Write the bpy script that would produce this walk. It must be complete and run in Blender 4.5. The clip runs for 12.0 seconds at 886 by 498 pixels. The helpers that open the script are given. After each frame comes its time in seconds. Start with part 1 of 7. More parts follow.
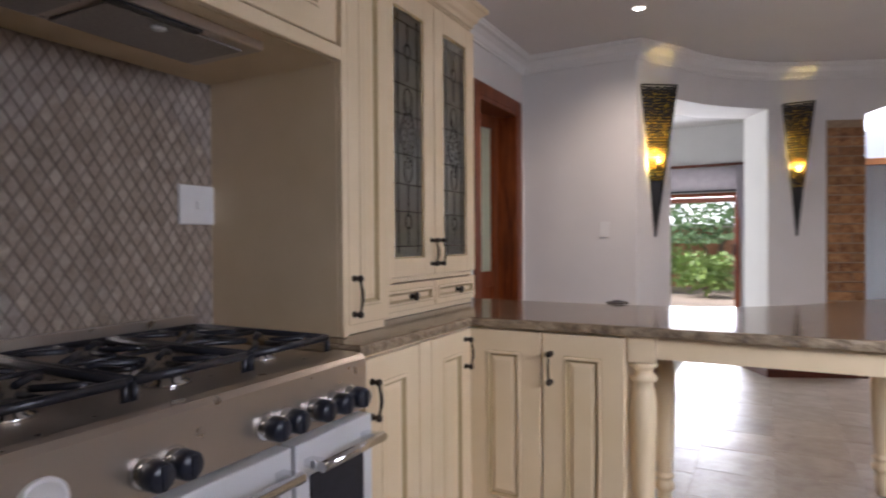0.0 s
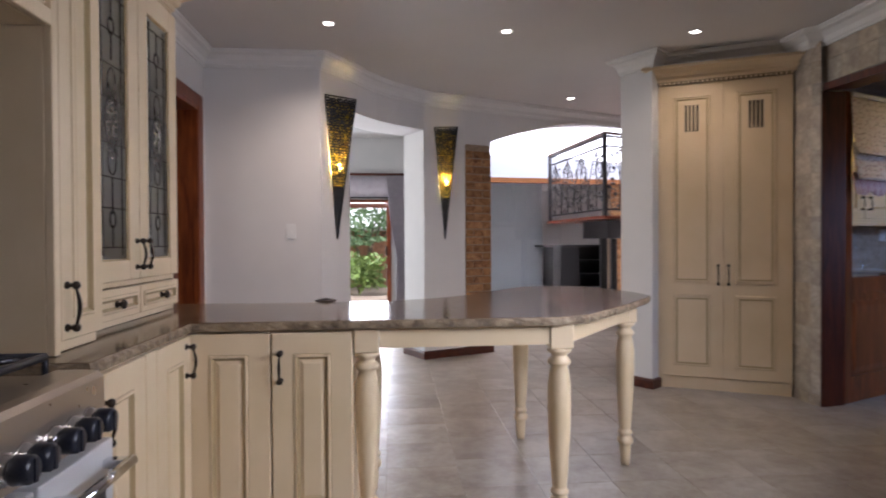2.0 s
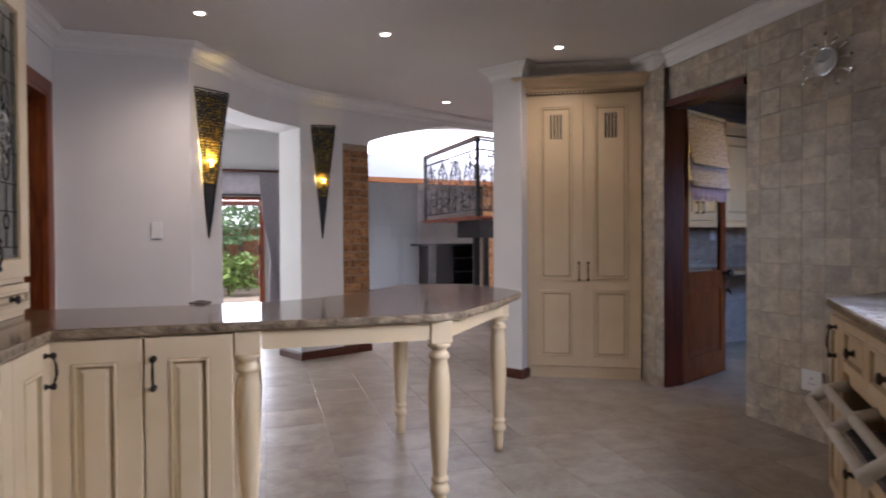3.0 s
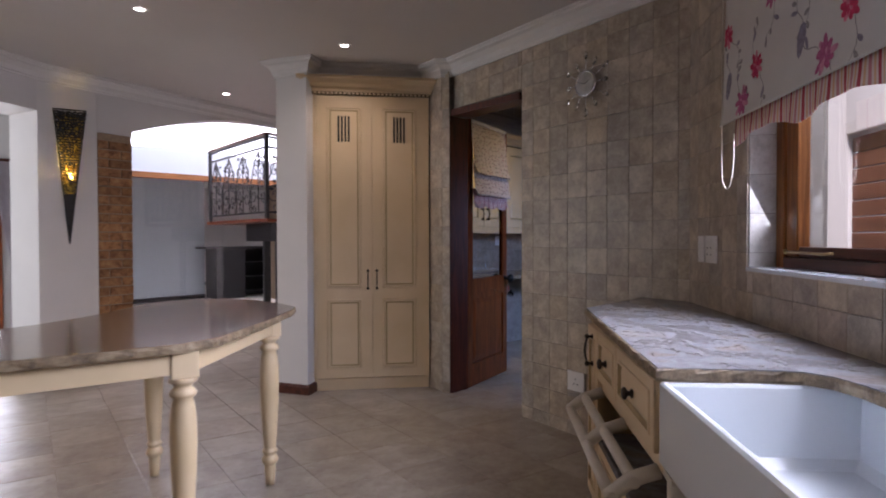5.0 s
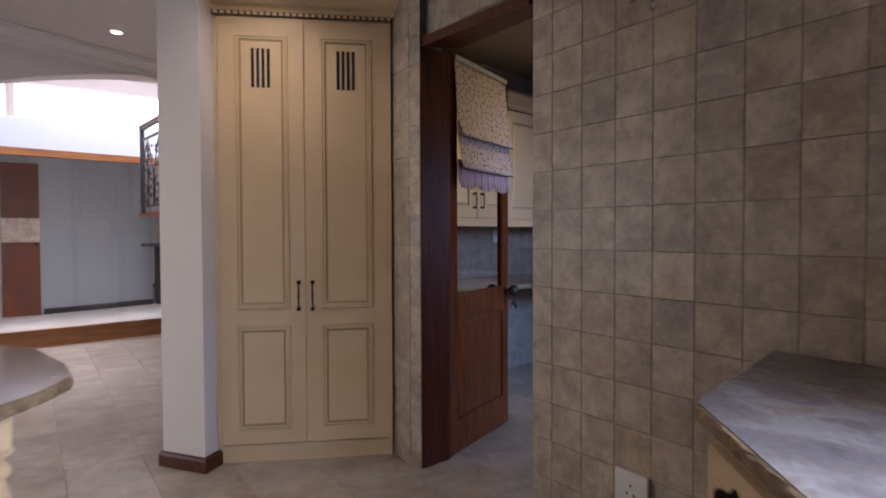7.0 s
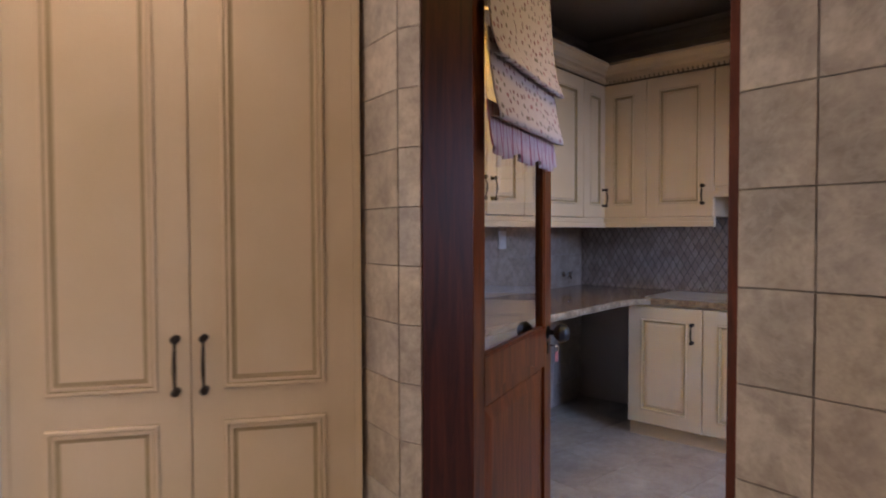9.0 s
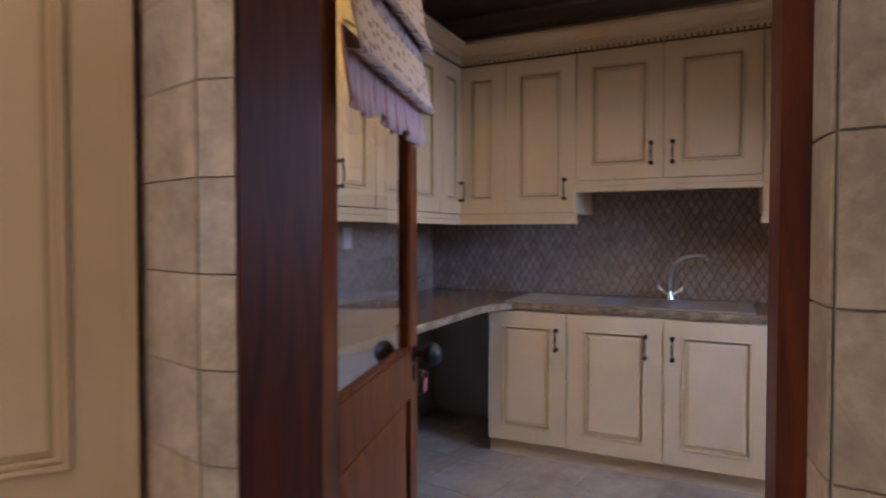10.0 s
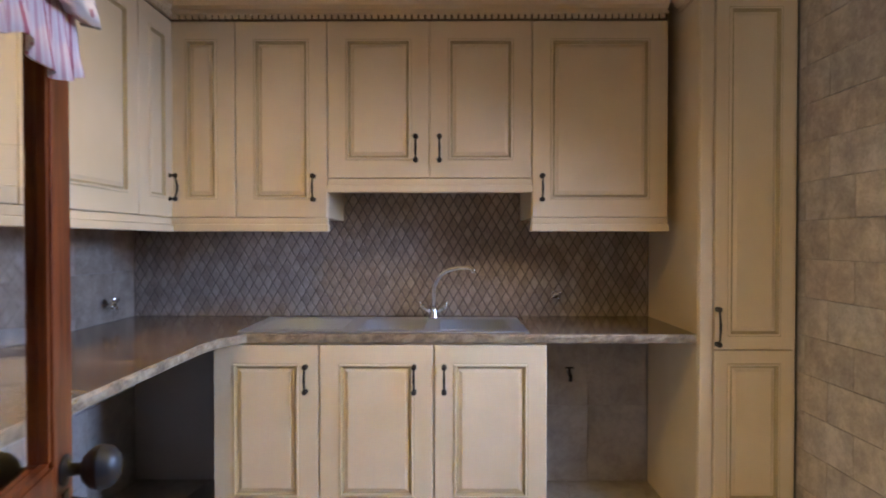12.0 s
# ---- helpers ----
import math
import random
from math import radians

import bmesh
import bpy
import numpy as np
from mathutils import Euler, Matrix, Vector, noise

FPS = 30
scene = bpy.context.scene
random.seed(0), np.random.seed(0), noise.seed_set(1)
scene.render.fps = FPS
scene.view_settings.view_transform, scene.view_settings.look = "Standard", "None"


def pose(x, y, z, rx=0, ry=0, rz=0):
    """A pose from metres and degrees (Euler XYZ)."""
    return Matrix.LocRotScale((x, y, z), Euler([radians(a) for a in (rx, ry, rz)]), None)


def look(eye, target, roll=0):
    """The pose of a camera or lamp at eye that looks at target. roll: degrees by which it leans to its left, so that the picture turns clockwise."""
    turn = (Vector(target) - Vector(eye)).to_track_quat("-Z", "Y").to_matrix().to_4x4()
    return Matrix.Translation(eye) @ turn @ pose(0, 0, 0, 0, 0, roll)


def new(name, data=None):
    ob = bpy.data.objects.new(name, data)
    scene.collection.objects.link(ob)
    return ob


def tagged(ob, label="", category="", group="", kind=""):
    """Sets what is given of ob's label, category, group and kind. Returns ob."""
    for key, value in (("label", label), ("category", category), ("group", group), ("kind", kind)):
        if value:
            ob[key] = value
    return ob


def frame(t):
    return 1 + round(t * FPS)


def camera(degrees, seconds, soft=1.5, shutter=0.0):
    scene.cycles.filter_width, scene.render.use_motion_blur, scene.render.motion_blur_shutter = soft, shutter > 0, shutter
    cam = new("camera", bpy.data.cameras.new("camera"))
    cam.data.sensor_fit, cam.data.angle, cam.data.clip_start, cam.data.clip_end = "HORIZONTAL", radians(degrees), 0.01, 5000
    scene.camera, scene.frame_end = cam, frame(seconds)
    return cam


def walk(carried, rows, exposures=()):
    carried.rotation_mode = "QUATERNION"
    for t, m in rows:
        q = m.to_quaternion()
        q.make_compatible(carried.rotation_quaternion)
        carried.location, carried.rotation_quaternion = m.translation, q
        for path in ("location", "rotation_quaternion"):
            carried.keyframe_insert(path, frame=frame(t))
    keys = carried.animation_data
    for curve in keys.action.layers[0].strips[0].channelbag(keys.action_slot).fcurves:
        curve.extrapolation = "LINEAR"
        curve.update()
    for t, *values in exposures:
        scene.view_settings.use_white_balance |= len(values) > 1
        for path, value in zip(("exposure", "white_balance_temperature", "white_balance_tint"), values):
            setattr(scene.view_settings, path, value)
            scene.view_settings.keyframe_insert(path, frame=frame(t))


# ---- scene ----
cam = camera(73.2, 12.0, 1.9, 0.5)
PATH = [
    (0, (0.128, -0.357, 1.188), (-0.82, 1.404, 1.164), -0.4),
    (0.5, (0.066, -0.383, 1.188), (-0.571, 1.513, 1.166), -0.3),
    (1, (-0.018, -0.419, 1.186), (-0.4, 1.545, 1.161), -0.3),
    (1.5, (-0.094, -0.464, 1.185), (-0.168, 1.535, 1.162), -0.3),
    (2, (-0.142, -0.503, 1.185), (0.02, 1.491, 1.161), -0.3),
    (2.5, (-0.172, -0.541, 1.188), (0.197, 1.427, 1.161), -0.3),
    (3, (-0.186, -0.571, 1.192), (0.386, 1.346, 1.161), -0.3),
    (3.5, (-0.167, -0.582, 1.192), (0.589, 1.269, 1.163), -0.3),
    (5.3, (0.188, -0.306, 1.26), (1.355, 1.318, 1.22), -0.2),
    (5.5, (0.295, -0.206, 1.263), (1.463, 1.417, 1.219), -0.2),
    (6, (0.591, 0.108, 1.272), (1.758, 1.732, 1.225), -0.2),
    (6.5, (0.874, 0.486, 1.267), (2.031, 2.116, 1.216), -0.2),
    (7, (1.158, 0.832, 1.256), (2.301, 2.472, 1.203), -0.2),
    (7.2, (1.268, 0.975, 1.26), (2.408, 2.618, 1.207), -0.2),
    (8.8, (1.85, 2.128, 1.289), (3.071, 3.711, 1.232), -0.2),
    (9, (1.923, 2.226, 1.283), (3.177, 3.782, 1.225), -0.2),
    (9.5, (2.109, 2.468, 1.27), (3.531, 3.873, 1.214), -0.1),
    (10, (2.274, 2.657, 1.259), (3.903, 3.817, 1.204), 0.0),
    (10.5, (2.48, 2.776, 1.26), (4.249, 3.707, 1.214), 0.2),
    (11, (2.624, 2.857, 1.257), (4.496, 3.562, 1.219), 0.1),
    (11.5, (2.755, 2.932, 1.272), (4.689, 3.443, 1.233), 0.0),
    (12, (2.86, 3.004, 1.267), (4.829, 3.354, 1.238), -0.0),
]
EXPOSURES = [(0, 0.5, 6200, 22), (3.5, 0.35, 6100, 24), (5.5, 0.25, 6200, 27), (7, 0.35, 6300, 27), (9, 0.85, 6900, 31), (10, 0.8, 6900, 31), (10.5, 0.8, 6900, 30), (11, 1.1, 6900, 27), (12, 1.65, 6800, 23)]
walk(cam, [(t, look(eye, target, roll)) for t, eye, target, roll in PATH], EXPOSURES)

# ---- light and sky ----
world = bpy.data.worlds.new("sky")
scene.world = world
world.use_nodes = True
_n = world.node_tree.nodes
_sky = _n.new("ShaderNodeTexSky")
_sky.sky_type = "NISHITA"
_sky.sun_disc = False
_sky.sun_elevation, _sky.sun_rotation = radians(59), radians(253)
world.node_tree.links.new(_sky.outputs[0], _n["Background"].inputs[0])
_n["Background"].inputs[1].default_value = 0.15

SUN = bpy.data.lights.new("sun", "SUN")
SUN.energy, SUN.angle, SUN.color = 5.0, radians(0.6), (1.0, 0.95, 0.88)
sun = new("sun", SUN)
sun.matrix_world = look((-9.6, -2.9, 17.0), (0.0, 0.0, 0.0))


def area(name, m, w, h, watts, colour=(1, 1, 1), spread=180):
    lamp = bpy.data.lights.new(name, "AREA")
    lamp.shape, lamp.size, lamp.size_y, lamp.energy, lamp.color = "RECTANGLE", w, h, watts, colour
    lamp.spread = radians(spread)
    ob = new(name, lamp)
    ob.matrix_world = m
    return ob


# ---- materials ----
def nodes_of(name, colour=(0.8, 0.8, 0.8), rough=0.5, metal=0.0):
    mat = bpy.data.materials.new(name)
    mat.use_nodes = True
    nt = mat.node_tree
    bsdf = nt.nodes["Principled BSDF"]
    bsdf.inputs["Base Color"].default_value = (*colour, 1)
    bsdf.inputs["Roughness"].default_value = rough
    bsdf.inputs["Metallic"].default_value = metal
    return mat, nt, bsdf


def tex(nt, kind, scale, detail=4.0, stretch=(1, 1, 1), **more):
    co = nt.nodes.new("ShaderNodeTexCoord")
    mp = nt.nodes.new("ShaderNodeMapping")
    mp.inputs["Scale"].default_value = stretch
    nt.links.new(co.outputs["Object"], mp.inputs["Vector"])
    t = nt.nodes.new(kind)
    if "Scale" in t.inputs:
        t.inputs["Scale"].default_value = scale
    if "Detail" in t.inputs:
        t.inputs["Detail"].default_value = detail
    for key, value in more.items():
        t.inputs[key].default_value = value
    nt.links.new(mp.outputs[0], t.inputs["Vector"])
    return t


def ramp(nt, source, stops):
    r = nt.nodes.new("ShaderNodeValToRGB")
    while len(r.color_ramp.elements) < len(stops):
        r.color_ramp.elements.new(0.5)
    for el, (pos, col) in zip(r.color_ramp.elements, stops):
        el.position, el.color = pos, (*col, 1)
    nt.links.new(source, r.inputs[0])
    return r


def mix(nt, kind, fac, a, b):
    m = nt.nodes.new("ShaderNodeMix")
    m.data_type, m.blend_type = "RGBA", kind
    if isinstance(fac, (int, float)):
        m.inputs[0].default_value = fac
    else:
        nt.links.new(fac, m.inputs[0])
    for sock, v in ((m.inputs[6], a), (m.inputs[7], b)):
        if isinstance(v, tuple):
            sock.default_value = (*v, 1)
        else:
            nt.links.new(v, sock)
    return m.outputs[2]


def bump(nt, bsdf, source, strength=0.2, distance=0.002):
    b = nt.nodes.new("ShaderNodeBump")
    b.inputs["Strength"].default_value, b.inputs["Distance"].default_value = strength, distance
    nt.links.new(source, b.inputs["Height"])
    nt.links.new(b.outputs[0], bsdf.inputs["Normal"])


def plain(name, colour, rough=0.5, metal=0.0, wear=0.12, scale=14, relief=0.1):
    mat, nt, bsdf = nodes_of(name, colour, rough, metal)
    a = tex(nt, "ShaderNodeTexNoise", scale, 6)
    b = tex(nt, "ShaderNodeTexNoise", scale * 9, 4)
    lo, hi = tuple(c * (1 - wear) for c in colour), tuple(min(1, c * (1 + wear)) for c in colour)
    r = ramp(nt, a.outputs[0], [(0.3, lo), (0.7, hi)])
    nt.links.new(r.outputs[0], bsdf.inputs["Base Color"])
    rr = nt.nodes.new("ShaderNodeMapRange")
    rr.inputs[3].default_value, rr.inputs[4].default_value = max(0.02, rough - 0.08), min(1, rough + 0.08)
    nt.links.new(b.outputs[0], rr.inputs[0])
    nt.links.new(rr.outputs[0], bsdf.inputs["Roughness"])
    if relief:
        bump(nt, bsdf, b.outputs[0], relief, 0.001)
    return mat


def painted(name, colour, streak, rough=0.42):
    """Brushed paint with a thin glaze, darker in patches."""
    mat, nt, bsdf = nodes_of(name, colour, rough)
    a = tex(nt, "ShaderNodeTexNoise", 3.0, 5)
    s = tex(nt, "ShaderNodeTexNoise", 9.0, 6, (14, 14, 1.0))
    r1 = ramp(nt, a.outputs[0], [(0.35, (colour[0] * 0.9, colour[1] * 0.88, colour[2] * 0.80)), (0.7, colour)])
    r2 = ramp(nt, s.outputs[0], [(0.40, (0, 0, 0)), (0.9, (0.6, 0.6, 0.6))])
    out = mix(nt, "MIX", r2.outputs[0], r1.outputs[0], streak)
    nt.links.new(out, bsdf.inputs["Base Color"])
    bump(nt, bsdf, s.outputs[0], 0.05, 0.0005)
    return mat


def wood(name, dark, light, rough=0.35, along=2, scale=6):
    mat, nt, bsdf = nodes_of(name, light, rough)
    st = [16, 16, 16]
    st[along] = 1.2
    a = tex(nt, "ShaderNodeTexNoise", scale * 0.35, 8, tuple(st), Distortion=1.2)
    b = tex(nt, "ShaderNodeTexNoise", scale * 6, 4, tuple(st))
    big = tex(nt, "ShaderNodeTexNoise", 1.6, 3)
    r = ramp(nt, a.outputs[0], [(0.3, dark), (0.7, light)])
    c = mix(nt, "MULTIPLY", 0.5, r.outputs[0], ramp(nt, b.outputs[0], [(0.3, (0.55, 0.5, 0.5)), (0.6, (1, 1, 1))]).outputs[0])
    c = mix(nt, "MULTIPLY", 0.5, c, ramp(nt, big.outputs[0], [(0.3, (0.7, 0.65, 0.6)), (0.7, (1, 1, 1))]).outputs[0])
    nt.links.new(c, bsdf.inputs["Base Color"])
    bump(nt, bsdf, b.outputs[0], 0.15, 0.0008)
    bsdf.inputs["Specular IOR Level"].default_value = 0.3
    return mat


def stone_tile(name, cols, rough=0.45, scale=5.0, vary=0.25, relief=0.25, spec=0.4, hue=0.0):
    """Clouded stone with fine veins and pits; every tile starts elsewhere in the pattern and has a tone of its own."""
    mat, nt, bsdf = nodes_of(name, cols[1], rough)
    info = nt.nodes.new("ShaderNodeObjectInfo")
    co = nt.nodes.new("ShaderNodeTexCoord")
    off = nt.nodes.new("ShaderNodeVectorMath")
    off.operation = "MULTIPLY_ADD"
    comb = nt.nodes.new("ShaderNodeCombineXYZ")
    for i in range(3):
        nt.links.new(info.outputs["Random"], comb.inputs[i])
    off.inputs[1].default_value = (37, 53, 71)
    nt.links.new(comb.outputs[0], off.inputs[0])
    nt.links.new(co.outputs["Object"], off.inputs[2])
    def noise_at(s, d, dist=0.0, rough_=0.6):
        t = nt.nodes.new("ShaderNodeTexNoise")
        t.inputs["Scale"].default_value, t.inputs["Detail"].default_value, t.inputs["Distortion"].default_value = s, d, dist
        t.inputs["Roughness"].default_value = rough_
        nt.links.new(off.outputs[0], t.inputs["Vector"])
        return t
    a, b, v = noise_at(scale, 12, 0.25, 0.7), noise_at(scale * 5, 10, 0.2, 0.72), noise_at(scale * 1.7, 8, 0.5, 0.66)
    r = ramp(nt, a.outputs[0], [(0.34, cols[0]), (0.5, cols[1]), (0.64, cols[2])])
    c = mix(nt, "MULTIPLY", 0.5, r.outputs[0], ramp(nt, b.outputs[0], [(0.34, (0.66, 0.63, 0.60)), (0.52, (1, 1, 1))]).outputs[0])
    veins = ramp(nt, v.outputs[0], [(0.46, (0, 0, 0)), (0.5, (0.26, 0.26, 0.26)), (0.54, (0, 0, 0))])
    c = mix(nt, "MIX", veins.outputs[0], c, cols[2])
    if hue:
        warm = ramp(nt, info.outputs["Random"], [(0.0, (1.0, 1.0, 1.0)), (0.25, (1.0, 0.93, 0.80)), (0.45, (0.96, 0.97, 1.0)), (0.7, (1.0, 0.96, 0.88)), (0.85, (0.93, 0.97, 0.97)), (1.0, (1.0, 0.92, 0.86))])
        c = mix(nt, "MULTIPLY", hue, c, warm.outputs[0])
    wn = nt.nodes.new("ShaderNodeTexWhiteNoise")
    wn.noise_dimensions = "1D"
    nt.links.new(info.outputs["Random"], wn.inputs["W"])
    tone = ramp(nt, wn.outputs["Value"], [(0.0, (1 - vary,) * 3), (1.0, (1, 1, 1))])
    c = mix(nt, "MULTIPLY", 1.0, c, tone.outputs[0])
    nt.links.new(c, bsdf.inputs["Base Color"])
    bsdf.inputs["Specular IOR Level"].default_value = spec
    rr = nt.nodes.new("ShaderNodeMapRange")
    rr.inputs[3].default_value, rr.inputs[4].default_value = rough - 0.1, rough + 0.14
    nt.links.new(b.outputs[0], rr.inputs[0])
    nt.links.new(rr.outputs[0], bsdf.inputs["Roughness"])
    bump(nt, bsdf, b.outputs[0], relief, 0.0015)
    return mat


def granite(name, cols, rough=0.1, stretch=(1, 1, 1), scale=2.0, swirl=1.6):
    mat, nt, bsdf = nodes_of(name, cols[0], rough)
    a = tex(nt, "ShaderNodeTexNoise", scale, 9, stretch, Distortion=swirl)
    b = tex(nt, "ShaderNodeTexNoise", scale * 16, 8)
    v = tex(nt, "ShaderNodeTexVoronoi", 150, 0)
    n = len(cols) - 1
    r = ramp(nt, a.outputs[0], [(0.3 + 0.4 * i / n, c) for i, c in enumerate(cols)])
    c = mix(nt, "MULTIPLY", 0.5, r.outputs[0], ramp(nt, b.outputs[0], [(0.3, (0.55, 0.53, 0.5)), (0.65, (1, 1, 1))]).outputs[0])
    c = mix(nt, "MULTIPLY", 0.3, c, ramp(nt, v.outputs["Distance"], [(0.1, (0.5, 0.5, 0.5)), (0.5, (1, 1, 1))]).outputs[0])
    nt.links.new(c, bsdf.inputs["Base Color"])
    rr = nt.nodes.new("ShaderNodeMapRange")
    rr.inputs[3].default_value, rr.inputs[4].default_value = rough, rough + 0.12
    nt.links.new(b.outputs[0], rr.inputs[0])
    nt.links.new(rr.outputs[0], bsdf.inputs["Roughness"])
    bump(nt, bsdf, b.outputs[0], 0.05, 0.001)
    return mat


def glowing(name, colour, power):
    mat, nt, bsdf = nodes_of(name, colour, 0.5)
    bsdf.inputs["Emission Color"].default_value = (*colour, 1)
    bsdf.inputs["Emission Strength"].default_value = power
    return mat


def glass_mat(name, tint=(1, 1, 1), rough=0.0):
    mat, nt, bsdf = nodes_of(name, tint, rough)
    bsdf.inputs["Transmission Weight"].default_value = 1.0
    bsdf.inputs["IOR"].default_value = 1.45
    return mat


M_WHITE = plain("white_wall_paint", (0.66, 0.635, 0.62), 0.75, wear=0.03, scale=3, relief=0.12)
M_CEIL = plain("ceiling_paint", (0.62, 0.59, 0.57), 0.85, wear=0.02, scale=2, relief=0.05)
M_CORN = plain("cornice_plaster", (0.70, 0.68, 0.66), 0.6, wear=0.02, relief=0.03)
M_CREAM = painted("cream_paint", (0.77, 0.615, 0.415), (0.72, 0.56, 0.36))
M_GLAZE = painted("glaze_in_groove", (0.46, 0.345, 0.19), (0.38, 0.27, 0.14), 0.5)
# Colour for the shade in the gaps between dentils, darker than the groove glaze.
M_GAPSHADE = painted("dentil_gap_shade", (0.16, 0.10, 0.05), (0.12, 0.08, 0.04), 0.5)
M_WOOD = wood("red_hardwood", (0.075, 0.014, 0.005), (0.27, 0.068, 0.017), 0.32)
# Copy of the red hardwood with the doorway's weaker light put into the colour.
M_WOODSHADE = wood("shaded_frame_hardwood", (0.045, 0.008, 0.003), (0.14, 0.026, 0.008), 0.45)
M_WINWOOD = wood("golden_hardwood", (0.14, 0.045, 0.012), (0.36, 0.15, 0.045), 0.3)
M_HALLWOOD = wood("orange_hardwood", (0.13, 0.055, 0.022), (0.28, 0.12, 0.045), 0.35, along=0)
M_SKIRT = wood("dark_skirting_wood", (0.05, 0.014, 0.008), (0.13, 0.035, 0.018), 0.35, along=0)
M_IRON = plain("aged_bronze", (0.045, 0.035, 0.028), 0.38, 0.85, 0.3, 60, 0.2)
M_BLACK = plain("black_metal", (0.012, 0.012, 0.014), 0.45, 0.0, 0.2, 40)
M_KNOB = plain("blue_black_plastic", (0.014, 0.017, 0.028), 0.3, 0.0, 0.1, 30, 0)
M_CHROME = plain("chrome", (0.75, 0.76, 0.78), 0.08, 1.0, 0.03, 30, 0)
M_STEEL = plain("brushed_steel", (0.56, 0.49, 0.42), 0.30, 0.9, 0.03, 2, 0.0)
M_SINKST = plain("sink_steel", (0.68, 0.70, 0.74), 0.42, 0.95, 0.03, 4, 0.0)
M_DOORST = plain("pale_door_steel", (0.72, 0.73, 0.75), 0.4, 0.4, 0.03, 2, 0.0)
M_ENAMEL = plain("cast_iron_enamel", (0.02, 0.022, 0.03), 0.3, 0.2, 0.2, 30)
M_PORC = plain("white_porcelain", (0.72, 0.76, 0.80), 0.08, 0, 0.01, 4, 0)
M_PLASTIC = plain("white_plastic", (0.74, 0.73, 0.72), 0.35, 0, 0.02, 20, 0)
M_PIPE = plain("white_painted_rail", (0.66, 0.62, 0.55), 0.35, 0, 0.04, 20, 0)
M_DARK = plain("deep_shadow_gap", (0.012, 0.011, 0.011), 0.8, 0, 0.1, 10, 0)
M_DARKGROUT = plain("dark_grout", (0.13, 0.11, 0.095), 0.9, 0, 0.15, 30, 0.3)
M_GROUT = plain("grout", (0.24, 0.215, 0.18), 0.9, 0, 0.15, 30, 0.3)
M_TILE = stone_tile("glazed_slate_tile", [(0.33, 0.275, 0.235), (0.46, 0.39, 0.32), (0.62, 0.545, 0.455)], 0.36, 9.0, 0.20, 0.2, 0.4, 0.8)
M_FLOOR = stone_tile("travertine_tile", [(0.25, 0.20, 0.155), (0.34, 0.29, 0.235), (0.43, 0.385, 0.33)], 0.3, 3.2, 0.10, 0.04, 0.4, 0.35)
M_DADO = stone_tile("grey_dado_tile", [(0.33, 0.29, 0.255), (0.41, 0.365, 0.325), (0.48, 0.43, 0.38)], 0.45, 5, 0.08, 0.1)
M_MOSAIC = stone_tile("tumbled_marble", [(0.29, 0.225, 0.175), (0.40, 0.32, 0.255), (0.51, 0.42, 0.345)], 0.38, 12.0, 0.2, 0.2)
M_BRICK = stone_tile("face_brick", [(0.13, 0.05, 0.02), (0.36, 0.17, 0.07), (0.48, 0.27, 0.12)], 0.7, 16.0, 0.4, 0.7)
M_MORTAR = plain("mortar", (0.30, 0.22, 0.15), 0.9, 0, 0.15, 40, 0.4)
M_TOP = granite("brown_granite", [(0.055, 0.035, 0.022), (0.14, 0.09, 0.055), (0.27, 0.18, 0.11), (0.10, 0.065, 0.04)], 0.07)
M_TOPR = granite("cloudy_granite", [(0.12, 0.11, 0.115), (0.155, 0.155, 0.175), (0.175, 0.165, 0.17), (0.25, 0.255, 0.275), (0.22, 0.185, 0.165), (0.30, 0.295, 0.30)], 0.18, (1.6, 1, 1), 4.2, 0.45)
M_EDGE = stone_tile("rough_stone_edge", [(0.10, 0.07, 0.045), (0.26, 0.19, 0.12), (0.42, 0.33, 0.22)], 0.5, 18, 0.1, 0.9)
M_GLASS = glass_mat("clear_glass")
M_FLOORBED = plain("floor_grout", (0.26, 0.215, 0.165), 0.9, 0, 0.12, 20, 0.2)
M_FROST = plain("frosted_pane", (0.62, 0.68, 0.56), 0.35, 0, 0.04, 6, 0.05)
M_FROST.node_tree.nodes["Principled BSDF"].inputs["Transmission Weight"].default_value = 0.6
M_LEADGLASS = glass_mat("leaded_obscure_glass", (0.80, 0.86, 0.86), 0.28)
M_BEVEL = glass_mat("bevelled_glass", (0.95, 0.97, 0.97), 0.03)
M_GREY = plain("blue_grey_wall", (0.33, 0.37, 0.39), 0.5, 0, 0.04, 2, 0.05)
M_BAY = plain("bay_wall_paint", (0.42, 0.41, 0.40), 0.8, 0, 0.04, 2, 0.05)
M_CURT = plain("lilac_grey_curtain", (0.40, 0.36, 0.39), 0.9, 0, 0.08, 12, 0.2)
M_PAINTGREY = plain("grey_wall_paint", (0.40, 0.355, 0.32), 0.6, 0, 0.06, 3, 0.1)
M_LEAF = plain("foliage", (0.16, 0.27, 0.12), 0.6, 0, 0.5, 2, 0)
M_PAVE = plain("pale_paving", (0.55, 0.52, 0.47), 0.8, 0, 0.1, 4, 0.2)
M_GARDENBRICK = plain("garden_brick", (0.34, 0.17, 0.10), 0.85, 0, 0.3, 9, 0.4)
M_CLAD = wood("red_cladding", (0.12, 0.045, 0.028), (0.24, 0.10, 0.06), 0.5, along=0)
M_LAMP = glowing("lamp_glow", (1.0, 0.93, 0.82), 22.0)
M_WARM = glowing("warm_bulb", (1.0, 0.62, 0.12), 25.0)

# ---- lamps: daylight in the openings, two added under closed ceilings, and the ceiling lamps ----
def facing(p, q, z, drop=0.0):
    return look((p[0], p[1], z), (q[0], q[1], z - drop))


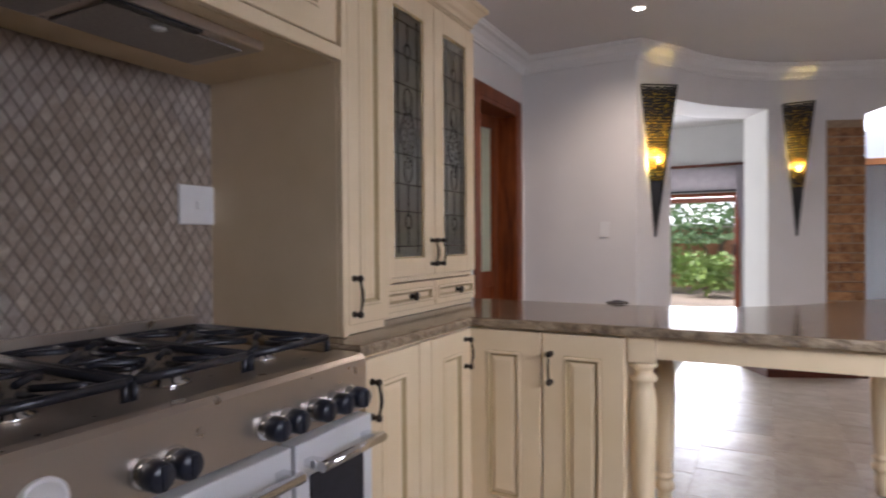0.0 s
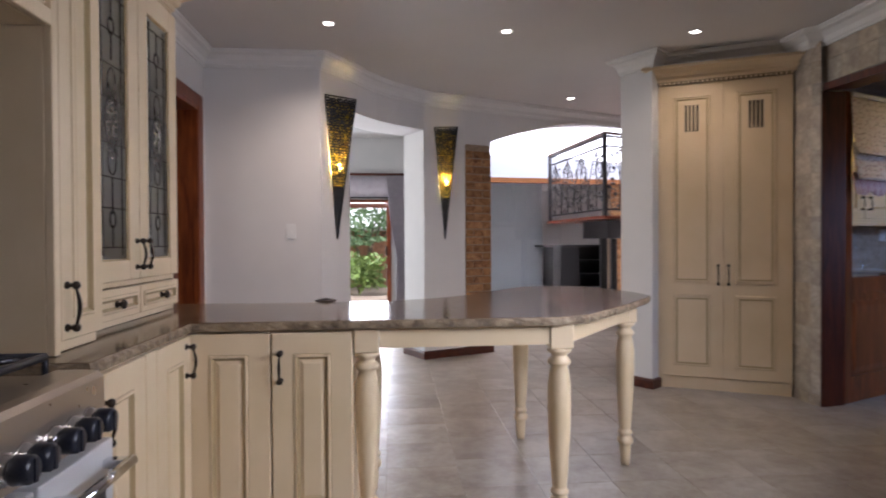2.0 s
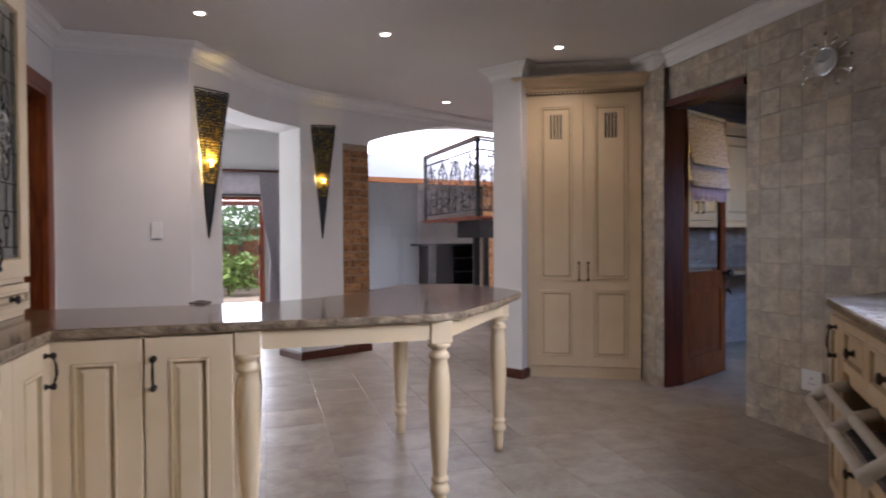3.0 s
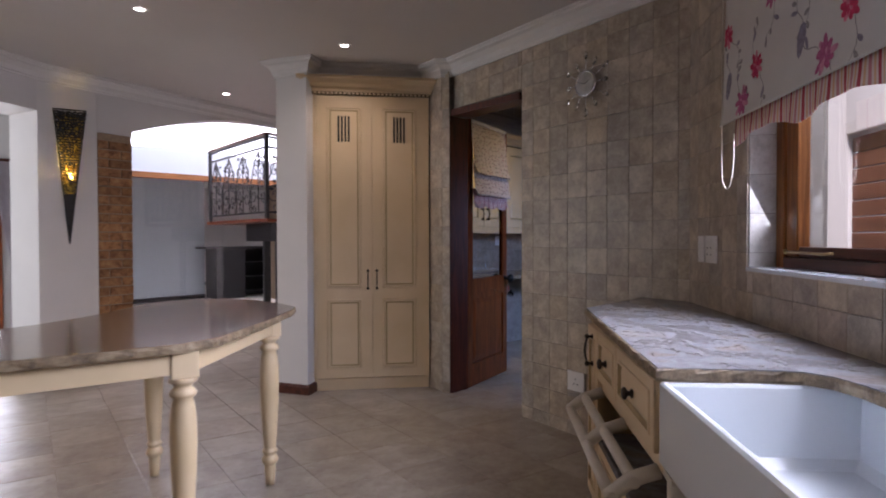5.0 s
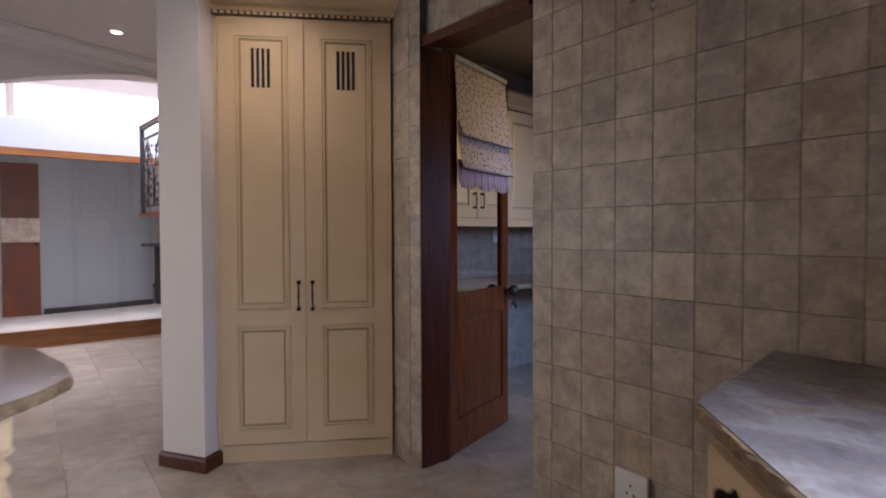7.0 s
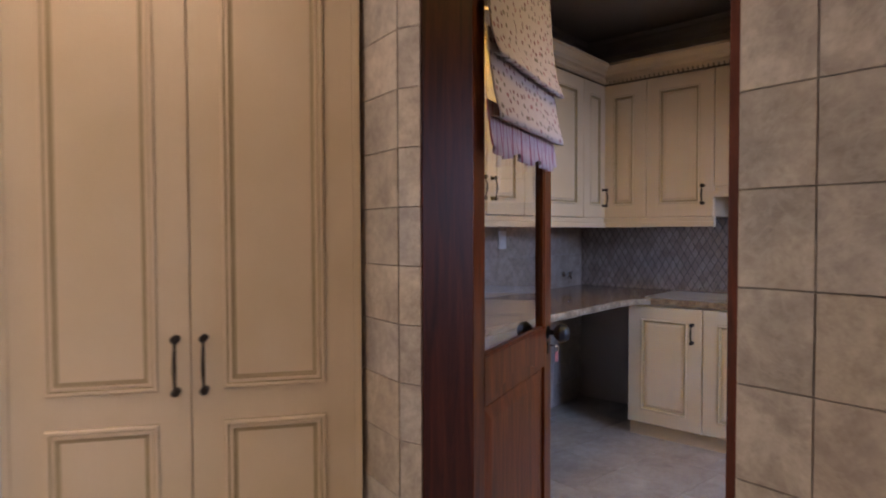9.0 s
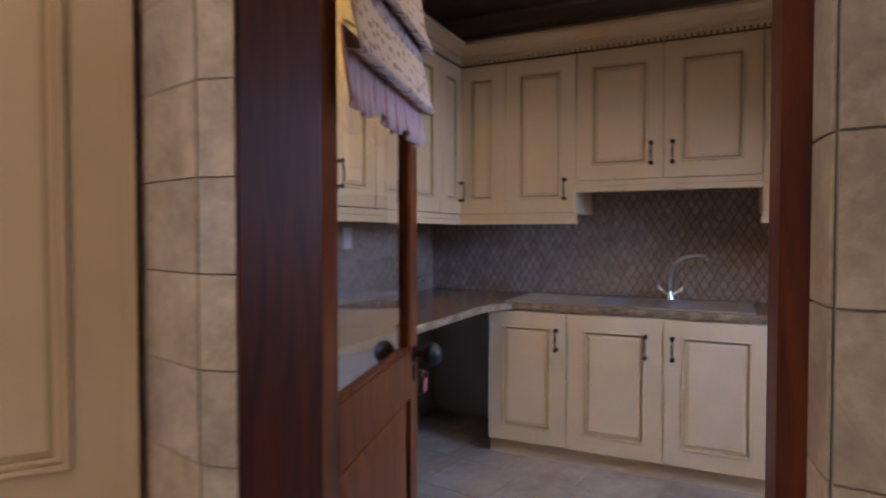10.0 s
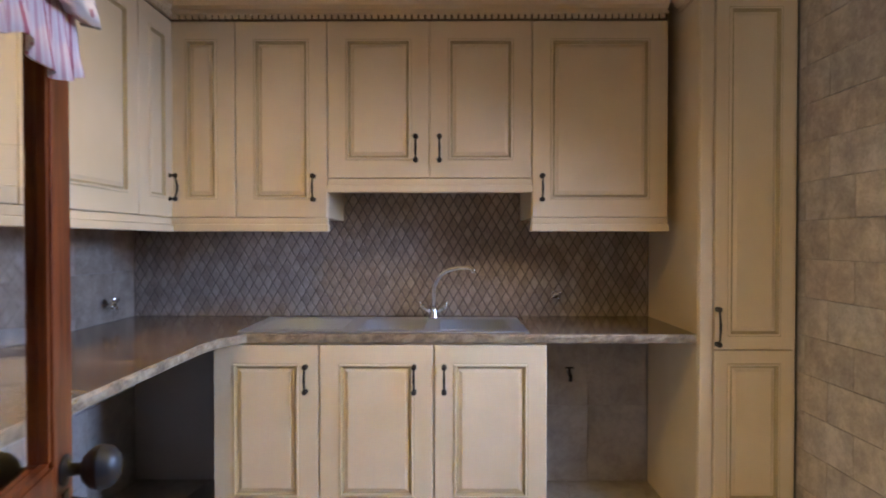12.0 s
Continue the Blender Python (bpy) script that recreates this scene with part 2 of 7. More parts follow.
area("window_daylight", facing((1.98, 0.43), (0.86, 1.36), 1.66, 0.75), 1.3, 0.8, 24, (0.86, 0.93, 1.0), 125)
area("scullery_daylight", facing((4.745, 1.623), (4.45, 4.75), 1.75, 2.0), 0.7, 0.6, 13, (0.36, 0.58, 1.0), 95)
# Lamp added below the closed hall ceiling to whiten the upper void.
area("upper_hall_daylight", look((3.5, 12.4, 4.4), (3.5, 12.0, 2.5)), 6.0, 4.0, 220, (0.95, 0.97, 1.0))
area("hall_daylight", look((2.8, 7.6, 4.5), (2.6, 7.9, 0)), 3.2, 1.8, 340, (0.95, 0.97, 1.0))
area("garden_daylight", look((-1.1, 10.2, 1.2), (-0.9, 8.0, 1.0)), 1.7, 1.8, 130, (0.9, 0.97, 1.0))

# Added inside the closed passage to light the side door's pane from behind.
area("passage_daylight", look((-3.6, 3.8, 1.6), (-1.9, 3.75, 1.4)), 0.6, 1.2, 10, (0.85, 1.0, 0.85))
# Unseen side light of the garden room, added to brighten the niche jamb.
area("side_window_daylight", look((-3.92, 7.2, 1.4), (0.0, 6.6, 1.2)), 2.6, 1.7, 80, (0.88, 1.0, 0.95))
area("sky_over_window", look((2.72, -0.15, 2.75), (1.75, 0.75, 1.25)), 1.5, 0.8, 62, (0.82, 0.91, 1.0))

# ---- mesh helpers ----
def part(name, bm, mat, parent=None, label="", m=None):
    me = bpy.data.meshes.new(name)
    bmesh.ops.recalc_face_normals(bm, faces=bm.faces)
    bm.to_mesh(me)
    bm.free()
    for one in (mat if isinstance(mat, (list, tuple)) else [mat]):
        me.materials.append(one)
    ob = new(name, me)
    if parent is not None:
        ob.parent = parent
    if m is not None:
        ob.matrix_local = m
    if label:
        ob["label"] = label
    return ob


def thing(name, m, label, category, group=""):
    ob = new(name)
    ob.empty_display_size = 0.1
    ob.matrix_world = m
    return tagged(ob, label, category, group)


def structure(name, bm, mat, label, category="", m=None):
    return tagged(part(name, bm, mat, None, label, m), label, category or name.split("_")[0], "", "structure")


def box(bm, x0, x1, y0, y1, z0, z1, bevel=0.0, mi=0):
    v = [bm.verts.new((x, y, z)) for x in (x0, x1) for y in (y0, y1) for z in (z0, z1)]
    f = [bm.faces.new([v[i] for i in q]) for q in ((0, 1, 3, 2), (4, 6, 7, 5), (0, 4, 5, 1), (2, 3, 7, 6), (0, 2, 6, 4), (1, 5, 7, 3))]
    for a in f:
        a.material_index = mi
    if bevel:
        made = bmesh.ops.bevel(bm, geom=list({e for a in f for e in a.edges}), offset=bevel, segments=2, affect="EDGES", profile=0.5)
        for a in made["faces"]:
            a.material_index = mi
    return bm


def boxes(*all_of, bevel=0.0):
    bm = bmesh.new()
    for b in all_of:
        box(bm, *b[:6], bevel=bevel, mi=(b[6] if len(b) > 6 else 0))
    return bm


def prism(bm, pts, z0, z1, mi=0, mi_side=None):
    lo, hi = [bm.verts.new((x, y, z0)) for x, y in pts], [bm.verts.new((x, y, z1)) for x, y in pts]
    bm.faces.new(lo[::-1]).material_index = mi
    bm.faces.new(hi).material_index = mi
    for i in range(len(pts)):
        j = (i + 1) % len(pts)
        bm.faces.new((lo[i], lo[j], hi[j], hi[i])).material_index = mi if mi_side is None else mi_side
    return bm


def lathe(bm, prof, segs=16, at=(0, 0, 0), axis="z", mi=0, closed=True):
    """Turned form: prof is a list of (radius, height)."""
    def put(r, h, a):
        c, s = r * math.cos(a), r * math.sin(a)
        p = {"z": (c, s, h), "y": (c, h, s), "x": (h, c, s)}[axis]
        return (p[0] + at[0], p[1] + at[1], p[2] + at[2])
    rings = [[bm.verts.new(put(r, h, 2 * math.pi * i / segs)) for i in range(segs)] for r, h in prof]
    for a, b in zip(rings, rings[1:]):
        for i in range(segs):
            j = (i + 1) % segs
            f = bm.faces.new((a[i], a[j], b[j], b[i]))
            f.smooth, f.material_index = True, mi
    if closed:
        bm.faces.new(rings[0][::-1]).material_index = mi
        bm.faces.new(rings[-1]).material_index = mi
    return bm


def tube(bm, pts, radius, segs=8, mi=0):
    """A round bar along the points; radius is one number or one for each point."""
    pts = [Vector(p) for p in pts]
    rad = radius if isinstance(radius, (list, tuple)) else [radius] * len(pts)
    rings, side = [], None
    for i, p in enumerate(pts):
        way = (pts[min(i + 1, len(pts) - 1)] - pts[max(i - 1, 0)]).normalized()
        if side is None:
            side = way.cross(Vector((0, 0, 1)) if abs(way.z) < 0.9 else Vector((1, 0, 0))).normalized()
        side = (side - way * side.dot(way)).normalized()
        up = way.cross(side)
        rings.append([bm.verts.new(p + rad[i] * (math.cos(2 * math.pi * k / segs) * side + math.sin(2 * math.pi * k / segs) * up)) for k in range(segs)])
    for a, b in zip(rings, rings[1:]):
        for k in range(segs):
            f = bm.faces.new((a[k], a[(k + 1) % segs], b[(k + 1) % segs], b[k]))
            f.smooth, f.material_index = True, mi
    bm.faces.new(rings[0][::-1]).material_index = mi
    bm.faces.new(rings[-1]).material_index = mi
    return bm


def ball(bm, c, r, squash=(1, 1, 1), segs=12, mi=0):
    prof = [(max(1e-4, math.sin(math.pi * i / 8)) * r, -math.cos(math.pi * i / 8) * r) for i in range(9)]
    n0 = len(bm.verts)
    lathe(bm, prof, segs, (0, 0, 0), "z", mi)
    bm.verts.ensure_lookup_table()
    for v in list(bm.verts)[n0:]:
        v.co = Vector((v.co.x * squash[0] + c[0], v.co.y * squash[1] + c[1], v.co.z * squash[2] + c[2]))
    return bm


def slab_wall(bm, a, b, thick, z0, z1, holes=(), mi=0):
    """Upright wall from a to b (seen from the right-hand side, thickness goes to the left of a-b); holes: (s0, s1, z0, z1)."""
    a, b = Vector(a), Vector(b)
    d = (b - a)
    length = d.length
    d.normalize()
    nrm = Vector((-d.y, d.x))
    def piece(s0, s1, h0, h1):
        if s1 - s0 < 1e-4 or h1 - h0 < 1e-4:
            return
        q = [a + d * s0, a + d * s1, a + d * s1 + nrm * thick, a + d * s0 + nrm * thick]
        prism(bm, [(p.x, p.y) for p in q], h0, h1, mi)
    s = 0.0
    for s0, s1, h0, h1 in sorted(holes):
        piece(s, s0, z0, z1)
        piece(s0, s1, z0, h0)
        piece(s0, s1, h1, z1)
        s = s1
    piece(s, length, z0, z1)
    return bm


def sweep(bm, path, prof, z=0.0, closed=False, mi=0):
    """A moulding: prof is a closed list of (out, up); out is to the right of the path."""
    n = len(path)
    P = [Vector(p) for p in path]
    rings = []
    for i, p in enumerate(P):
        d1 = (P[i] - P[i - 1]).normalized() if (i or closed) else None
        d2 = (P[(i + 1) % n] - P[i]).normalized() if (i < n - 1 or closed) else None
        d1, d2 = d1 or d2, d2 or d1
        n1, n2 = Vector((d1.y, -d1.x)), Vector((d2.y, -d2.x))
        m = (n1 + n2).normalized()
        k = 1.0 / max(0.25, m.dot(n1))
        rings.append([bm.verts.new((p.x + m.x * k * o, p.y + m.y * k * o, z + u)) for o, u in prof])
    m = len(prof)
    pairs = list(zip(rings, rings[1:])) + ([(rings[-1], rings[0])] if closed else [])
    for a, b in pairs:
        for k in range(m):
            bm.faces.new((a[k], a[(k + 1) % m], b[(k + 1) % m], b[k])).material_index = mi
    if not closed:
        bm.faces.new(rings[0][::-1]).material_index = mi
        bm.faces.new(rings[-1]).material_index = mi
    return bm


def rings_panel(bm, w, h, steps, back=0.0, x0=0.0, z0=0.0, mi=0):
    """A front seen from -y: steps are (inset, depth, material); the last one is filled."""
    def ring(i, d):
        return [bm.verts.new(p) for p in ((x0 + i, d, z0 + i), (x0 + w - i, d, z0 + i), (x0 + w - i, d, z0 + h - i), (x0 + i, d, z0 + h - i))]
    prev = ring(0, back)
    bm.faces.new(prev[::-1]).material_index = mi
    last = mi
    for i, d, k in steps:
        cur = ring(i, d)
        for j in range(4):
            bm.faces.new((prev[j], prev[(j + 1) % 4], cur[(j + 1) % 4], cur[j])).material_index = k
        prev, last = cur, k
    bm.faces.new(prev).material_index = mi
    return bm


def raised(bm, w, h, x0=0.0, z0=0.0, t=0.022, stile=0.084):
    """A framed door front with a raised, glazed panel in it."""
    s = min(stile, w * 0.28)
    return rings_panel(bm, w, h, [(0.0, -t + 0.003, 0), (0.003, -t, 0), (s - 0.004, -t, 0), (s - 0.002, -t + 0.001, 1), (s, -t - 0.004, 0), (s + 0.007, -t - 0.005, 0),
                                  (s + 0.012, -t + 0.006, 1), (s + 0.018, -t + 0.008, 1), (s + 0.022, -t + 0.007, 0), (s + 0.034, -t + 0.002, 0)], 0.0, x0, z0)


def handle(parent, x, z, length=0.105, y=-0.022, upright=True):
    """A bowed bar handle on two round feet."""
    bm = bmesh.new()
    k = length / 2
    pts = [(-k, 0), (-k * 0.72, 0.004), (-k * 0.3, 0.010), (0, 0.011), (k * 0.3, 0.010), (k * 0.72, 0.004), (k, 0)]
    def at(s, o):
        return (x, y - 0.024 - o, z + s) if upright else (x + s, y - 0.024 - o, z)
    tube(bm, [at(s, o) for s, o in pts], [0.0045, 0.004, 0.0052, 0.0058, 0.0052, 0.004, 0.0045], 8)
    for s in (-k, k):
        c = at(s, 0)
        lathe(bm, [(0.011, 0.0), (0.011, -0.004), (0.006, -0.008), (0.006, -0.016), (0.0105, -0.020), (0.012, -0.027), (0.009, -0.033), (0.002, -0.036)], 10,
              (c[0], y, c[2]), "y")
    return part("handle", bm, M_IRON, parent)


def knob(parent, x, z, y=-0.022, r=0.017):
    bm = bmesh.new()
    lathe(bm, [(r * 0.75, 0), (r * 0.75, -0.004), (r * 0.4, -0.008), (r * 0.45, -0.016), (r, -0.022), (r * 1.02, -0.028), (r * 0.7, -0.033), (0.002, -0.035)], 14, (x, y, z), "y")
    return part("knob", bm, M_IRON, parent)


CRM = [M_CREAM, M_GLAZE]


def door_leaf(unit, x, z, w, h, hx=None, hz=None, name="door", hl=0.105):
    bm = bmesh.new()
    raised(bm, w - 0.005, h - 0.005, x + 0.0025, z + 0.0025)
    d = part(name, bm, CRM, unit)
    if hx is not None:
        handle(d, hx, hz, hl)
    return d


def carcass(unit, w, d, z0, z1, mat=None, y0=0.0):
    bm = boxes((0, w, y0 + 0.001, d, z0, z1), bevel=0.0015)
    return part("carcass", bm, mat or M_CREAM, unit)


def dentils(unit, x0, x1, z, y, step=0.026):
    """A row of small blocks under a moulding."""
    bm = bmesh.new()
    box(bm, 0, step * 0.6, -0.008, 0, 0, 0.015)
    block = part("dentil", bm, M_CREAM, unit)
    x = x0 + step * 0.25
    while x < x1 - step * 0.4:
        if x > x0 + step * 0.3:
            block = new("dentil", block.data)
            block.parent = unit
        block.location = (x, y, z)
        x += step


CROWN = [(0.0, 0.0), (0.012, 0.0), (0.014, 0.018), (0.030, 0.030), (0.036, 0.052), (0.062, 0.074), (0.072, 0.078), (0.072, 0.096), (0.0, 0.096)]
CEIL_CORNICE = [(0.0, 0.0), (0.012, 0.0), (0.014, 0.012), (0.022, 0.018), (0.03, 0.045), (0.058, 0.068), (0.085, 0.076), (0.09, 0.088), (0.10, 0.09), (0.10, 0.10), (0.0, 0.10)]

# ---- the plan ----
CEIL = 2.68
A = radians(9.7)                      # the scullery is turned by this much
OW, UW, NW = Vector((2.905, 1.385)), Vector((-0.64, -0.768)), Vector((-0.768, 0.64))   # window wall: corner, along, into the room


def S(d, l, z=0.0, turn=0.0):
    """Scullery place: d metres deep, l metres to the left."""
    return pose(math.cos(A) * d - math.sin(A) * l, math.sin(A) * d + math.cos(A) * l, z, 0, 0, turn)


def s2(d, l):
    return (math.cos(A) * d - math.sin(A) * l, math.sin(A) * d + math.cos(A) * l)


def w2(u, n):
    p = OW + UW * u + NW * n
    return (p.x, p.y)


def line(p, q, s):
    return (p[0] + (q[0] - p[0]) * s, p[1] + (q[1] - p[1]) * s)


WEND = w2(7.07, 0)
CURVE = [(-0.72, 4.30), (-0.52, 4.63), (-0.42, 4.84), (-0.30, 5.04), (-0.13, 5.24), (0.155, 5.50)]
BX = (0.893, 5.82)
HEAD_END = (3.28, 6.86)
ROOM = [(-1.62, WEND[1]), (-1.62, 4.30)] + CURVE + [BX, HEAD_END, (3.28, 5.62), (1.745, 4.34), (1.905, 4.10), (2.02, 4.20),
        (2.82, 3.80), (2.835, 3.55), (2.905, 3.49), (2.905, 1.385)]

# ground and floors
bm = bmesh.new()
prism(bm, [(-60, -60), (60, -60), (60, 60), (-60, 60)], -0.4, -0.05)
structure("ground", bm, M_PAVE, "pale sunlit paved ground round the house", "ground")
bm = bmesh.new()
prism(bm, [(-4.2, -5), (8, -5), (8, 16), (-4.2, 16)], -0.05, -0.004)
floor = structure("floor", bm, M_FLOORBED, "greyish grout bed of the stone floor", "floor")
bm = bmesh.new()
prism(bm, [(0.3, 8.83), (1.0, 8.77), (2.475, 8.99), (7.9, 9.8), (7.9, 15.9), (0.3, 15.9)], -0.003, 0.17)
structure("floor_raised", bm, M_PAVE, "raised smooth grey floor beyond the glass screen", "floor")

# ceilings
bm = bmesh.new()
prism(bm, ROOM, CEIL, CEIL + 0.15)
structure("ceiling", bm, M_CEIL, "smooth matt white kitchen ceiling", "ceiling")
# The scullery ceiling is unlit; that shade is put into a darker grey.
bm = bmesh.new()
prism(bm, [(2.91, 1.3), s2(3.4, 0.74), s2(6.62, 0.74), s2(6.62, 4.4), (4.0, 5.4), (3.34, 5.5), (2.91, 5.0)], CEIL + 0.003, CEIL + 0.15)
structure("ceiling_scullery", bm, plain("ceiling_shade_tone", (0.30, 0.27, 0.26), 0.9, 0, 0.03, 2, 0), "scullery ceiling with its lack of light painted in grey", "ceiling")
# Dim ceiling: its shade is put into the grey of M_BAY.
bm = bmesh.new()
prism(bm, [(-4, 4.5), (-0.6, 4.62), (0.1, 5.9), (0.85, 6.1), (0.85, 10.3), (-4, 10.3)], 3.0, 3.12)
structure("ceiling_bay", bm, M_BAY, "ceiling of the room behind the niche, its shade coloured in grey", "ceiling")

# kitchen walls
bm = bmesh.new()
slab_wall(bm, (-1.62, WEND[1] - 0.3), (-1.62, 4.30), 0.28, 0, CEIL + 0.1, [(3.38 - WEND[1] + 0.3, 4.13 - WEND[1] + 0.3, 0, 2.22)])
wall_west = structure("wall_west", bm, M_WHITE, "plain white painted wall behind the cooker and doorway", "wall")
bm = bmesh.new()
prism(bm, [(-1.9, 4.303), (-0.72, 4.303), (-0.52, 4.63), (-0.86, 4.80), (-1.9, 4.80)], 0, CEIL + 0.1)
structure("wall_switch", bm, M_WHITE, "white painted wall with a light switch", "wall")
# low head over the niche, following the curve, and the pier beyond it
inner = [(-0.86, 4.80), (-0.74, 5.02), (-0.60, 5.28), (-0.40, 5.60), (-0.036, 5.86)]
bm = bmesh.new()
prism(bm, CURVE[1:] + inner[::-1], 2.31, CEIL + 0.1)
structure("wall_niche_head", bm, M_WHITE, "curved white painted head over the garden room opening", "wall")
bm = bmesh.new()
prism(bm, [(0.155, 5.503), line((0.155, 5.503), BX, 0.598), (0.45, 6.03), (-0.036, 5.86)], 0, CEIL + 0.1)
structure("wall_pier", bm, M_WHITE, "white painted pier carrying a lantern", "wall")
# header with a flat arch
hd = (Vector(HEAD_END) - Vector(BX)).normalized()
hn = Vector((-hd.y, hd.x))
L_HEAD = (Vector(HEAD_END) - Vector(BX)).length
bm = bmesh.new()
N = 20
prof = [(L_HEAD * i / N, 2.25 + 0.40 * (1 - ((L_HEAD * i / N - 2.2) / 2.2) ** 2)) for i in range(N + 1)]
front, backv = [], []
for s, z in prof:
    p = Vector(BX) + hd * s
    q = p + hn * 0.30
    front.append((bm.verts.new((p.x, p.y, z)), bm.verts.new((p.x, p.y, CEIL + 0.1))))
    backv.append((bm.verts.new((q.x, q.y, z)), bm.verts.new((q.x, q.y, CEIL + 0.1))))
for i in range(N):
    bm.faces.new((front[i][0], front[i + 1][0], front[i + 1][1], front[i][1]))
    bm.faces.new((backv[i][0], backv[i][1], backv[i + 1][1], backv[i + 1][0]))
    bm.faces.new((front[i][0], backv[i][0], backv[i + 1][0], front[i + 1][0]))
    bm.faces.new((front[i][1], front[i + 1][1], backv[i + 1][1], backv[i][1]))
bm.faces.new((front[0][0], front[0][1], backv[0][1], backv[0][0]))
bm.faces.new((front[-1][0], backv[-1][0], backv[-1][1], front[-1][1]))
structure("wall_arch_head", bm, M_WHITE, "white wall with a wide flat arch to the hall", "wall")
bm = bmesh.new()
prism(bm, [(1.745, 4.34), (1.905, 4.10), (2.02, 4.20), (3.6, 5.5), (3.6, 6.9), (3.28, 6.86), (3.28, 5.62)], 0, CEIL + 0.1)
structure("wall_pillar", bm, M_WHITE, "white painted end of the wall beside the larder", "wall")
# wall above and behind the larder
bm = bmesh.new()
prism(bm, [(2.02, 4.20), (2.82, 3.802), (2.95, 4.05), (2.15, 4.45)], 2.52, CEIL + 0.1)
structure("wall_bulkhead", bm, M_WHITE, "white plaster bulkhead over the larder", "wall")

# wall with the scullery doorway
bm = bmesh.new()
prism(bm, [(2.915, 1.37), (3.06, 1.28), (3.06, 2.72), (2.98, 2.70), (2.915, 2.68)], 0, CEIL + 0.1)
prism(bm, [(2.915, 2.685), (2.98, 2.70), (3.06, 2.72), (3.06, 3.42), (2.915, 3.49)], 2.29, CEIL + 0.1)
prism(bm, [(2.846, 3.552), (2.866, 3.500), (2.870, 3.552), (3.06, 3.562), (3.06, 5.4), (2.87, 5.3), (2.868, 3.79)], 0, CEIL + 0.1)
wall_east = structure("wall_east", bm, M_GROUT, "tiled wall with the scullery doorway", "wall")

# window wall
WZ0, WZ1, WU0, WU1 = 1.132, 2.12, 0.706, 2.30
bm = bmesh.new()
slab_wall(bm, w2(7.2, -0.006), w2(-0.3, -0.006), -0.30, 0, CEIL + 0.1, [(7.2 - WU1, 7.2 - WU0, WZ0, WZ1)])
wall_south = structure("wall_south", bm, M_GROUT, "tiled wall with the kitchen window", "wall")

# cornices
for k, path in enumerate([ROOM[:2] + CURVE + [BX, HEAD_END], ROOM[len(CURVE) + 3:] + [WEND]]):
    bm = bmesh.new()
    sweep(bm, path, [(o, u * 1.25) for o, u in CEIL_CORNICE], CEIL - 0.125 - 0.001)
    structure("trim_cornice", bm, M_CORN, "white moulded plaster ceiling cornice", "cornice")

bm = bmesh.new()
prism(bm, [line((0.155, 5.503), BX, 0.600), BX, (0.773, 6.1), (0.48, 6.0)], 2.207, CEIL + 0.1)
structure("wall_over_pier", bm, M_WHITE, "white painted wall over the brick pier", "wall")

# skirting of dark wood
SK = [(0, 0), (0.018, 0), (0.018, 0.06), (0.012, 0.075), (0.0, 0.08)]
bm = bmesh.new()
sweep(bm, [(2.1, 4.62), (1.745, 4.34), (1.905, 4.10), (2.018, 4.198)], SK, 0.0)
structure("baseboard", bm, M_SKIRT, "dark reddish wooden skirting round the wall end", "skirting")
bm = bmesh.new()
sweep(bm, [(-1.62, 4.30), (-0.72, 4.30), (-0.52, 4.63)], SK, 0.0)
structure("baseboard", bm, M_SKIRT, "dark reddish wooden skirting under the switch wall", "skirting")
bm = bmesh.new()
sweep(bm, [(-0.036, 5.86), (0.155, 5.50), BX, (0.773, 6.1)], SK, 0.0)
structure("baseboard", bm, M_SKIRT, "dark reddish wooden skirting round the brick pier", "skirting")

# scullery walls
x_in = 3.062
bm = bmesh.new()
prism(bm, [s2(6.46, 0.7), s2(6.62, 0.7), s2(6.62, 4.4), s2(6.46, 4.4)], 0, CEIL + 0.1)
wall_back = structure("wall_scullery_back", bm, M_PAINTGREY, "grey wall behind the scullery sink", "wall")
bm = bmesh.new()
prism(bm, [s2(3.6, 4.13), s2(6.46, 4.13), s2(6.46, 4.3), s2(3.6, 4.3)], 0, CEIL + 0.1)
structure("wall_scullery_side", bm, M_PAINTGREY, "grey wall beside the scullery worktop", "wall")
bm = bmesh.new()
SW0, SW1 = 4.45, 5.28
slab_wall(bm, s2(3.36, 0.995), s2(6.46, 0.995), -0.25, 0, CEIL + 0.1, [(SW0 - 3.36, SW1 - 3.36, 0.9, 2.1)])
wall_scr = structure("wall_scullery_window", bm, M_GROUT, "tiled scullery wall with a window", "wall")
bm = bmesh.new()
prism(bm, [(3.062, 1.1), (3.3, 1.0), (3.3, 1.6), (3.062, 1.6)], 0, CEIL + 0.1)
structure("wall_scullery_corner", bm, M_WHITE, "plain wall closing the scullery corner", "wall")
# Cornice coloured as dark as the unlit ceiling, shade included.
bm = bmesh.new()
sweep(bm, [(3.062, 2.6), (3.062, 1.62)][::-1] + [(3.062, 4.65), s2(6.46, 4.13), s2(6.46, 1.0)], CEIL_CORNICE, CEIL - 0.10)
structure("trim_cornice", bm, plain("cornice_shade_tone", (0.30, 0.27, 0.26), 0.8, 0, 0.02, 2, 0), "moulded plaster scullery cornice with its shade put into the colour", "cornice")

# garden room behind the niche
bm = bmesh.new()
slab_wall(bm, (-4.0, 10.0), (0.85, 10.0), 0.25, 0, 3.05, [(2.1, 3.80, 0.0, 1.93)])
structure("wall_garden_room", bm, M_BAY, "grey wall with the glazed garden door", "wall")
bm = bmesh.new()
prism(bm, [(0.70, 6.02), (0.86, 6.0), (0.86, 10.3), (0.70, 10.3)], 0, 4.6)
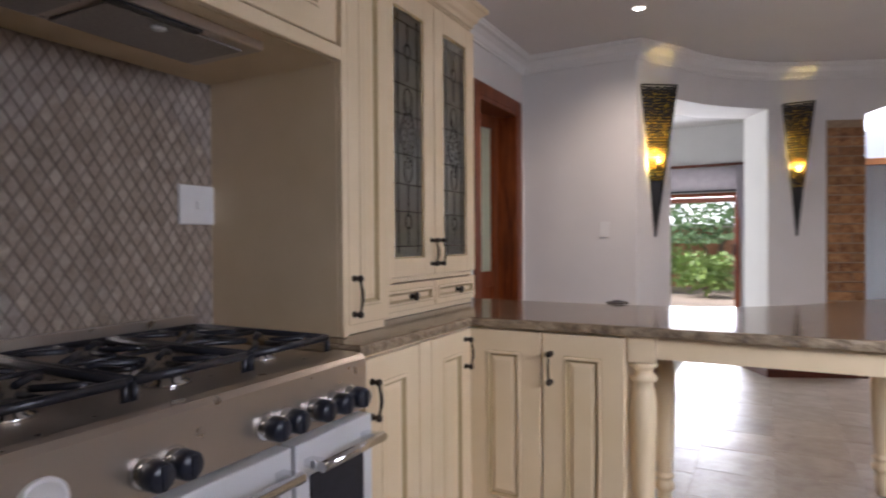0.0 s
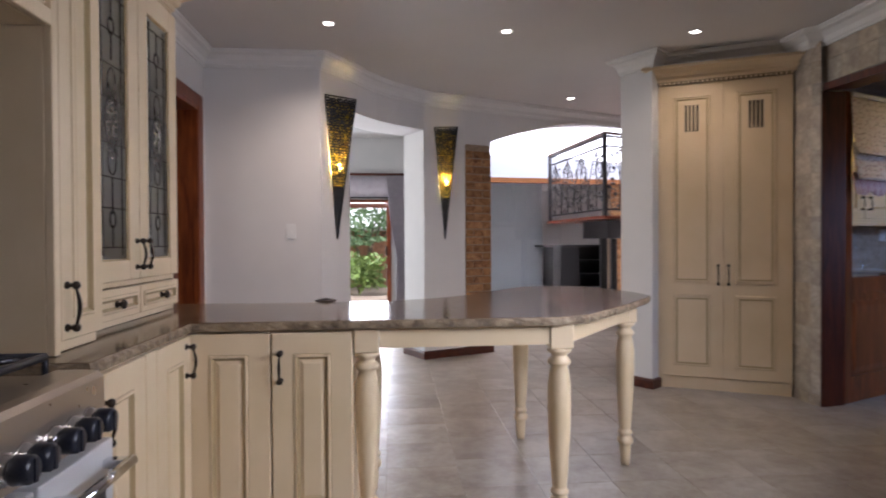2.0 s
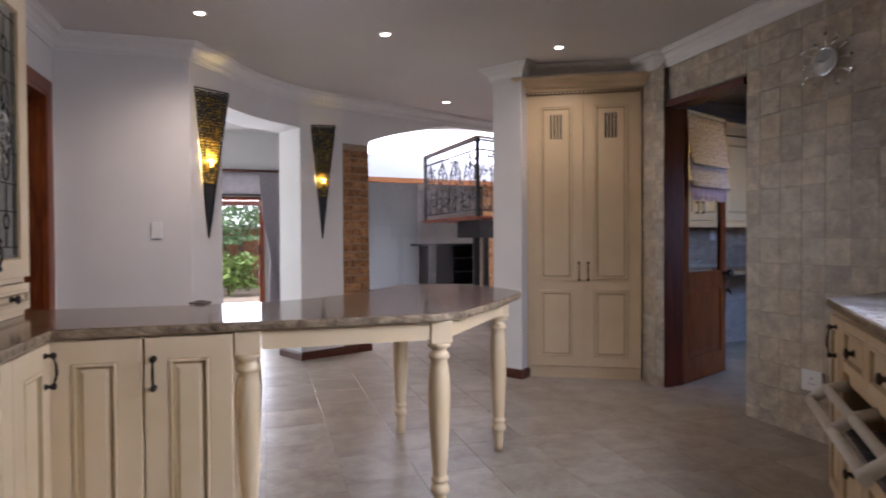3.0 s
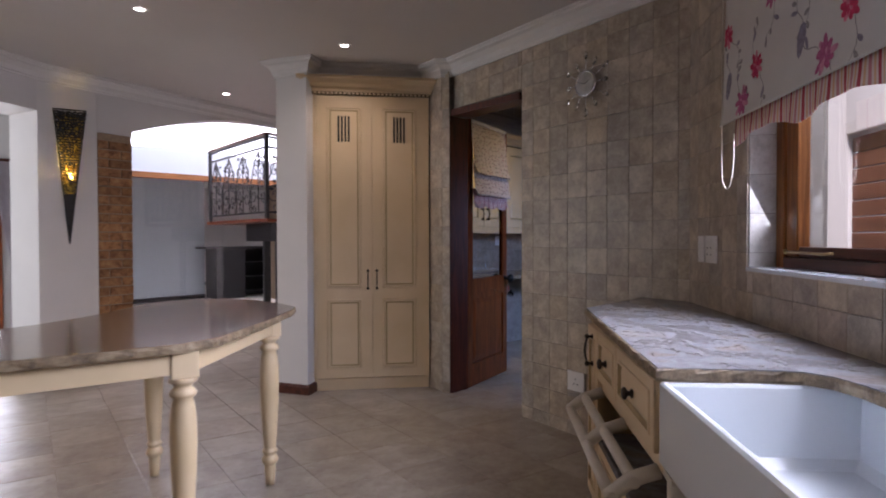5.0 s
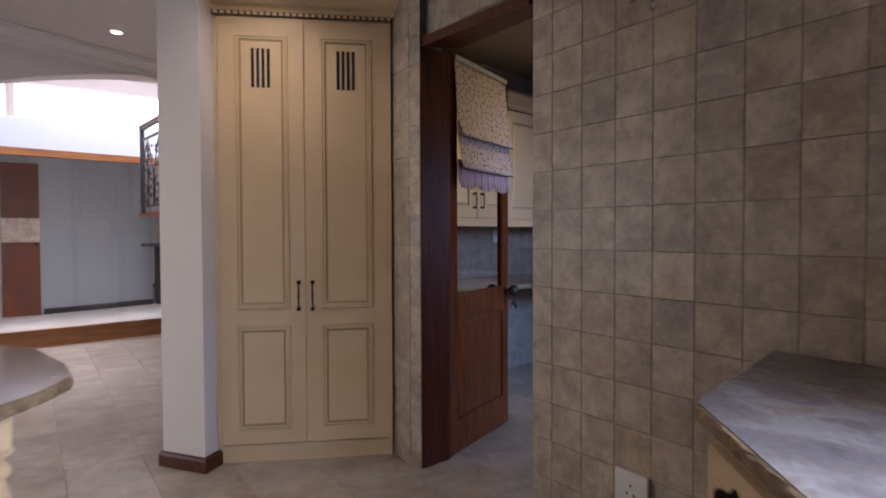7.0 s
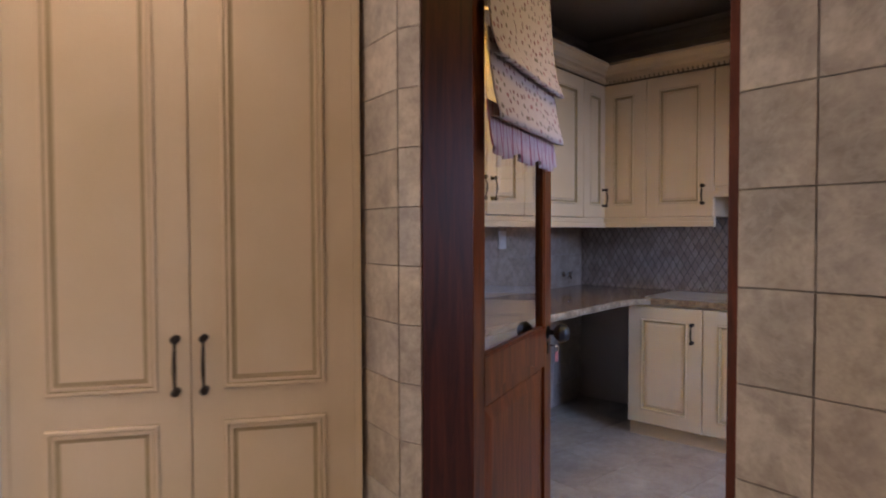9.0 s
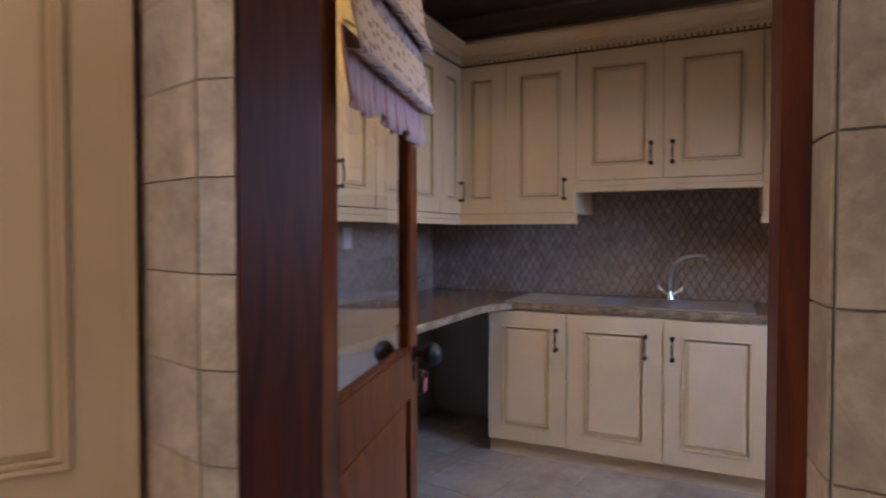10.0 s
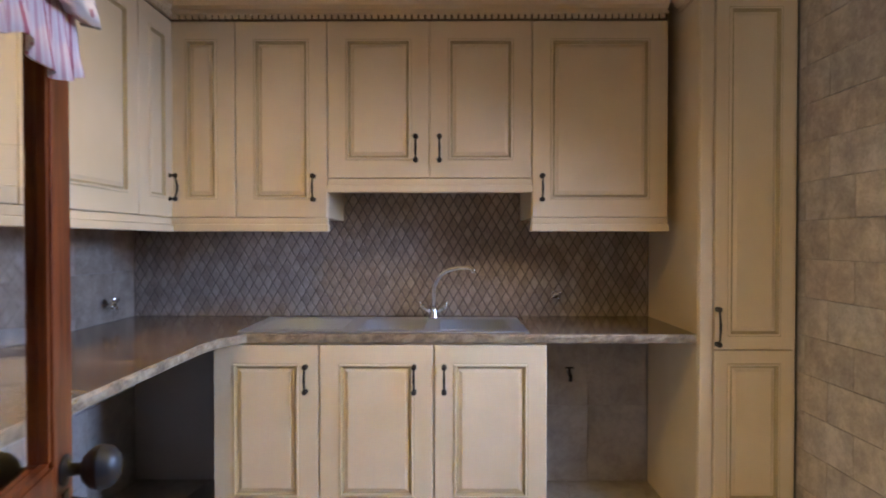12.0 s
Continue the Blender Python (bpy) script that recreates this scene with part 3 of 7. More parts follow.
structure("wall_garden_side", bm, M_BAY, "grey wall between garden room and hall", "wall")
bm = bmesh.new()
# Opening made out of view for the added side light.
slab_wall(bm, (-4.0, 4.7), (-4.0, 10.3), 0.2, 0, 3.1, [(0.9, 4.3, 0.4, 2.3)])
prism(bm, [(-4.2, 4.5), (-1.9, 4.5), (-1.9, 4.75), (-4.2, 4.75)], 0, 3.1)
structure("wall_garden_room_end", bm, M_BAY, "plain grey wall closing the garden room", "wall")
bm = bmesh.new()
prism(bm, [(-4.2, 3.0), (-1.9, 3.0), (-1.9, 3.2), (-4.2, 3.2)], 0, 2.8)
prism(bm, [(-4.2, 3.0), (-4.0, 3.0), (-4.0, 4.7), (-4.2, 4.7)], 0, 2.8)
prism(bm, [(-4.2, 3.0), (-1.9, 3.0), (-1.9, 4.7), (-4.2, 4.7)], 2.7, 2.8)
structure("wall_passage", bm, M_WHITE, "plain white passage walls behind the side door", "wall")

# hall shell: white walls, bright clerestory beyond the screen
bm = bmesh.new()
prism(bm, [(3.6, 5.4), (3.8, 5.4), (3.8, 6.0), (7.9, 6.6), (7.9, 6.8), (3.6, 6.2)], 0, 4.6)
prism(bm, [(7.9, 6.6), (8.1, 6.6), (8.1, 16), (7.9, 16)], 0, 4.6)
prism(bm, [(0.70, 10.3), (0.86, 10.3), (0.86, 16), (0.70, 16)], 0, 4.6)
structure("wall_hall", bm, M_WHITE, "tall white painted walls of the hall", "wall")
bm = bmesh.new()
slab_wall(bm, (0.7, 15.5), (8.1, 15.5), 0.2, 0, 4.6, [(0.3, 7.0, 2.55, 4.3)])
structure("wall_hall_end", bm, M_WHITE, "white end wall of the hall with a clerestory", "wall")
bm = bmesh.new()
hp = Vector(BX) + hn * 0.30
hq = Vector(HEAD_END) + hn * 0.30
slab_wall(bm, (hp.x, hp.y), (hq.x, hq.y), 0.12, CEIL + 0.101, 4.6)
structure("wall_hall_upper", bm, M_WHITE, "white upper wall of the hall over the arch", "wall")
bm = bmesh.new()
for y0, y1 in ((6.0, 6.6), (9.3, 15.7)):
    prism(bm, [(0.7, y0), (8.1, y0), (8.1, y1), (0.7, y1)], 4.6, 4.75)
for x0, x1 in ((0.7, 1.2), (4.4, 4.9), (7.6, 8.1)):
    prism(bm, [(x0, 6.6), (x1, 6.6), (x1, 9.3), (x0, 9.3)], 4.6, 4.75)
structure("ceiling_hall", bm, M_WHITE, "white hall ceiling with open rooflights", "ceiling")

# Slab added out of view to keep sun off the grey inner wall.
bm = bmesh.new()
prism(bm, [(0.86, 9.05), (3.95, 9.5), (3.95, 9.3), (7.9, 9.9), (7.9, 14.5), (0.86, 14.5)], 2.46, 2.55)
structure("ceiling_inner", bm, M_WHITE, "unseen white slab added to shade the rooms behind the glass screen", "ceiling")
bm = bmesh.new()
prism(bm, [(-14, 18.0), (24, 18.0), (24, 18.1), (-14, 18.1)], 1.0, 16.0)
structure("backdrop", bm, glowing("bright_sky", (0.93, 0.96, 1.0), 2.2), "bright overexposed sky beyond the clerestory", "sky")

# ---- worktops ----
def worktop(name, pts, z, t, mat, label, edge=None, opening=None):
    """A polished stone slab, with an opening for bowls where one is given, and a rough-hewn rim round it."""
    bm = bmesh.new()
    lo, hi = [bm.verts.new((x, y, z - t)) for x, y in pts], [bm.verts.new((x, y, z)) for x, y in pts]
    n = len(pts)
    if opening:
        olo, ohi = [bm.verts.new((x, y, z - t)) for x, y in opening], [bm.verts.new((x, y, z)) for x, y in opening]
        for ring, inner in ((lo, olo), (hi, ohi)):
            for face in bmesh.ops.triangle_fill(bm, use_beauty=True, edges=[bm.edges.new((r_[i], r_[(i + 1) % len(r_)])) for r_ in (ring, inner) for i in range(len(r_))])["geom"]:
                if isinstance(face, bmesh.types.BMFace):
                    face.material_index = 0
        for i in range(len(opening)):
            j = (i + 1) % len(opening)
            bm.faces.new((olo[i], ohi[i], ohi[j], olo[j]))
    else:
        bm.faces.new(lo[::-1])
        bm.faces.new(hi)
    for i in range(n):
        j = (i + 1) % n
        bm.faces.new((lo[i], lo[j], hi[j], hi[i])).material_index = 1
    if not opening:
        bmesh.ops.bevel(bm, geom=[e for e in bm.edges if abs(e.verts[0].co.z - e.verts[1].co.z) < 1e-6 and e.verts[0].co.z > z - 1e-4], offset=0.003, segments=2, affect="EDGES")
    ob = part(name, bm, [mat, edge or mat])
    # the rim: short facets of uneven depth
    area_ = sum(pts[i][0] * pts[(i + 1) % n][1] - pts[(i + 1) % n][0] * pts[i][1] for i in range(n))
    sgn = 1 if area_ > 0 else -1
    rn = random.Random(int(t * 1e4) + n)
    ring = []
    for i in range(n):
        p, q = Vector(pts[i]), Vector(pts[(i + 1) % n])
        m = max(1, int((q - p).length / 0.022))
        for k in range(m):
            ring.append((p + (q - p) * (k / m), p + (q - p) * ((k + 0.5) / m) - p))
    bm = bmesh.new()
    cols_ = []
    for i, (p, _d) in enumerate(ring):
        way = (ring[(i + 1) % len(ring)][0] - ring[i - 1][0]).normalized()
        out = Vector((way.y, -way.x)) * sgn
        row_ = []
        for h, o in ((-0.0015, -0.002), (-0.004, 0.0015), (-t * 0.32, 0.004), (-t * 0.66, 0.0035), (-t + 0.001, 0.0)):
            w_ = o + (rn.uniform(-0.002, 0.0045) if h < -0.002 else 0.0)
            row_.append(bm.verts.new((p.x + out.x * w_, p.y + out.y * w_, z + h + (rn.uniform(-0.002, 0.002) if -t * 0.9 < h < -0.003 else 0.0))))
        cols_.append(row_)
    for i in range(len(cols_)):
        a_, b_ = cols_[i], cols_[(i + 1) % len(cols_)]
        for k in range(4):
            bm.faces.new((a_[k], a_[k + 1], b_[k + 1], b_[k]))
    part("hewn_edge", bm, edge or mat, ob, "rough-hewn stone edge")
    return tagged(ob, label, "worktop")


PZ = 0.888
isl = [(-1.617, 1.047), (-0.902, 1.047), (-0.900, 1.782), (-0.45, 1.785), (0.20, 1.785), (0.50, 1.79), (0.635, 1.85), (0.91, 2.17), (1.18, 2.53),
       (1.245, 2.65), (1.24, 2.85), (1.17, 3.18), (1.09, 3.30), (0.98, 3.375), (0.84, 3.41), (0.70, 3.375), (0.57, 3.22), (0.40, 2.97), (0.26, 2.80), (0.08, 2.64),
       (-0.15, 2.52), (-0.60, 2.48), (-1.10, 2.50), (-1.617, 2.52)]
worktop("worktop", isl, PZ, 0.034, M_TOP, "polished brown granite worktop, rough-edged, on the cream units and turned legs", M_EDGE)

# round socket cover let into the granite
plug = thing("pop_up_socket", pose(-0.49, 2.55, PZ), "round dark metal socket cover let into the granite top", "socket")
bm = bmesh.new()
lathe(bm, [(0.055, 0.0), (0.055, 0.004), (0.048, 0.008), (0.030, 0.009), (0.028, 0.004), (0.002, 0.004)], 24)
part("cover_ring", bm, M_IRON, plug)
bm = bmesh.new()
lathe(bm, [(0.022, 0.003), (0.022, 0.012), (0.016, 0.015), (0.001, 0.015)], 16)
part("cap", bm, M_BLACK, plug)

# base units of the peninsula
pen = thing("base_cabinet", pose(-0.922, 1.815, 0), "cream glazed two-door base cabinet under the granite peninsula", "base cabinet", "kitchen base cabinets")
carcass(pen, 0.618, 0.60, 0.10, PZ - 0.035)
part("plinth", boxes((0.0, 0.618, 0.05, 0.58, 0.0, 0.10)), M_CREAM, pen)
door_leaf(pen, 0.0, 0.10, 0.310, 0.745)
door_leaf(pen, 0.312, 0.10, 0.306, 0.745, 0.312 + 0.035, 0.715)

run = thing("base_cabinet", pose(-0.922, 1.055, 0, 0, 0, 90), "cream glazed base cabinet beside the steel range cooker", "base cabinet", "kitchen base cabinets")
carcass(run, 0.755, 0.68, 0.10, PZ - 0.035)
part("plinth", boxes((0.0, 0.755, 0.05, 0.66, 0.0, 0.10)), M_CREAM, run)
door_leaf(run, 0.01, 0.10, 0.315, 0.745, 0.045, 0.72)
part("filler_post", boxes((0.328, 0.405, -0.022, 0, 0.10, 0.845), bevel=0.003), M_CREAM, run)
door_leaf(run, 0.408, 0.10, 0.32, 0.745, 0.675, 0.755)

LEG = [(0.046, 0.758), (0.050, 0.750), (0.050, 0.742), (0.034, 0.732), (0.030, 0.722), (0.040, 0.714), (0.047, 0.702), (0.044, 0.690), (0.033, 0.682), (0.040, 0.655),
       (0.046, 0.60), (0.047, 0.52), (0.043, 0.40), (0.036, 0.27), (0.030, 0.195), (0.028, 0.185), (0.037, 0.178), (0.038, 0.168), (0.028, 0.160),
       (0.033, 0.150), (0.041, 0.135), (0.040, 0.118), (0.030, 0.108), (0.026, 0.10), (0.028, 0.085), (0.025, 0.04), (0.022, 0.0)]
dining = thing("breakfast_bar_frame", pose(0, 0, 0), "cream painted frame on turned legs carrying the granite breakfast bar", "table frame")
LEGS = [(-0.252, 1.850), (-0.252, 2.36), (0.52, 1.862), (1.073, 2.565), (0.61, 3.03)]
first = None
for x, y in LEGS:
    if first is None:
        bm = bmesh.new()
        lathe(bm, LEG, 20)
        box(bm, -0.047, 0.047, -0.047, 0.047, 0.758, PZ - 0.036, bevel=0.004)
        first = part("leg", bm, M_CREAM, dining)
        leg = first
    else:
        leg = new("leg", first.data)
        leg.parent = dining
    leg.location = (x, y, 0)
legs2 = [LEGS[i] for i in (0, 2, 3, 4, 1)]
for p, q in zip(legs2, legs2[1:]):
    P_, Q_ = Vector(p), Vector(q)
    d = (Q_ - P_).normalized()
    n_ = Vector((-d.y, d.x))
    a, b = P_ + d * 0.050, Q_ - d * 0.050
    bm = bmesh.new()
    prism(bm, [tuple(a - n_ * 0.038), tuple(b - n_ * 0.038), tuple(b - n_ * 0.018), tuple(a - n_ * 0.018)], 0.775, PZ - 0.036)
    part("apron", bm, M_CREAM, dining)

# ---- range cooker ----
ck = thing("range_cooker", pose(-0.848, 0.072, -0.016, 0, 0, 90), "wide stainless steel range cooker with black pan supports and blue-black knobs", "cooker")
CW = 0.915
part("body", boxes((0.004, CW - 0.004, 0.02, 0.70, 0.10, 0.865), bevel=0.002), M_STEEL, ck)
part("plinth", boxes((0.02, CW - 0.02, 0.06, 0.66, 0.0, 0.098)), M_BLACK, ck)
bm = bmesh.new()
prof = [(0.0, 0.745), (-0.012, 0.752), (-0.008, 0.885), (0.004, 0.897), (0.03, 0.900), (0.10, 0.900), (0.10, 0.866), (0.02, 0.866), (0.02, 0.745)]
L_ = [bm.verts.new((0, y, z)) for y, z in prof]
R_ = [bm.verts.new((CW, y, z)) for y, z in prof]
bm.faces.new(L_)
bm.faces.new(R_[::-1])
for i in range(len(prof)):
    j = (i + 1) % len(prof)
    bm.faces.new((L_[i], L_[j], R_[j], R_[i]))
part("control_panel", bm, M_STEEL, ck, "brushed steel control panel")
part("hob_plate", boxes((0.0, CW, 0.10, 0.68, 0.866, 0.888), bevel=0.003), M_STEEL, ck)
part("splash_strip", boxes((0.0, CW, 0.68, 0.70, 0.866, 0.968), (0.0, CW, 0.70, 0.76, 0.90, 0.95), bevel=0.002), M_STEEL, ck)
for i, (x, y, r) in enumerate([(0.15, 0.24, 0.034), (0.15, 0.52, 0.042), (0.46, 0.22, 0.042), (0.46, 0.38, 0.055), (0.46, 0.55, 0.034), (0.77, 0.24, 0.034), (0.77, 0.52, 0.042)]):
    bm = bmesh.new()
    lathe(bm, [(r * 1.35, 0.0), (r * 1.3, 0.006), (r, 0.010), (r, 0.018), (r * 0.6, 0.019)], 20, (x, y, 0.888), mi=0)
    lathe(bm, [(r * 0.95, 0.019), (r * 0.97, 0.027), (r * 0.7, 0.031), (0.002, 0.031)], 20, (x, y, 0.888), mi=1)
    part("burner", bm, [M_CHROME, M_ENAMEL], ck)
for gx in (0.01, 0.315, 0.62):
    bm = bmesh.new()
    z, w, h = 0.934, 0.285, 0.54
    ring = [(gx, 0.12), (gx + w, 0.12), (gx + w, 0.12 + h), (gx, 0.12 + h)]
    for i in range(4):
        p, q = ring[i], ring[(i + 1) % 4]
        tube(bm, [(*p, z), (*q, z)], 0.010, 6)
    tube(bm, [(gx, 0.39, z), (gx + w, 0.39, z)], 0.006, 6)
    for cy in (0.25, 0.53):
        for ang in range(4):
            c, s_ = math.cos(math.pi / 4 + ang * math.pi / 2), math.sin(math.pi / 4 + ang * math.pi / 2)
            tube(bm, [(gx + w / 2 + c * 0.035, cy + s_ * 0.035, z + 0.003), (gx + w / 2 + c * 0.12, cy + s_ * 0.12, z + 0.003), (gx + w / 2 + c * 0.15, cy + s_ * 0.13, z - 0.004)], 0.008, 6)
        tube(bm, [(gx + w / 2, cy + 0.04, z), (gx + w / 2, cy + 0.135, z)], 0.0075, 6)
        tube(bm, [(gx + w / 2, cy - 0.04, z), (gx + w / 2, cy - 0.13, z)], 0.0075, 6)
    for p in ring:
        tube(bm, [(p[0], p[1], 0.889), (p[0], p[1], z)], 0.008, 6)
    part("pan_support", bm, M_ENAMEL, ck, "blue-black enamelled iron pan support")
for x in (0.243, 0.303, 0.536, 0.598, 0.694, 0.765, 0.835):
    bm = bmesh.new()
    lathe(bm, [(0.031, 0.0), (0.031, -0.006), (0.026, -0.012), (0.023, -0.018)], 20, (x, -0.011, 0.800), "y")
    k = part("control_knob", bm, M_CHROME, ck)
    bm = bmesh.new()
    lathe(bm, [(0.023, -0.018), (0.0275, -0.023), (0.0265, -0.050), (0.022, -0.056), (0.002, -0.057)], 18, (x, -0.011, 0.800), "y")
    box(bm, x - 0.005, x + 0.005, -0.071, -0.056, 0.778, 0.822, bevel=0.001)
    part("grip", bm, M_KNOB, k)
bm = bmesh.new()
lathe(bm, [(0.040, 0.0), (0.040, -0.008), (0.034, -0.012), (0.032, -0.008), (0.002, -0.008)], 28, (0.072, -0.011, 0.812), "y")
dial = part("dial", bm, M_PLASTIC, ck, "round white oven dial")
for x0, x1 in ((0.0, 0.60), (0.605, CW)):
    bm = boxes((x0 + 0.004, x1 - 0.004, -0.030, 0.018, 0.14, 0.738), bevel=0.004)
    dr = part("oven_door", bm, M_DOORST, ck, "pale steel oven door")
    part("door_glass", boxes((x0 + 0.05, x1 - 0.05, -0.034, -0.0305, 0.20, 0.655), bevel=0.001), M_ENAMEL, dr)
    bm = bmesh.new()
    tube(bm, [(x0 + 0.03, -0.085, 0.690), (x1 - 0.03, -0.085, 0.690)], 0.013, 14)
    for x in (x0 + 0.045, x1 - 0.045):
        box(bm, x - 0.014, x + 0.014, -0.085, -0.030, 0.680, 0.700, bevel=0.002)
    part("door_handle", bm, M_CHROME, dr)

# ---- cooker surround, hood and wall units ----
hoodu = thing("cooker_hood_surround", pose(-1.05, -0.30, 0, 0, 0, 90), "cream painted overmantel housing the cooker hood", "cooker hood")
part("canopy", boxes((0, 1.432, 0.001, 0.565, 1.752, 2.50), bevel=0.002), M_CREAM, hoodu)
bm = bmesh.new()
for k in range(2):
    raised(bm, 0.66, 0.52, 0.06 + 0.69 * k, 1.80)
part("front_panel", bm, CRM, hoodu)
part("rail", boxes((0.0, 1.432, -0.024, -0.001, 1.752, 1.795), bevel=0.004), M_CREAM, hoodu)
hood = thing("extractor_hood", pose(-1.05, -0.30, 0, 0, 0, 90), "flat grey extractor hood with mesh filters under the canopy", "extractor hood")
part("housing", boxes((0.30, 1.18, 0.05, 0.33, 1.722, 1.7505), bevel=0.006), M_STEEL, hood)
for x in (0.33, 0.75):
    bm = boxes((x, x + 0.385, 0.09, 0.31, 1.716, 1.7215), bevel=0.001)
    part("filter", bm, plain("filter_mesh", (0.32, 0.30, 0.28), 0.45, 0.7, 0.2, 120, 0.4), hood)
part("switch_strip", boxes((0.62, 0.98, 0.056, 0.082, 1.7145, 1.7215), bevel=0.001), M_BLACK, hood)
bm = bmesh.new()
lathe(bm, [(0.018, 0), (0.018, -0.006), (0.002, -0.007)], 18, (0.90, 0.12, 1.715), "z")
part("hood_lamp", bm, M_PLASTIC, hood)

nar = thing("wall_cabinet", pose(-1.05, 1.133, 0, 0, 0, 90), "narrow cream glazed wall cabinet standing on the worktop", "wall cabinet", "kitchen wall cabinets")
part("carcass", boxes((0, 0.262, 0.001, 0.565, PZ + 0.002, 2.50), bevel=0.002), M_CREAM, nar)
bm = bmesh.new()
raised(bm, 0.228, 1.53, 0.030, PZ + 0.035, stile=0.060)
nd = part("door", bm, CRM, nar)
handle(nd, 0.055, 1.015, 0.115)
part("corner_post", boxes((0.0, 0.028, -0.022, 0.0, PZ + 0.002, 2.50), bevel=0.003), M_CREAM, nar)

gl = thing("glazed_wall_cabinet", pose(-1.15, 1.398, 0, 0, 0, 90), "cream dresser cabinet with two leaded glass doors and two small drawers", "wall cabinet", "kitchen wall cabinets")
GW, GZ0, GZ1 = 0.915, PZ + 0.002, 2.24
for nm, b in (("side_panel", (0, 0.018, 0.001, 0.465, GZ0, GZ1)), ("side_panel", (GW - 0.018, GW, 0.001, 0.465, GZ0, GZ1)), ("back_panel", (0.018, GW - 0.018, 0.452, 0.465, GZ0, GZ1)),
              ("top_panel", (0.018, GW - 0.018, 0.001, 0.452, GZ1 - 0.02, GZ1)), ("bottom_panel", (0.018, GW - 0.018, 0.001, 0.452, GZ0, GZ0 + 0.02)), ("shelf", (0.018, GW - 0.018, 0.001, 0.452, 1.028, 1.046))):
    part(nm, boxes(b), M_CREAM, gl)
part("shelf", boxes((0.018, GW - 0.018, 0.02, 0.45, 1.41, 1.428)), M_CREAM, gl)
part("shelf", boxes((0.018, GW - 0.018, 0.02, 0.45, 1.77, 1.788)), M_CREAM, gl)
for k in range(2):
    x0 = 0.105 + k * 0.405
    bm = bmesh.new()
    w, z0, z1, st = 0.400, 1.050, 2.205, 0.085
    for b in ((x0, x0 + st, z0, z1), (x0 + w - st, x0 + w, z0, z1), (x0 + st, x0 + w - st, z0, z0 + 0.072), (x0 + st, x0 + w - st, z1 - 0.092, z1)):
        box(bm, b[0], b[1], -0.022, 0.0, b[2], b[3], bevel=0.002)
    gx0, gx1, gz0, gz1 = x0 + st, x0 + w - st, z0 + 0.072, z1 - 0.092
    for b in ((gx0, gx0 + 0.008, gz0, gz1), (gx1 - 0.008, gx1, gz0, gz1), (gx0 + 0.008, gx1 - 0.008, gz0, gz0 + 0.008), (gx0 + 0.008, gx1 - 0.008, gz1 - 0.008, gz1)):
        box(bm, b[0], b[1], -0.016, -0.002, b[2], b[3], mi=1)
    d = part("glazed_door", bm, CRM, gl)
    handle(d, x0 + (w - 0.03 if k == 0 else 0.03), 1.145, 0.10)
    part("pane", boxes((gx0 + 0.008, gx1 - 0.008, -0.011, -0.007, gz0 + 0.008, gz1 - 0.008)), M_LEADGLASS, d)
    bm = bmesh.new()
    cx, y = (gx0 + gx1) / 2, -0.012
    def came(pts, r=0.0028):
        tube(bm, [(px, y, pz) for px, pz in pts], r, 5)
    came([(cx - 0.075, gz0 + 0.02), (cx - 0.075, gz1 - 0.02)])
    came([(cx + 0.075, gz0 + 0.02), (cx + 0.075, gz1 - 0.02)])
    H = gz1 - gz0
    for f in (0.05, 0.19, 0.30, 0.42, 0.58, 0.70, 0.82, 0.95):
        came([(gx0 + 0.008, gz0 + H * f), (gx1 - 0.008, gz0 + H * f)], 0.0022)
    for lo, hi in ((0.05, 0.13), (0.17, 0.30), (0.72, 0.82), (0.86, 0.95)):
        came([(cx, gz0 + H * lo), (cx, gz0 + H * hi)])
    for c_, rx, rz in ((0.15, 0.022, 0.030), (0.36, 0.030, 0.05), (0.64, 0.030, 0.05), (0.84, 0.022, 0.030)):
        zc = gz0 + H * c_
        came([(cx + rx * math.cos(2 * math.pi * i / 16), zc + rz * math.sin(2 * math.pi * i / 16)) for i in range(17)])
    for sgn in (-1, 1):
        came([(cx + sgn * (0.012 + 0.045 * math.sin(math.pi * i / 14) * (1 if i % 2 else 0.9)), gz0 + H * (0.40 + 0.20 * i / 14)) for i in range(15)])
    part("leading", bm, M_BLACK, d)
    bm = bmesh.new()
    ball(bm, (0, 0, 0), 0.0115, (1, 0.4, 1.4), 8)
    jewel = part("jewel", bm, M_BEVEL, d, "clear bevelled glass jewel")
    for j in range(24):
        a_ = j * 2.4
        if j:
            jewel = new("jewel", jewel.data)
            jewel.parent = d
        jewel.location = (cx + 0.030 * math.sin(a_), y - 0.003, gz0 + H * (0.38 + 0.24 * j / 23))
for k in range(2):
    x0 = 0.105 + k * 0.405
    bm = bmesh.new()
    raised(bm, 0.398, 0.108, x0, 0.915, stile=0.028)
    dw = part("drawer", bm, CRM, gl)
    knob(dw, x0 + 0.2, 0.969)
bm = bmesh.new()
sweep(bm, [(GW, 0.465), (GW, 0.0), (0.0, 0.0)][::-1][0:3], [(o, u) for o, u in CROWN], GZ1)
part("crown_moulding", bm, M_CREAM, gl)
dentils(gl, 0.0, GW, GZ1 - 0.018, 0.0)

bm = boxes((0, 0.155, -0.009, 0, 0, 0.135), bevel=0.004)
sk = thing("cooker_isolator_switch", pose(-1.6105, 0.99, 1.254, 0, 0, 90), "square white isolator switch plate on the mosaic splashback", "switch")
part("plate", bm, M_PLASTIC, sk)
part("rocker", boxes((0.070, 0.085, -0.013, -0.0092, 0.055, 0.080), bevel=0.001), M_PLASTIC, sk)

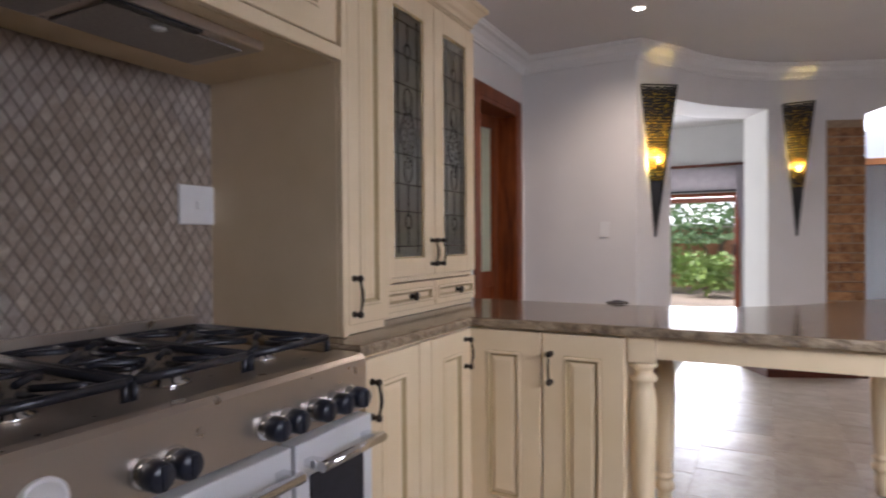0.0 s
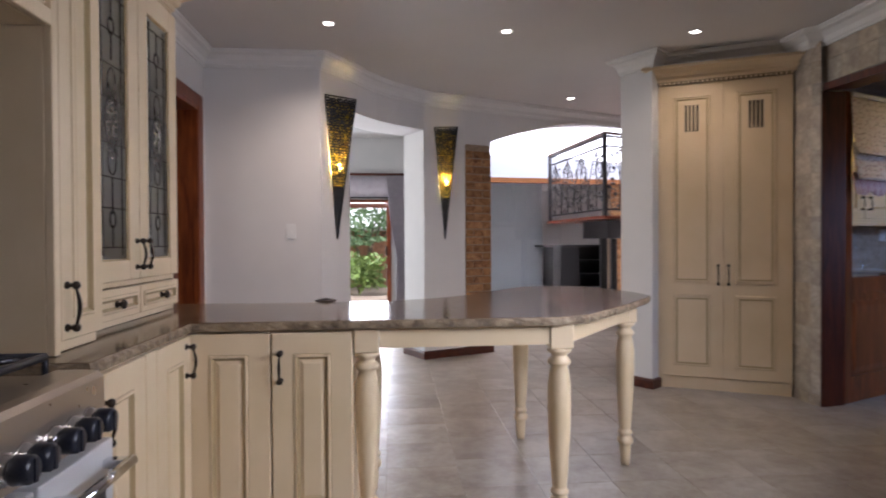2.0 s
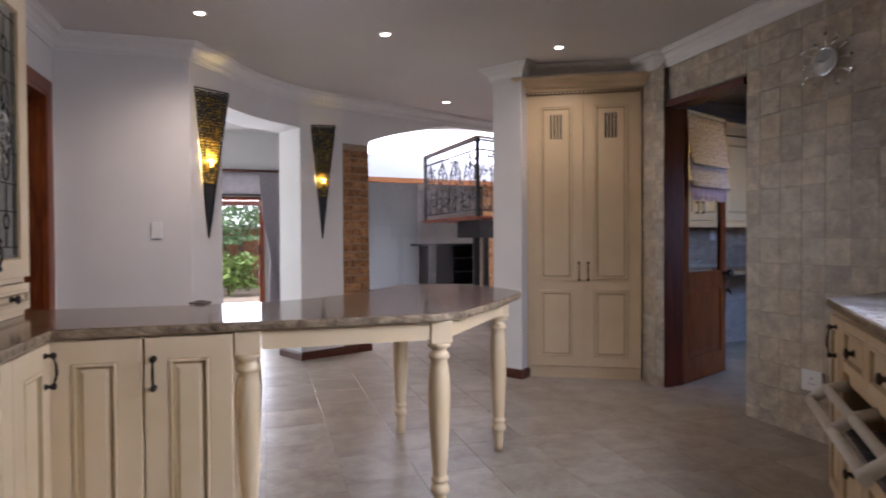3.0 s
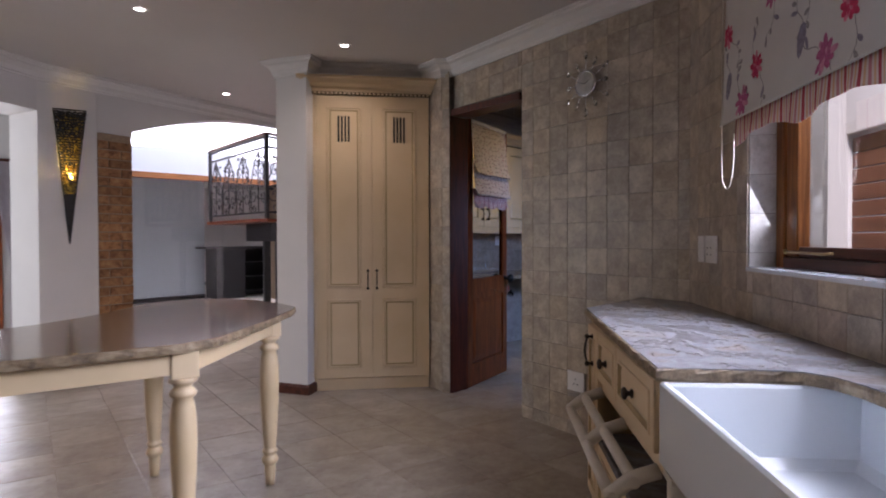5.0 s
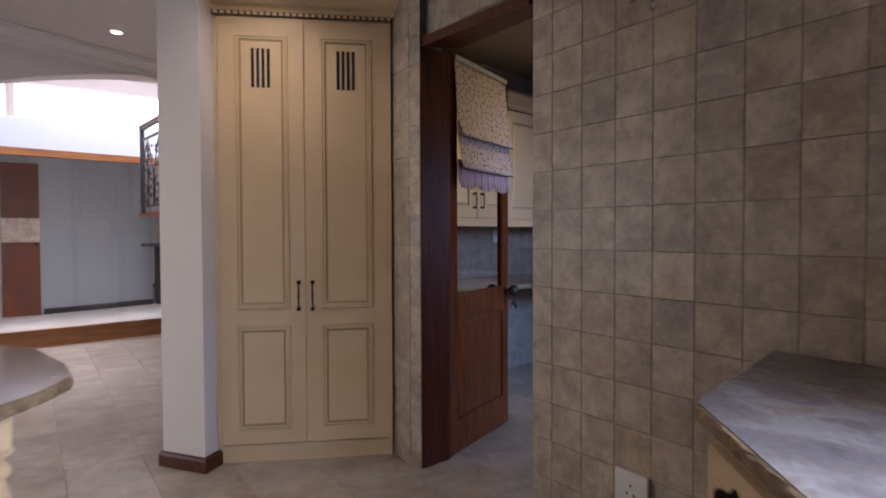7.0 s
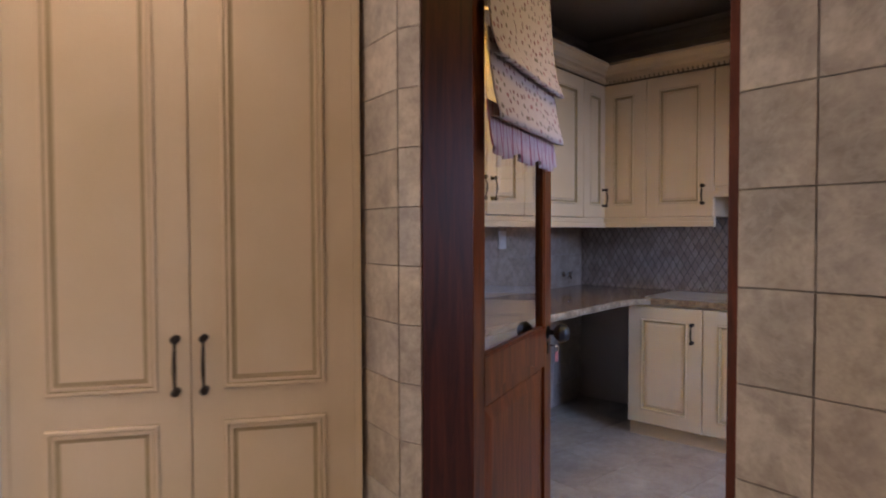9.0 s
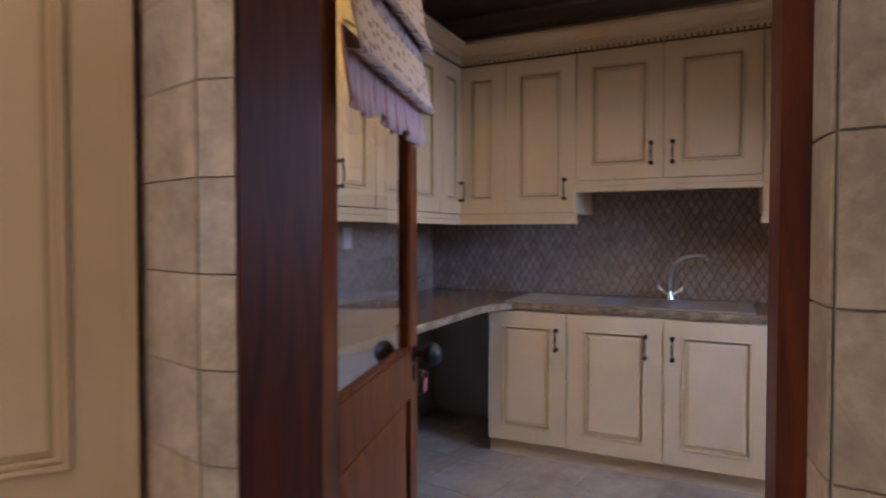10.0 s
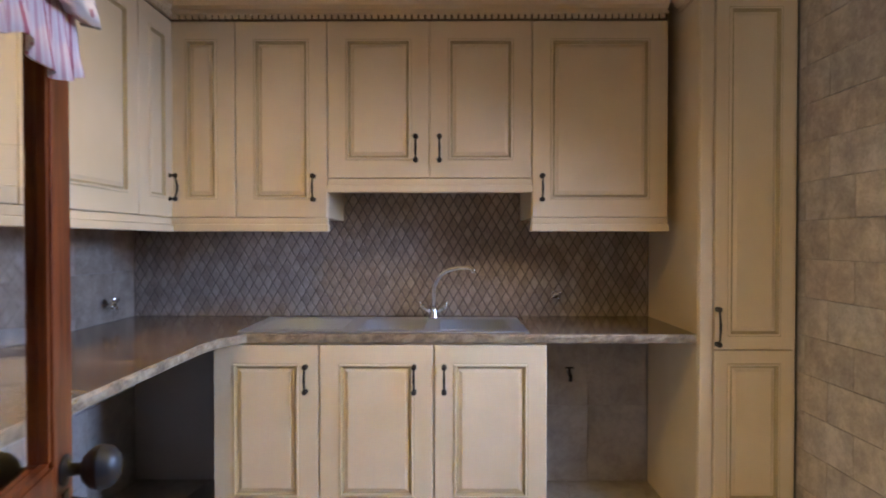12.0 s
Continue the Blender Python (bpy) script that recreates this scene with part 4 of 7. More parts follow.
# ---- side door in the west wall ----
sd = thing("side_door_frame", pose(0, 0, 0), "dark red hardwood door frame with architrave in the white wall", "door frame")
FR = (-1.64, -1.595)
part("jamb", boxes((-1.90, -1.600, 4.09, 4.13, 0, 2.22), (-1.612, -1.595, 4.10, 4.20, 0, 2.30), bevel=0.003), M_WOOD, sd)
part("jamb", boxes((-1.90, -1.600, 3.38, 3.42, 0, 2.22), (-1.612, -1.595, 3.31, 3.41, 0, 2.30), bevel=0.003), M_WOOD, sd)
part("head", boxes((-1.90, -1.600, 3.42, 4.09, 2.18, 2.22), (-1.612, -1.595, 3.41, 4.10, 2.21, 2.30), bevel=0.003), M_WOOD, sd)
dr = thing("side_door", pose(-1.79, 4.085, 0.005, 0, 0, -96), "dark red hardwood door with a tall obscured glass pane, ajar", "door")
def glazed_leaf(leaf, w, h, st, zmid, t=0.04, gtop=None):
    gtop = gtop or h - st
    part("stile", boxes((0, st, 0, t, 0, h), bevel=0.003), M_WOOD, leaf)
    part("stile", boxes((w - st, w, 0, t, 0, h), bevel=0.003), M_WOOD, leaf)
    part("rail", boxes((st, w - st, 0, t, gtop, h), bevel=0.003), M_WOOD, leaf)
    part("rail", boxes((st, w - st, 0, t, zmid - 0.12, zmid), bevel=0.003), M_WOOD, leaf)
    part("rail", boxes((st, w - st, 0, t, 0, 0.20), bevel=0.003), M_WOOD, leaf)
glazed_leaf(dr, 0.66, 2.17, 0.10, 0.95)
part("pane", boxes((0.10, 0.56, 0.016, 0.022, 0.95, 2.07)), M_FROST, dr)
part("bottom_panel", boxes((0.10, 0.56, 0.012, 0.028, 0.20, 0.83), bevel=0.002), M_WOOD, dr)

sw = thing("light_switch", pose(-0.995, 4.2995, 1.215), "white plastic light switch plate on the white wall", "switch")
part("plate", boxes((0, 0.075, -0.008, 0, 0, 0.118), bevel=0.003), M_PLASTIC, sw)
part("rocker", boxes((0.028, 0.047, -0.012, -0.0082, 0.045, 0.073), bevel=0.001), M_PLASTIC, sw)

# wall behind the larder
bm = bmesh.new()
prism(bm, [(2.02, 4.215), (2.95, 4.75), (2.95, 5.2), (2.0, 4.5)], 0, CEIL + 0.1)
structure("wall_behind_larder", bm, M_WHITE, "plain white wall behind the larder", "wall")

# ---- larder cupboard ----
LA = math.degrees(math.atan2(3.775 - 4.185, 2.820 - 1.997))
lar = thing("larder_cupboard", pose(1.997, 4.185, 0, 0, 0, LA), "tall cream glazed larder cupboard with two slotted panelled doors", "larder cupboard")
LW = 0.948
part("carcass", boxes((0, LW, 0.001, 0.26, 0.098, 2.45), bevel=0.002), M_CREAM, lar)
part("plinth", boxes((0.0, LW, -0.004, 0.24, 0, 0.096), bevel=0.002), M_CREAM, lar)
part("side_post", boxes((0.0, 0.022, -0.022, 0.0, 0.10, 2.425), bevel=0.003), M_CREAM, lar)
part("side_post", boxes((LW - 0.022, LW, -0.022, 0.0, 0.10, 2.425), bevel=0.003), M_CREAM, lar)
for k in range(2):
    w = (LW - 0.050) / 2
    x0 = 0.024 + k * (w + 0.004)
    bm = bmesh.new()
    z0, zm, z1, st = 0.105, 0.80, 2.425, 0.083
    box(bm, x0, x0 + w, -0.0215, -0.001, z0, z1, bevel=0.002)
    for (a, b) in ((z0 + 0.075, zm - 0.045), (zm + 0.045, z1 - 0.095)):
        px, pw, ph = x0 + st, w - 2 * st, b - a
        def ring(i, d, mi_):
            return [bm.verts.new(p) for p in ((px + i, d, a + i), (px + pw - i, d, a + i), (px + pw - i, d, b - i), (px + i, d, b - i))]
        prev = ring(0, -0.0217, 0)
        for i, d, mi_ in ((0.001, -0.027, 1), (0.005, -0.031, 0), (0.012, -0.031, 0), (0.015, -0.026, 1), (0.019, -0.028, 0), (0.025, -0.028, 0), (0.029, -0.023, 1), (0.037, -0.022, 1), (0.041, -0.0225, 0)):
            cur = ring(i, d, mi_)
            for j in range(4):
                bm.faces.new((prev[j], prev[(j + 1) % 4], cur[(j + 1) % 4], cur[j])).material_index = mi_
            prev = cur
        bm.faces.new(prev)
    d = part("door", bm, CRM, lar)
    # Slots are dark strips on the panel; their inner shade is only colour.
    for j in range(4):
        sx = x0 + w / 2 - 0.050 + j * 0.0275
        bm = boxes((sx - 0.001, sx + 0.015, -0.0275, -0.0262, 2.045, 2.255), bevel=0.0004)
        part("slot", bm, M_DARK, d, "dark strip coloured as the shade in a ventilation slot")
    handle(d, x0 + (w - 0.035 if k == 0 else 0.035), 0.917, 0.145)
bm = bmesh.new()
sweep(bm, [(0, 0.2), (0, -0.0), (LW, 0.0), (LW, 0.2)], [(o * 1.55 + 0.012, u * 1.15) for o, u in CROWN], 2.452)
part("crown_moulding", bm, M_CREAM, lar)
# Dark backing strip: the shade between the dentils is painted on it.
part("dentil_strip", boxes((-0.004, LW + 0.004, -0.034, -0.0225, 2.427, 2.451), bevel=0.001), M_GAPSHADE, lar)
dentils(lar, 0.0, LW, 2.430, -0.0342, 0.034)

# ---- scullery doorway ----
fr = thing("scullery_door_frame", pose(0, 0, 0), "red hardwood door frame in the tiled wall, coloured darker for its shade", "door frame")
bm = bmesh.new()
prism(bm, [(2.866, 3.480), (2.955, 3.486), (2.955, 3.498), (3.062, 3.504), (3.060, 3.558), (2.874, 3.548)], 0, 2.235)
part("jamb", bm, M_WOODSHADE, fr)
bm = bmesh.new()
prism(bm, [(2.985, 2.7005), (3.075, 2.7205), (3.068, 2.752), (2.98, 2.732)], 0, 2.275)
part("jamb", bm, M_WOODSHADE, fr)
bm = bmesh.new()
prism(bm, [(2.935, 2.735), (3.068, 2.755), (3.062, 3.405), (2.875, 3.478)], 2.236, 2.287)
part("head", bm, M_WOODSHADE, fr)
# door leaf, swung into the scullery
lf = thing("scullery_door", pose(3.062, 3.502, 0.008, 0, 0, 24.3), "dark red hardwood half-glazed door standing open", "door")
LFW, LFH, T = 0.77, 2.235, 0.042
part("stile", boxes((0, 0.085, 0, T, 0, LFH), bevel=0.003), M_WOOD, lf)
part("stile", boxes((LFW - 0.085, LFW, 0, T, 0, LFH), bevel=0.003), M_WOOD, lf)
part("top_rail", boxes((0.085, LFW - 0.085, 0, T, LFH - 0.1, LFH), bevel=0.003), M_WOOD, lf)
bm = bmesh.new()
n = 12
lo = [(0.085 + (LFW - 0.17) * i / n, 0.745 + 0.055 * math.sin(math.pi * i / n) ** 1.5) for i in range(n + 1)]
pts = lo + [(LFW - 0.085, 0.895), (0.085, 0.895)]
va = [bm.verts.new((x, 0, z)) for x, z in pts]
vb = [bm.verts.new((x, T, z)) for x, z in pts]
bm.faces.new(va)
bm.faces.new(vb[::-1])
for i in range(len(pts)):
    j = (i + 1) % len(pts)
    bm.faces.new((va[i], vb[i], vb[j], va[j]))
part("lock_rail", bm, M_WOOD, lf)
part("bottom_rail", boxes((0.085, LFW - 0.085, 0, T, 0, 0.19), bevel=0.003), M_WOOD, lf)
bm = boxes((0.085, LFW - 0.085, 0.012, 0.030, 0.19, 0.81))
rings_panel(bm, LFW - 0.17 - 0.03, 0.53, [(0.0, 0.009, 0), (0.045, 0.002, 0)], 0.0118, 0.10, 0.205)
part("bottom_panel", bm, M_WOOD, lf)
part("glass_pane", boxes((0.085, LFW - 0.085, 0.018, 0.022, 0.895, LFH - 0.1)), M_GLASS, lf)
bm = boxes((0.085, 0.095, 0.004, 0.017, 0.905, LFH - 0.11), (LFW - 0.095, LFW - 0.085, 0.004, 0.017, 0.905, LFH - 0.11), (0.095, LFW - 0.095, 0.004, 0.017, 0.895, 0.905))
part("glazing_bead", bm, M_WOOD, lf)
for sgn, y in ((-1, 0.0), (1, T)):
    bm = bmesh.new()
    kx, kz = LFW - 0.042, 0.875
    lathe(bm, [(0.026, 0), (0.026, sgn * 0.004), (0.011, sgn * 0.008), (0.010, sgn * 0.026), (0.022, sgn * 0.031), (0.034, sgn * 0.044), (0.0375, sgn * 0.056), (0.0375, sgn * 0.0575), (0.036, sgn * 0.059), (0.034, sgn * 0.072), (0.021, sgn * 0.084), (0.002, sgn * 0.088)],
          20, (kx, y, kz), "y")
    part("door_knob", bm, M_BLACK, lf, "round black door knob")
part("keyhole_plate", boxes((LFW - 0.055, LFW - 0.030, -0.004, -0.0005, 0.79, 0.84), bevel=0.001), M_IRON, lf)
keys = thing("bunch_of_keys", pose(*(Matrix(lf.matrix_world) @ Vector((LFW - 0.030, -0.01, 0.0))).to_3d()[:2], 0.83), "small key with a pinkish tag hanging in the lock", "keys")
bm = bmesh.new()
tube(bm, [(0, 0.004, 0), (0, -0.028, 0)], 0.003, 6)
tube(bm, [(0.012 * math.cos(a * math.pi / 6), -0.026, -0.012 + 0.012 * math.sin(a * math.pi / 6)) for a in range(13)], 0.0015, 5)
part("key_ring", bm, M_CHROME, keys)
part("tag", boxes((-0.008, 0.008, -0.030, -0.027, -0.062, -0.022), bevel=0.001), plain("pink_tag", (0.55, 0.16, 0.14), 0.5), keys)


def floral(name, base, petals, size, spread):
    """Printed cotton: blossoms and leaf sprays scattered on a pale ground."""
    mat, nt, bsdf = nodes_of(name, base, 0.9)
    co = nt.nodes.new("ShaderNodeTexCoord")
    turn = nt.nodes.new("ShaderNodeMapping")
    turn.inputs["Rotation"].default_value = (radians(-90), 0, 0)
    nt.links.new(co.outputs["Object"], turn.inputs["Vector"])
    v = nt.nodes.new("ShaderNodeTexVoronoi")
    v.voronoi_dimensions = "2D"
    v.inputs["Scale"].default_value, v.inputs["Randomness"].default_value = size, 0.8
    nt.links.new(turn.outputs[0], v.inputs["Vector"])
    wv = tex(nt, "ShaderNodeTexNoise", size * 7, 3)
    d = nt.nodes.new("ShaderNodeMath")
    d.operation = "ADD"
    nt.links.new(v.outputs["Distance"], d.inputs[0])
    sc = nt.nodes.new("ShaderNodeMath")
    sc.operation = "MULTIPLY"
    sc.inputs[1].default_value = 0.30
    nt.links.new(wv.outputs[0], sc.inputs[0])
    nt.links.new(sc.outputs[0], d.inputs[1])
    mask = ramp(nt, d.outputs[0], [(0.0, (1, 1, 1)), (spread + 0.12, (1, 1, 1)), (spread + 0.15, (0, 0, 0))])
    pick = ramp(nt, v.outputs["Color"], [(0.0, petals[0]), (0.35, petals[0]), (0.4, petals[1]), (0.62, petals[1]), (0.66, petals[2]), (1.0, base)])
    pick.color_ramp.interpolation = "CONSTANT"
    inner = mix(nt, "MULTIPLY", 0.6, pick.outputs[0], ramp(nt, wv.outputs[0], [(0.35, (0.5, 0.4, 0.4)), (0.6, (1, 1, 1))]).outputs[0])
    c = mix(nt, "MIX", mask.outputs[0], base, inner)
    nt.links.new(c, bsdf.inputs["Base Color"])
    weave = tex(nt, "ShaderNodeTexNoise", 300, 2)
    bump(nt, bsdf, weave.outputs[0], 0.3, 0.0008)
    return mat


def striped(name, base, cols, step):
    mat, nt, bsdf = nodes_of(name, base, 0.9)
    co = nt.nodes.new("ShaderNodeTexCoord")
    sep = nt.nodes.new("ShaderNodeSeparateXYZ")
    nt.links.new(co.outputs["Object"], sep.inputs[0])
    m = nt.nodes.new("ShaderNodeMath")
    m.operation = "PINGPONG"
    m.inputs[1].default_value = step
    nt.links.new(sep.outputs["X"], m.inputs[0])
    k = nt.nodes.new("ShaderNodeMath")
    k.operation = "DIVIDE"
    k.inputs[1].default_value = step
    nt.links.new(m.outputs[0], k.inputs[0])
    r = ramp(nt, k.outputs[0], [(0.0, cols[0]), (0.17, cols[0]), (0.21, base), (0.38, base), (0.42, cols[1]), (0.60, cols[1]), (0.64, base), (0.82, base), (0.86, cols[2])])
    nt.links.new(r.outputs[0], bsdf.inputs["Base Color"])
    return mat


M_FLORAL = plain("white_cotton", (0.66, 0.645, 0.63), 0.9, 0, 0.03, 8, 0.3)
M_SPRIG = floral("small_sprig_cotton", (0.68, 0.585, 0.54), [(0.34, 0.17, 0.17), (0.30, 0.25, 0.19), (0.50, 0.24, 0.24)], 27.0, 0.22)
M_STRIPE = striped("striped_cotton", (0.62, 0.52, 0.46), [(0.40, 0.05, 0.07), (0.60, 0.36, 0.22), (0.50, 0.20, 0.22)], 0.036)
M_STRIPE2 = striped("pale_striped_cotton", (0.74, 0.62, 0.60), [(0.52, 0.16, 0.20), (0.70, 0.50, 0.50), (0.62, 0.34, 0.36)], 0.020)


def cloth(bm, w, levels, scallop=0.0, waves=3, thick=0.004, seg=36, ruffle=0.0, mi=0):
    """Hanging cloth: levels are (z, y) down the drop; the last one may be scalloped."""
    rows = []
    rnd = random.Random(int(w * 1000) + len(levels))
    ph = rnd.random() * 6
    for k, (z, y) in enumerate(levels):
        row = []
        for i in range(seg + 1):
            x = w * i / seg
            dz = scallop * abs(math.sin(math.pi * waves * i / seg)) if k == len(levels) - 1 else 0.0
            dy = ruffle * math.sin(2 * math.pi * i / seg * waves * 3.0 + ph) * (k / max(1, len(levels) - 1))
            row.append((x, y + dy, z - dz))
        rows.append(row)
    fr_ = [[bm.verts.new(p) for p in row] for row in rows]
    bk_ = [[bm.verts.new((p[0], p[1] + thick, p[2])) for p in row] for row in rows]
    for g, flip in ((fr_, 0), (bk_, 1)):
        for a, b in zip(g, g[1:]):
            for i in range(seg):
                q = (a[i], a[i + 1], b[i + 1], b[i])
                f = bm.faces.new(q[::-1] if flip else q)
                f.smooth, f.material_index = True, mi
    for side in (0, seg):
        for k in range(len(rows) - 1):
            bm.faces.new((fr_[k][side], fr_[k + 1][side], bk_[k + 1][side], bk_[k][side])).material_index = mi
    for k in (0, len(rows) - 1):
        for i in range(seg):
            bm.faces.new((fr_[k][i], fr_[k][i + 1], bk_[k][i + 1], bk_[k][i])).material_index = mi
    return bm


# blind on the door leaf
db = thing("door_blind", lf.matrix_world @ pose(0.045, -0.012, 0), "small roman blind of sprigged cotton with a striped frill", "roman blind")
BW = 0.665
bm = cloth(bmesh.new(), BW, [(2.215, 0.004), (2.10, -0.006), (1.98, -0.014), (1.86, -0.030), (1.80, -0.052), (1.785, -0.058), (1.79, -0.036)], ruffle=0.004)
part("upper_fold", bm, M_SPRIG, db)
bm = cloth(bmesh.new(), BW - 0.004, [(1.875, -0.012), (1.78, -0.022), (1.68, -0.040), (1.625, -0.055), (1.605, -0.058), (1.61, -0.030)], ruffle=0.004)
part("lower_fold", bm, M_SPRIG, db)
bm = cloth(bmesh.new(), BW - 0.006, [(1.66, -0.014), (1.56, -0.022), (1.525, -0.026)], 0.028, 3, ruffle=0.010, seg=60)
part("striped_frill", bm, M_STRIPE2, db)
part("head_rail", boxes((0, BW, -0.010, 0.006, 2.205, 2.232), bevel=0.003), M_PLASTIC, db)

# ---- window ----
TH = -129.8
wf = thing("window_frame", pose(*w2(WU0, -0.105), WZ0, 0, 0, TH), "golden-brown hardwood casement window frame with brass stay", "window")
FWid, FH = WU1 - WU0, WZ1 - WZ0
part("frame_post", boxes((0.002, 0.062, 0, 0.07, 0.002, FH - 0.002), bevel=0.004), M_WINWOOD, wf)
part("frame_post", boxes((FWid - 0.06, FWid - 0.002, 0, 0.07, 0.002, FH - 0.002), bevel=0.004), M_WINWOOD, wf)
part("bottom_rail", boxes((0.06, FWid - 0.06, 0, 0.07, 0.002, 0.045), bevel=0.004), M_SKIRT, wf)
part("top_rail", boxes((0.06, FWid - 0.06, 0, 0.07, FH - 0.05, FH - 0.002), bevel=0.004), M_WINWOOD, wf)
part("mullion", boxes((FWid / 2 - 0.03, FWid / 2 + 0.03, 0, 0.07, 0.045, FH - 0.05), bevel=0.004), M_WINWOOD, wf)
for x0, x1 in ((0.064, FWid / 2 - 0.032), (FWid / 2 + 0.032, FWid - 0.062)):
    c = part("casement", boxes((x0, x0 + 0.085, 0.010, 0.06, 0.047, FH - 0.052), (x1 - 0.05, x1, 0.016, 0.06, 0.047, FH - 0.052), bevel=0.005), M_WINWOOD, wf)
    part("sash_rail", boxes((x0 + 0.085, x1 - 0.05, 0.016, 0.06, 0.047, 0.085), (x0 + 0.085, x1 - 0.05, 0.016, 0.06, FH - 0.1, FH - 0.052), bevel=0.004), M_SKIRT, c)
    p = part("pane", boxes((x0 + 0.085, x1 - 0.05, 0.036, 0.040, 0.085, FH - 0.1)), M_GLASS, c)
    p.visible_shadow = False
    bm = bmesh.new()
    tube(bm, [(x0 + 0.04, -0.010, 0.065), (x0 + 0.30, -0.016, 0.062), (x0 + 0.36, -0.010, 0.066)], 0.005, 8)
    ball(bm, (x0 + 0.04, -0.010, 0.066), 0.010, segs=8)
    part("stay", bm, plain("brass", (0.45, 0.33, 0.16), 0.3, 1.0, 0.1, 40, 0), c)
bm = bmesh.new()
prism(bm, [w2(WU0 + 0.003, -0.30), w2(WU0 + 0.003, 0.012), w2(WU1 - 0.003, 0.012), w2(WU1 - 0.003, -0.30)][::-1], WZ0 - 0.014, WZ0 + 0.0015)
structure("window_sill", bm, M_PORC, "pale glazed tile window sill", "sill")

# outside the window
bm = bmesh.new()
prism(bm, [w2(-0.86, -1.5), w2(-0.86, -1.05), w2(-0.74, -1.05), w2(-0.57, -1.1), w2(-0.57, -1.5)], -0.05, 3.2)
structure("wall_outside_pier", bm, M_WHITE, "sunlit white plastered pier outside the window", "wall")
clad = thing("timber_screen", pose(*w2(-0.565, -1.14), -0.05, 0, 0, TH), "dark red timber-clad screen outside the window", "screen wall")
for i in range(20):
    part("board", boxes((0, 4.2, -0.02, 0.02, 0.095 * i + 0.004, 0.095 * i + 0.092), bevel=0.004), M_CLAD, clad)
part("cap", boxes((0, 4.2, -0.06, 0.06, 1.91, 3.2), bevel=0.01), M_WHITE, clad)

# roman blind at the window
BT = thing("window_blind", pose(*w2(0.672, 0.075), 0, 0, 0, TH), "white roman blind printed with large pink roses, striped scalloped frill", "roman blind")
BWW = 1.78
BLV = [(2.45, 0.03), (2.36, 0.0), (2.15, -0.006), (1.95, -0.012), (1.78, -0.018), (1.715, -0.026), (1.704, -0.030), (1.712, -0.015)]
bm = cloth(bmesh.new(), BWW, BLV, ruffle=0.0, seg=60)
part("printed_panel", bm, M_FLORAL, BT)
bm = bmesh.new()
rb = random.Random(12)


def print_flat(x, z, ang, ln, wd, mi, lift):
    """One printed petal or leaf on the cloth."""
    pts = []
    for i in range(10):
        a = 2 * math.pi * i / 10
        u, v = ln * 0.5 * (1 + math.cos(a)), wd * 0.5 * math.sin(a) * (1 + 0.25 * math.cos(a))
        px, pz = x + u * math.cos(ang) - v * math.sin(ang), z + u * math.sin(ang) + v * math.cos(ang)
        px, pz = min(BWW - 0.004, max(0.004, px)), max(1.712, pz)
        for (z1_, y1_), (z0_, y0_) in zip(BLV, BLV[1:]):
            if z0_ <= pz <= z1_:
                py = y0_ + (y1_ - y0_) * (pz - z0_) / (z1_ - z0_)
                break
        pts.append((px, py - lift, pz))
    f = bm.faces.new([bm.verts.new(p) for p in pts])
    f.material_index = mi


def rose(x, z, r, mi):
    a0 = rb.uniform(0, 6)
    for ring, (n_, ln, wd) in enumerate(((9, 1.0, 0.36), (8, 0.72, 0.30), (6, 0.42, 0.22))):
        for i in range(n_):
            a = a0 + 2 * math.pi * (i + 0.5 * ring) / n_ + rb.uniform(-0.15, 0.15)
            print_flat(x, z, a, r * ln * rb.uniform(0.75, 1.1), r * wd, mi if (i + ring) % 3 else mi + 1, 0.0008 + 0.0004 * ring + 0.00003 * i)


def spray(x, z, ang, ln, mi):
    n_ = 8
    for i in range(n_):
        a = ang + 0.5 * math.sin(i * 0.7)
        print_flat(x, z, a, ln / n_ * 1.5, 0.004, mi, 0.0007)
        x, z = x + ln / n_ * math.cos(a), z + ln / n_ * math.sin(a)
        if i > 1 and i % 2:
            print_flat(x, z, a + rb.choice((-1, 1)) * rb.uniform(0.6, 1.2), rb.uniform(0.022, 0.045), 0.016, mi + (i % 3 == 0), 0.0009)


for k in range(-1, 4):
    for row_ in range(3):
        ox, oz = k * 0.56 + 0.21 * row_, row_ * 0.325
        for (fx, fz, r, mi) in ((0.035, 2.06, 0.060, 0), (0.31, 1.865, 0.055, 0), (0.205, 1.765, 0.062, 2)):
            if 0 < fx + ox < BWW and 1.70 < fz + oz < 2.36:
                rose(fx + ox, fz + oz, r, mi)
                spray(fx + ox + 0.03, fz + oz - 0.02, rb.uniform(-2.2, -0.9), 0.15, 4)
                spray(fx + ox - 0.04, fz + oz + 0.03, rb.uniform(1.2, 2.6), 0.13, 4)
        if 0.03 < 0.06 + ox < BWW - 0.05 and 1.84 + oz < 2.3:
            print_flat(0.05 + ox, 1.80 + oz, 1.35, 0.11, 0.05, 5, 0.001)
            spray(0.07 + ox, 1.90 + oz, 1.9, 0.12, 4)
bmesh.ops.recalc_face_normals(bm, faces=bm.faces)
part("rose_print", bm, [plain("print_" + c_, v_, 0.9, 0, 0.25, 90, 0) for c_, v_ in (("crimson", (0.55, 0.045, 0.12)), ("pink", (0.66, 0.20, 0.30)), ("magenta", (0.46, 0.11, 0.25)), ("plum", (0.60, 0.25, 0.38)), ("grey", (0.30, 0.28, 0.29)), ("slate", (0.25, 0.23, 0.30)))], BT)
BT.children[-1]["kind"] = "stuff"
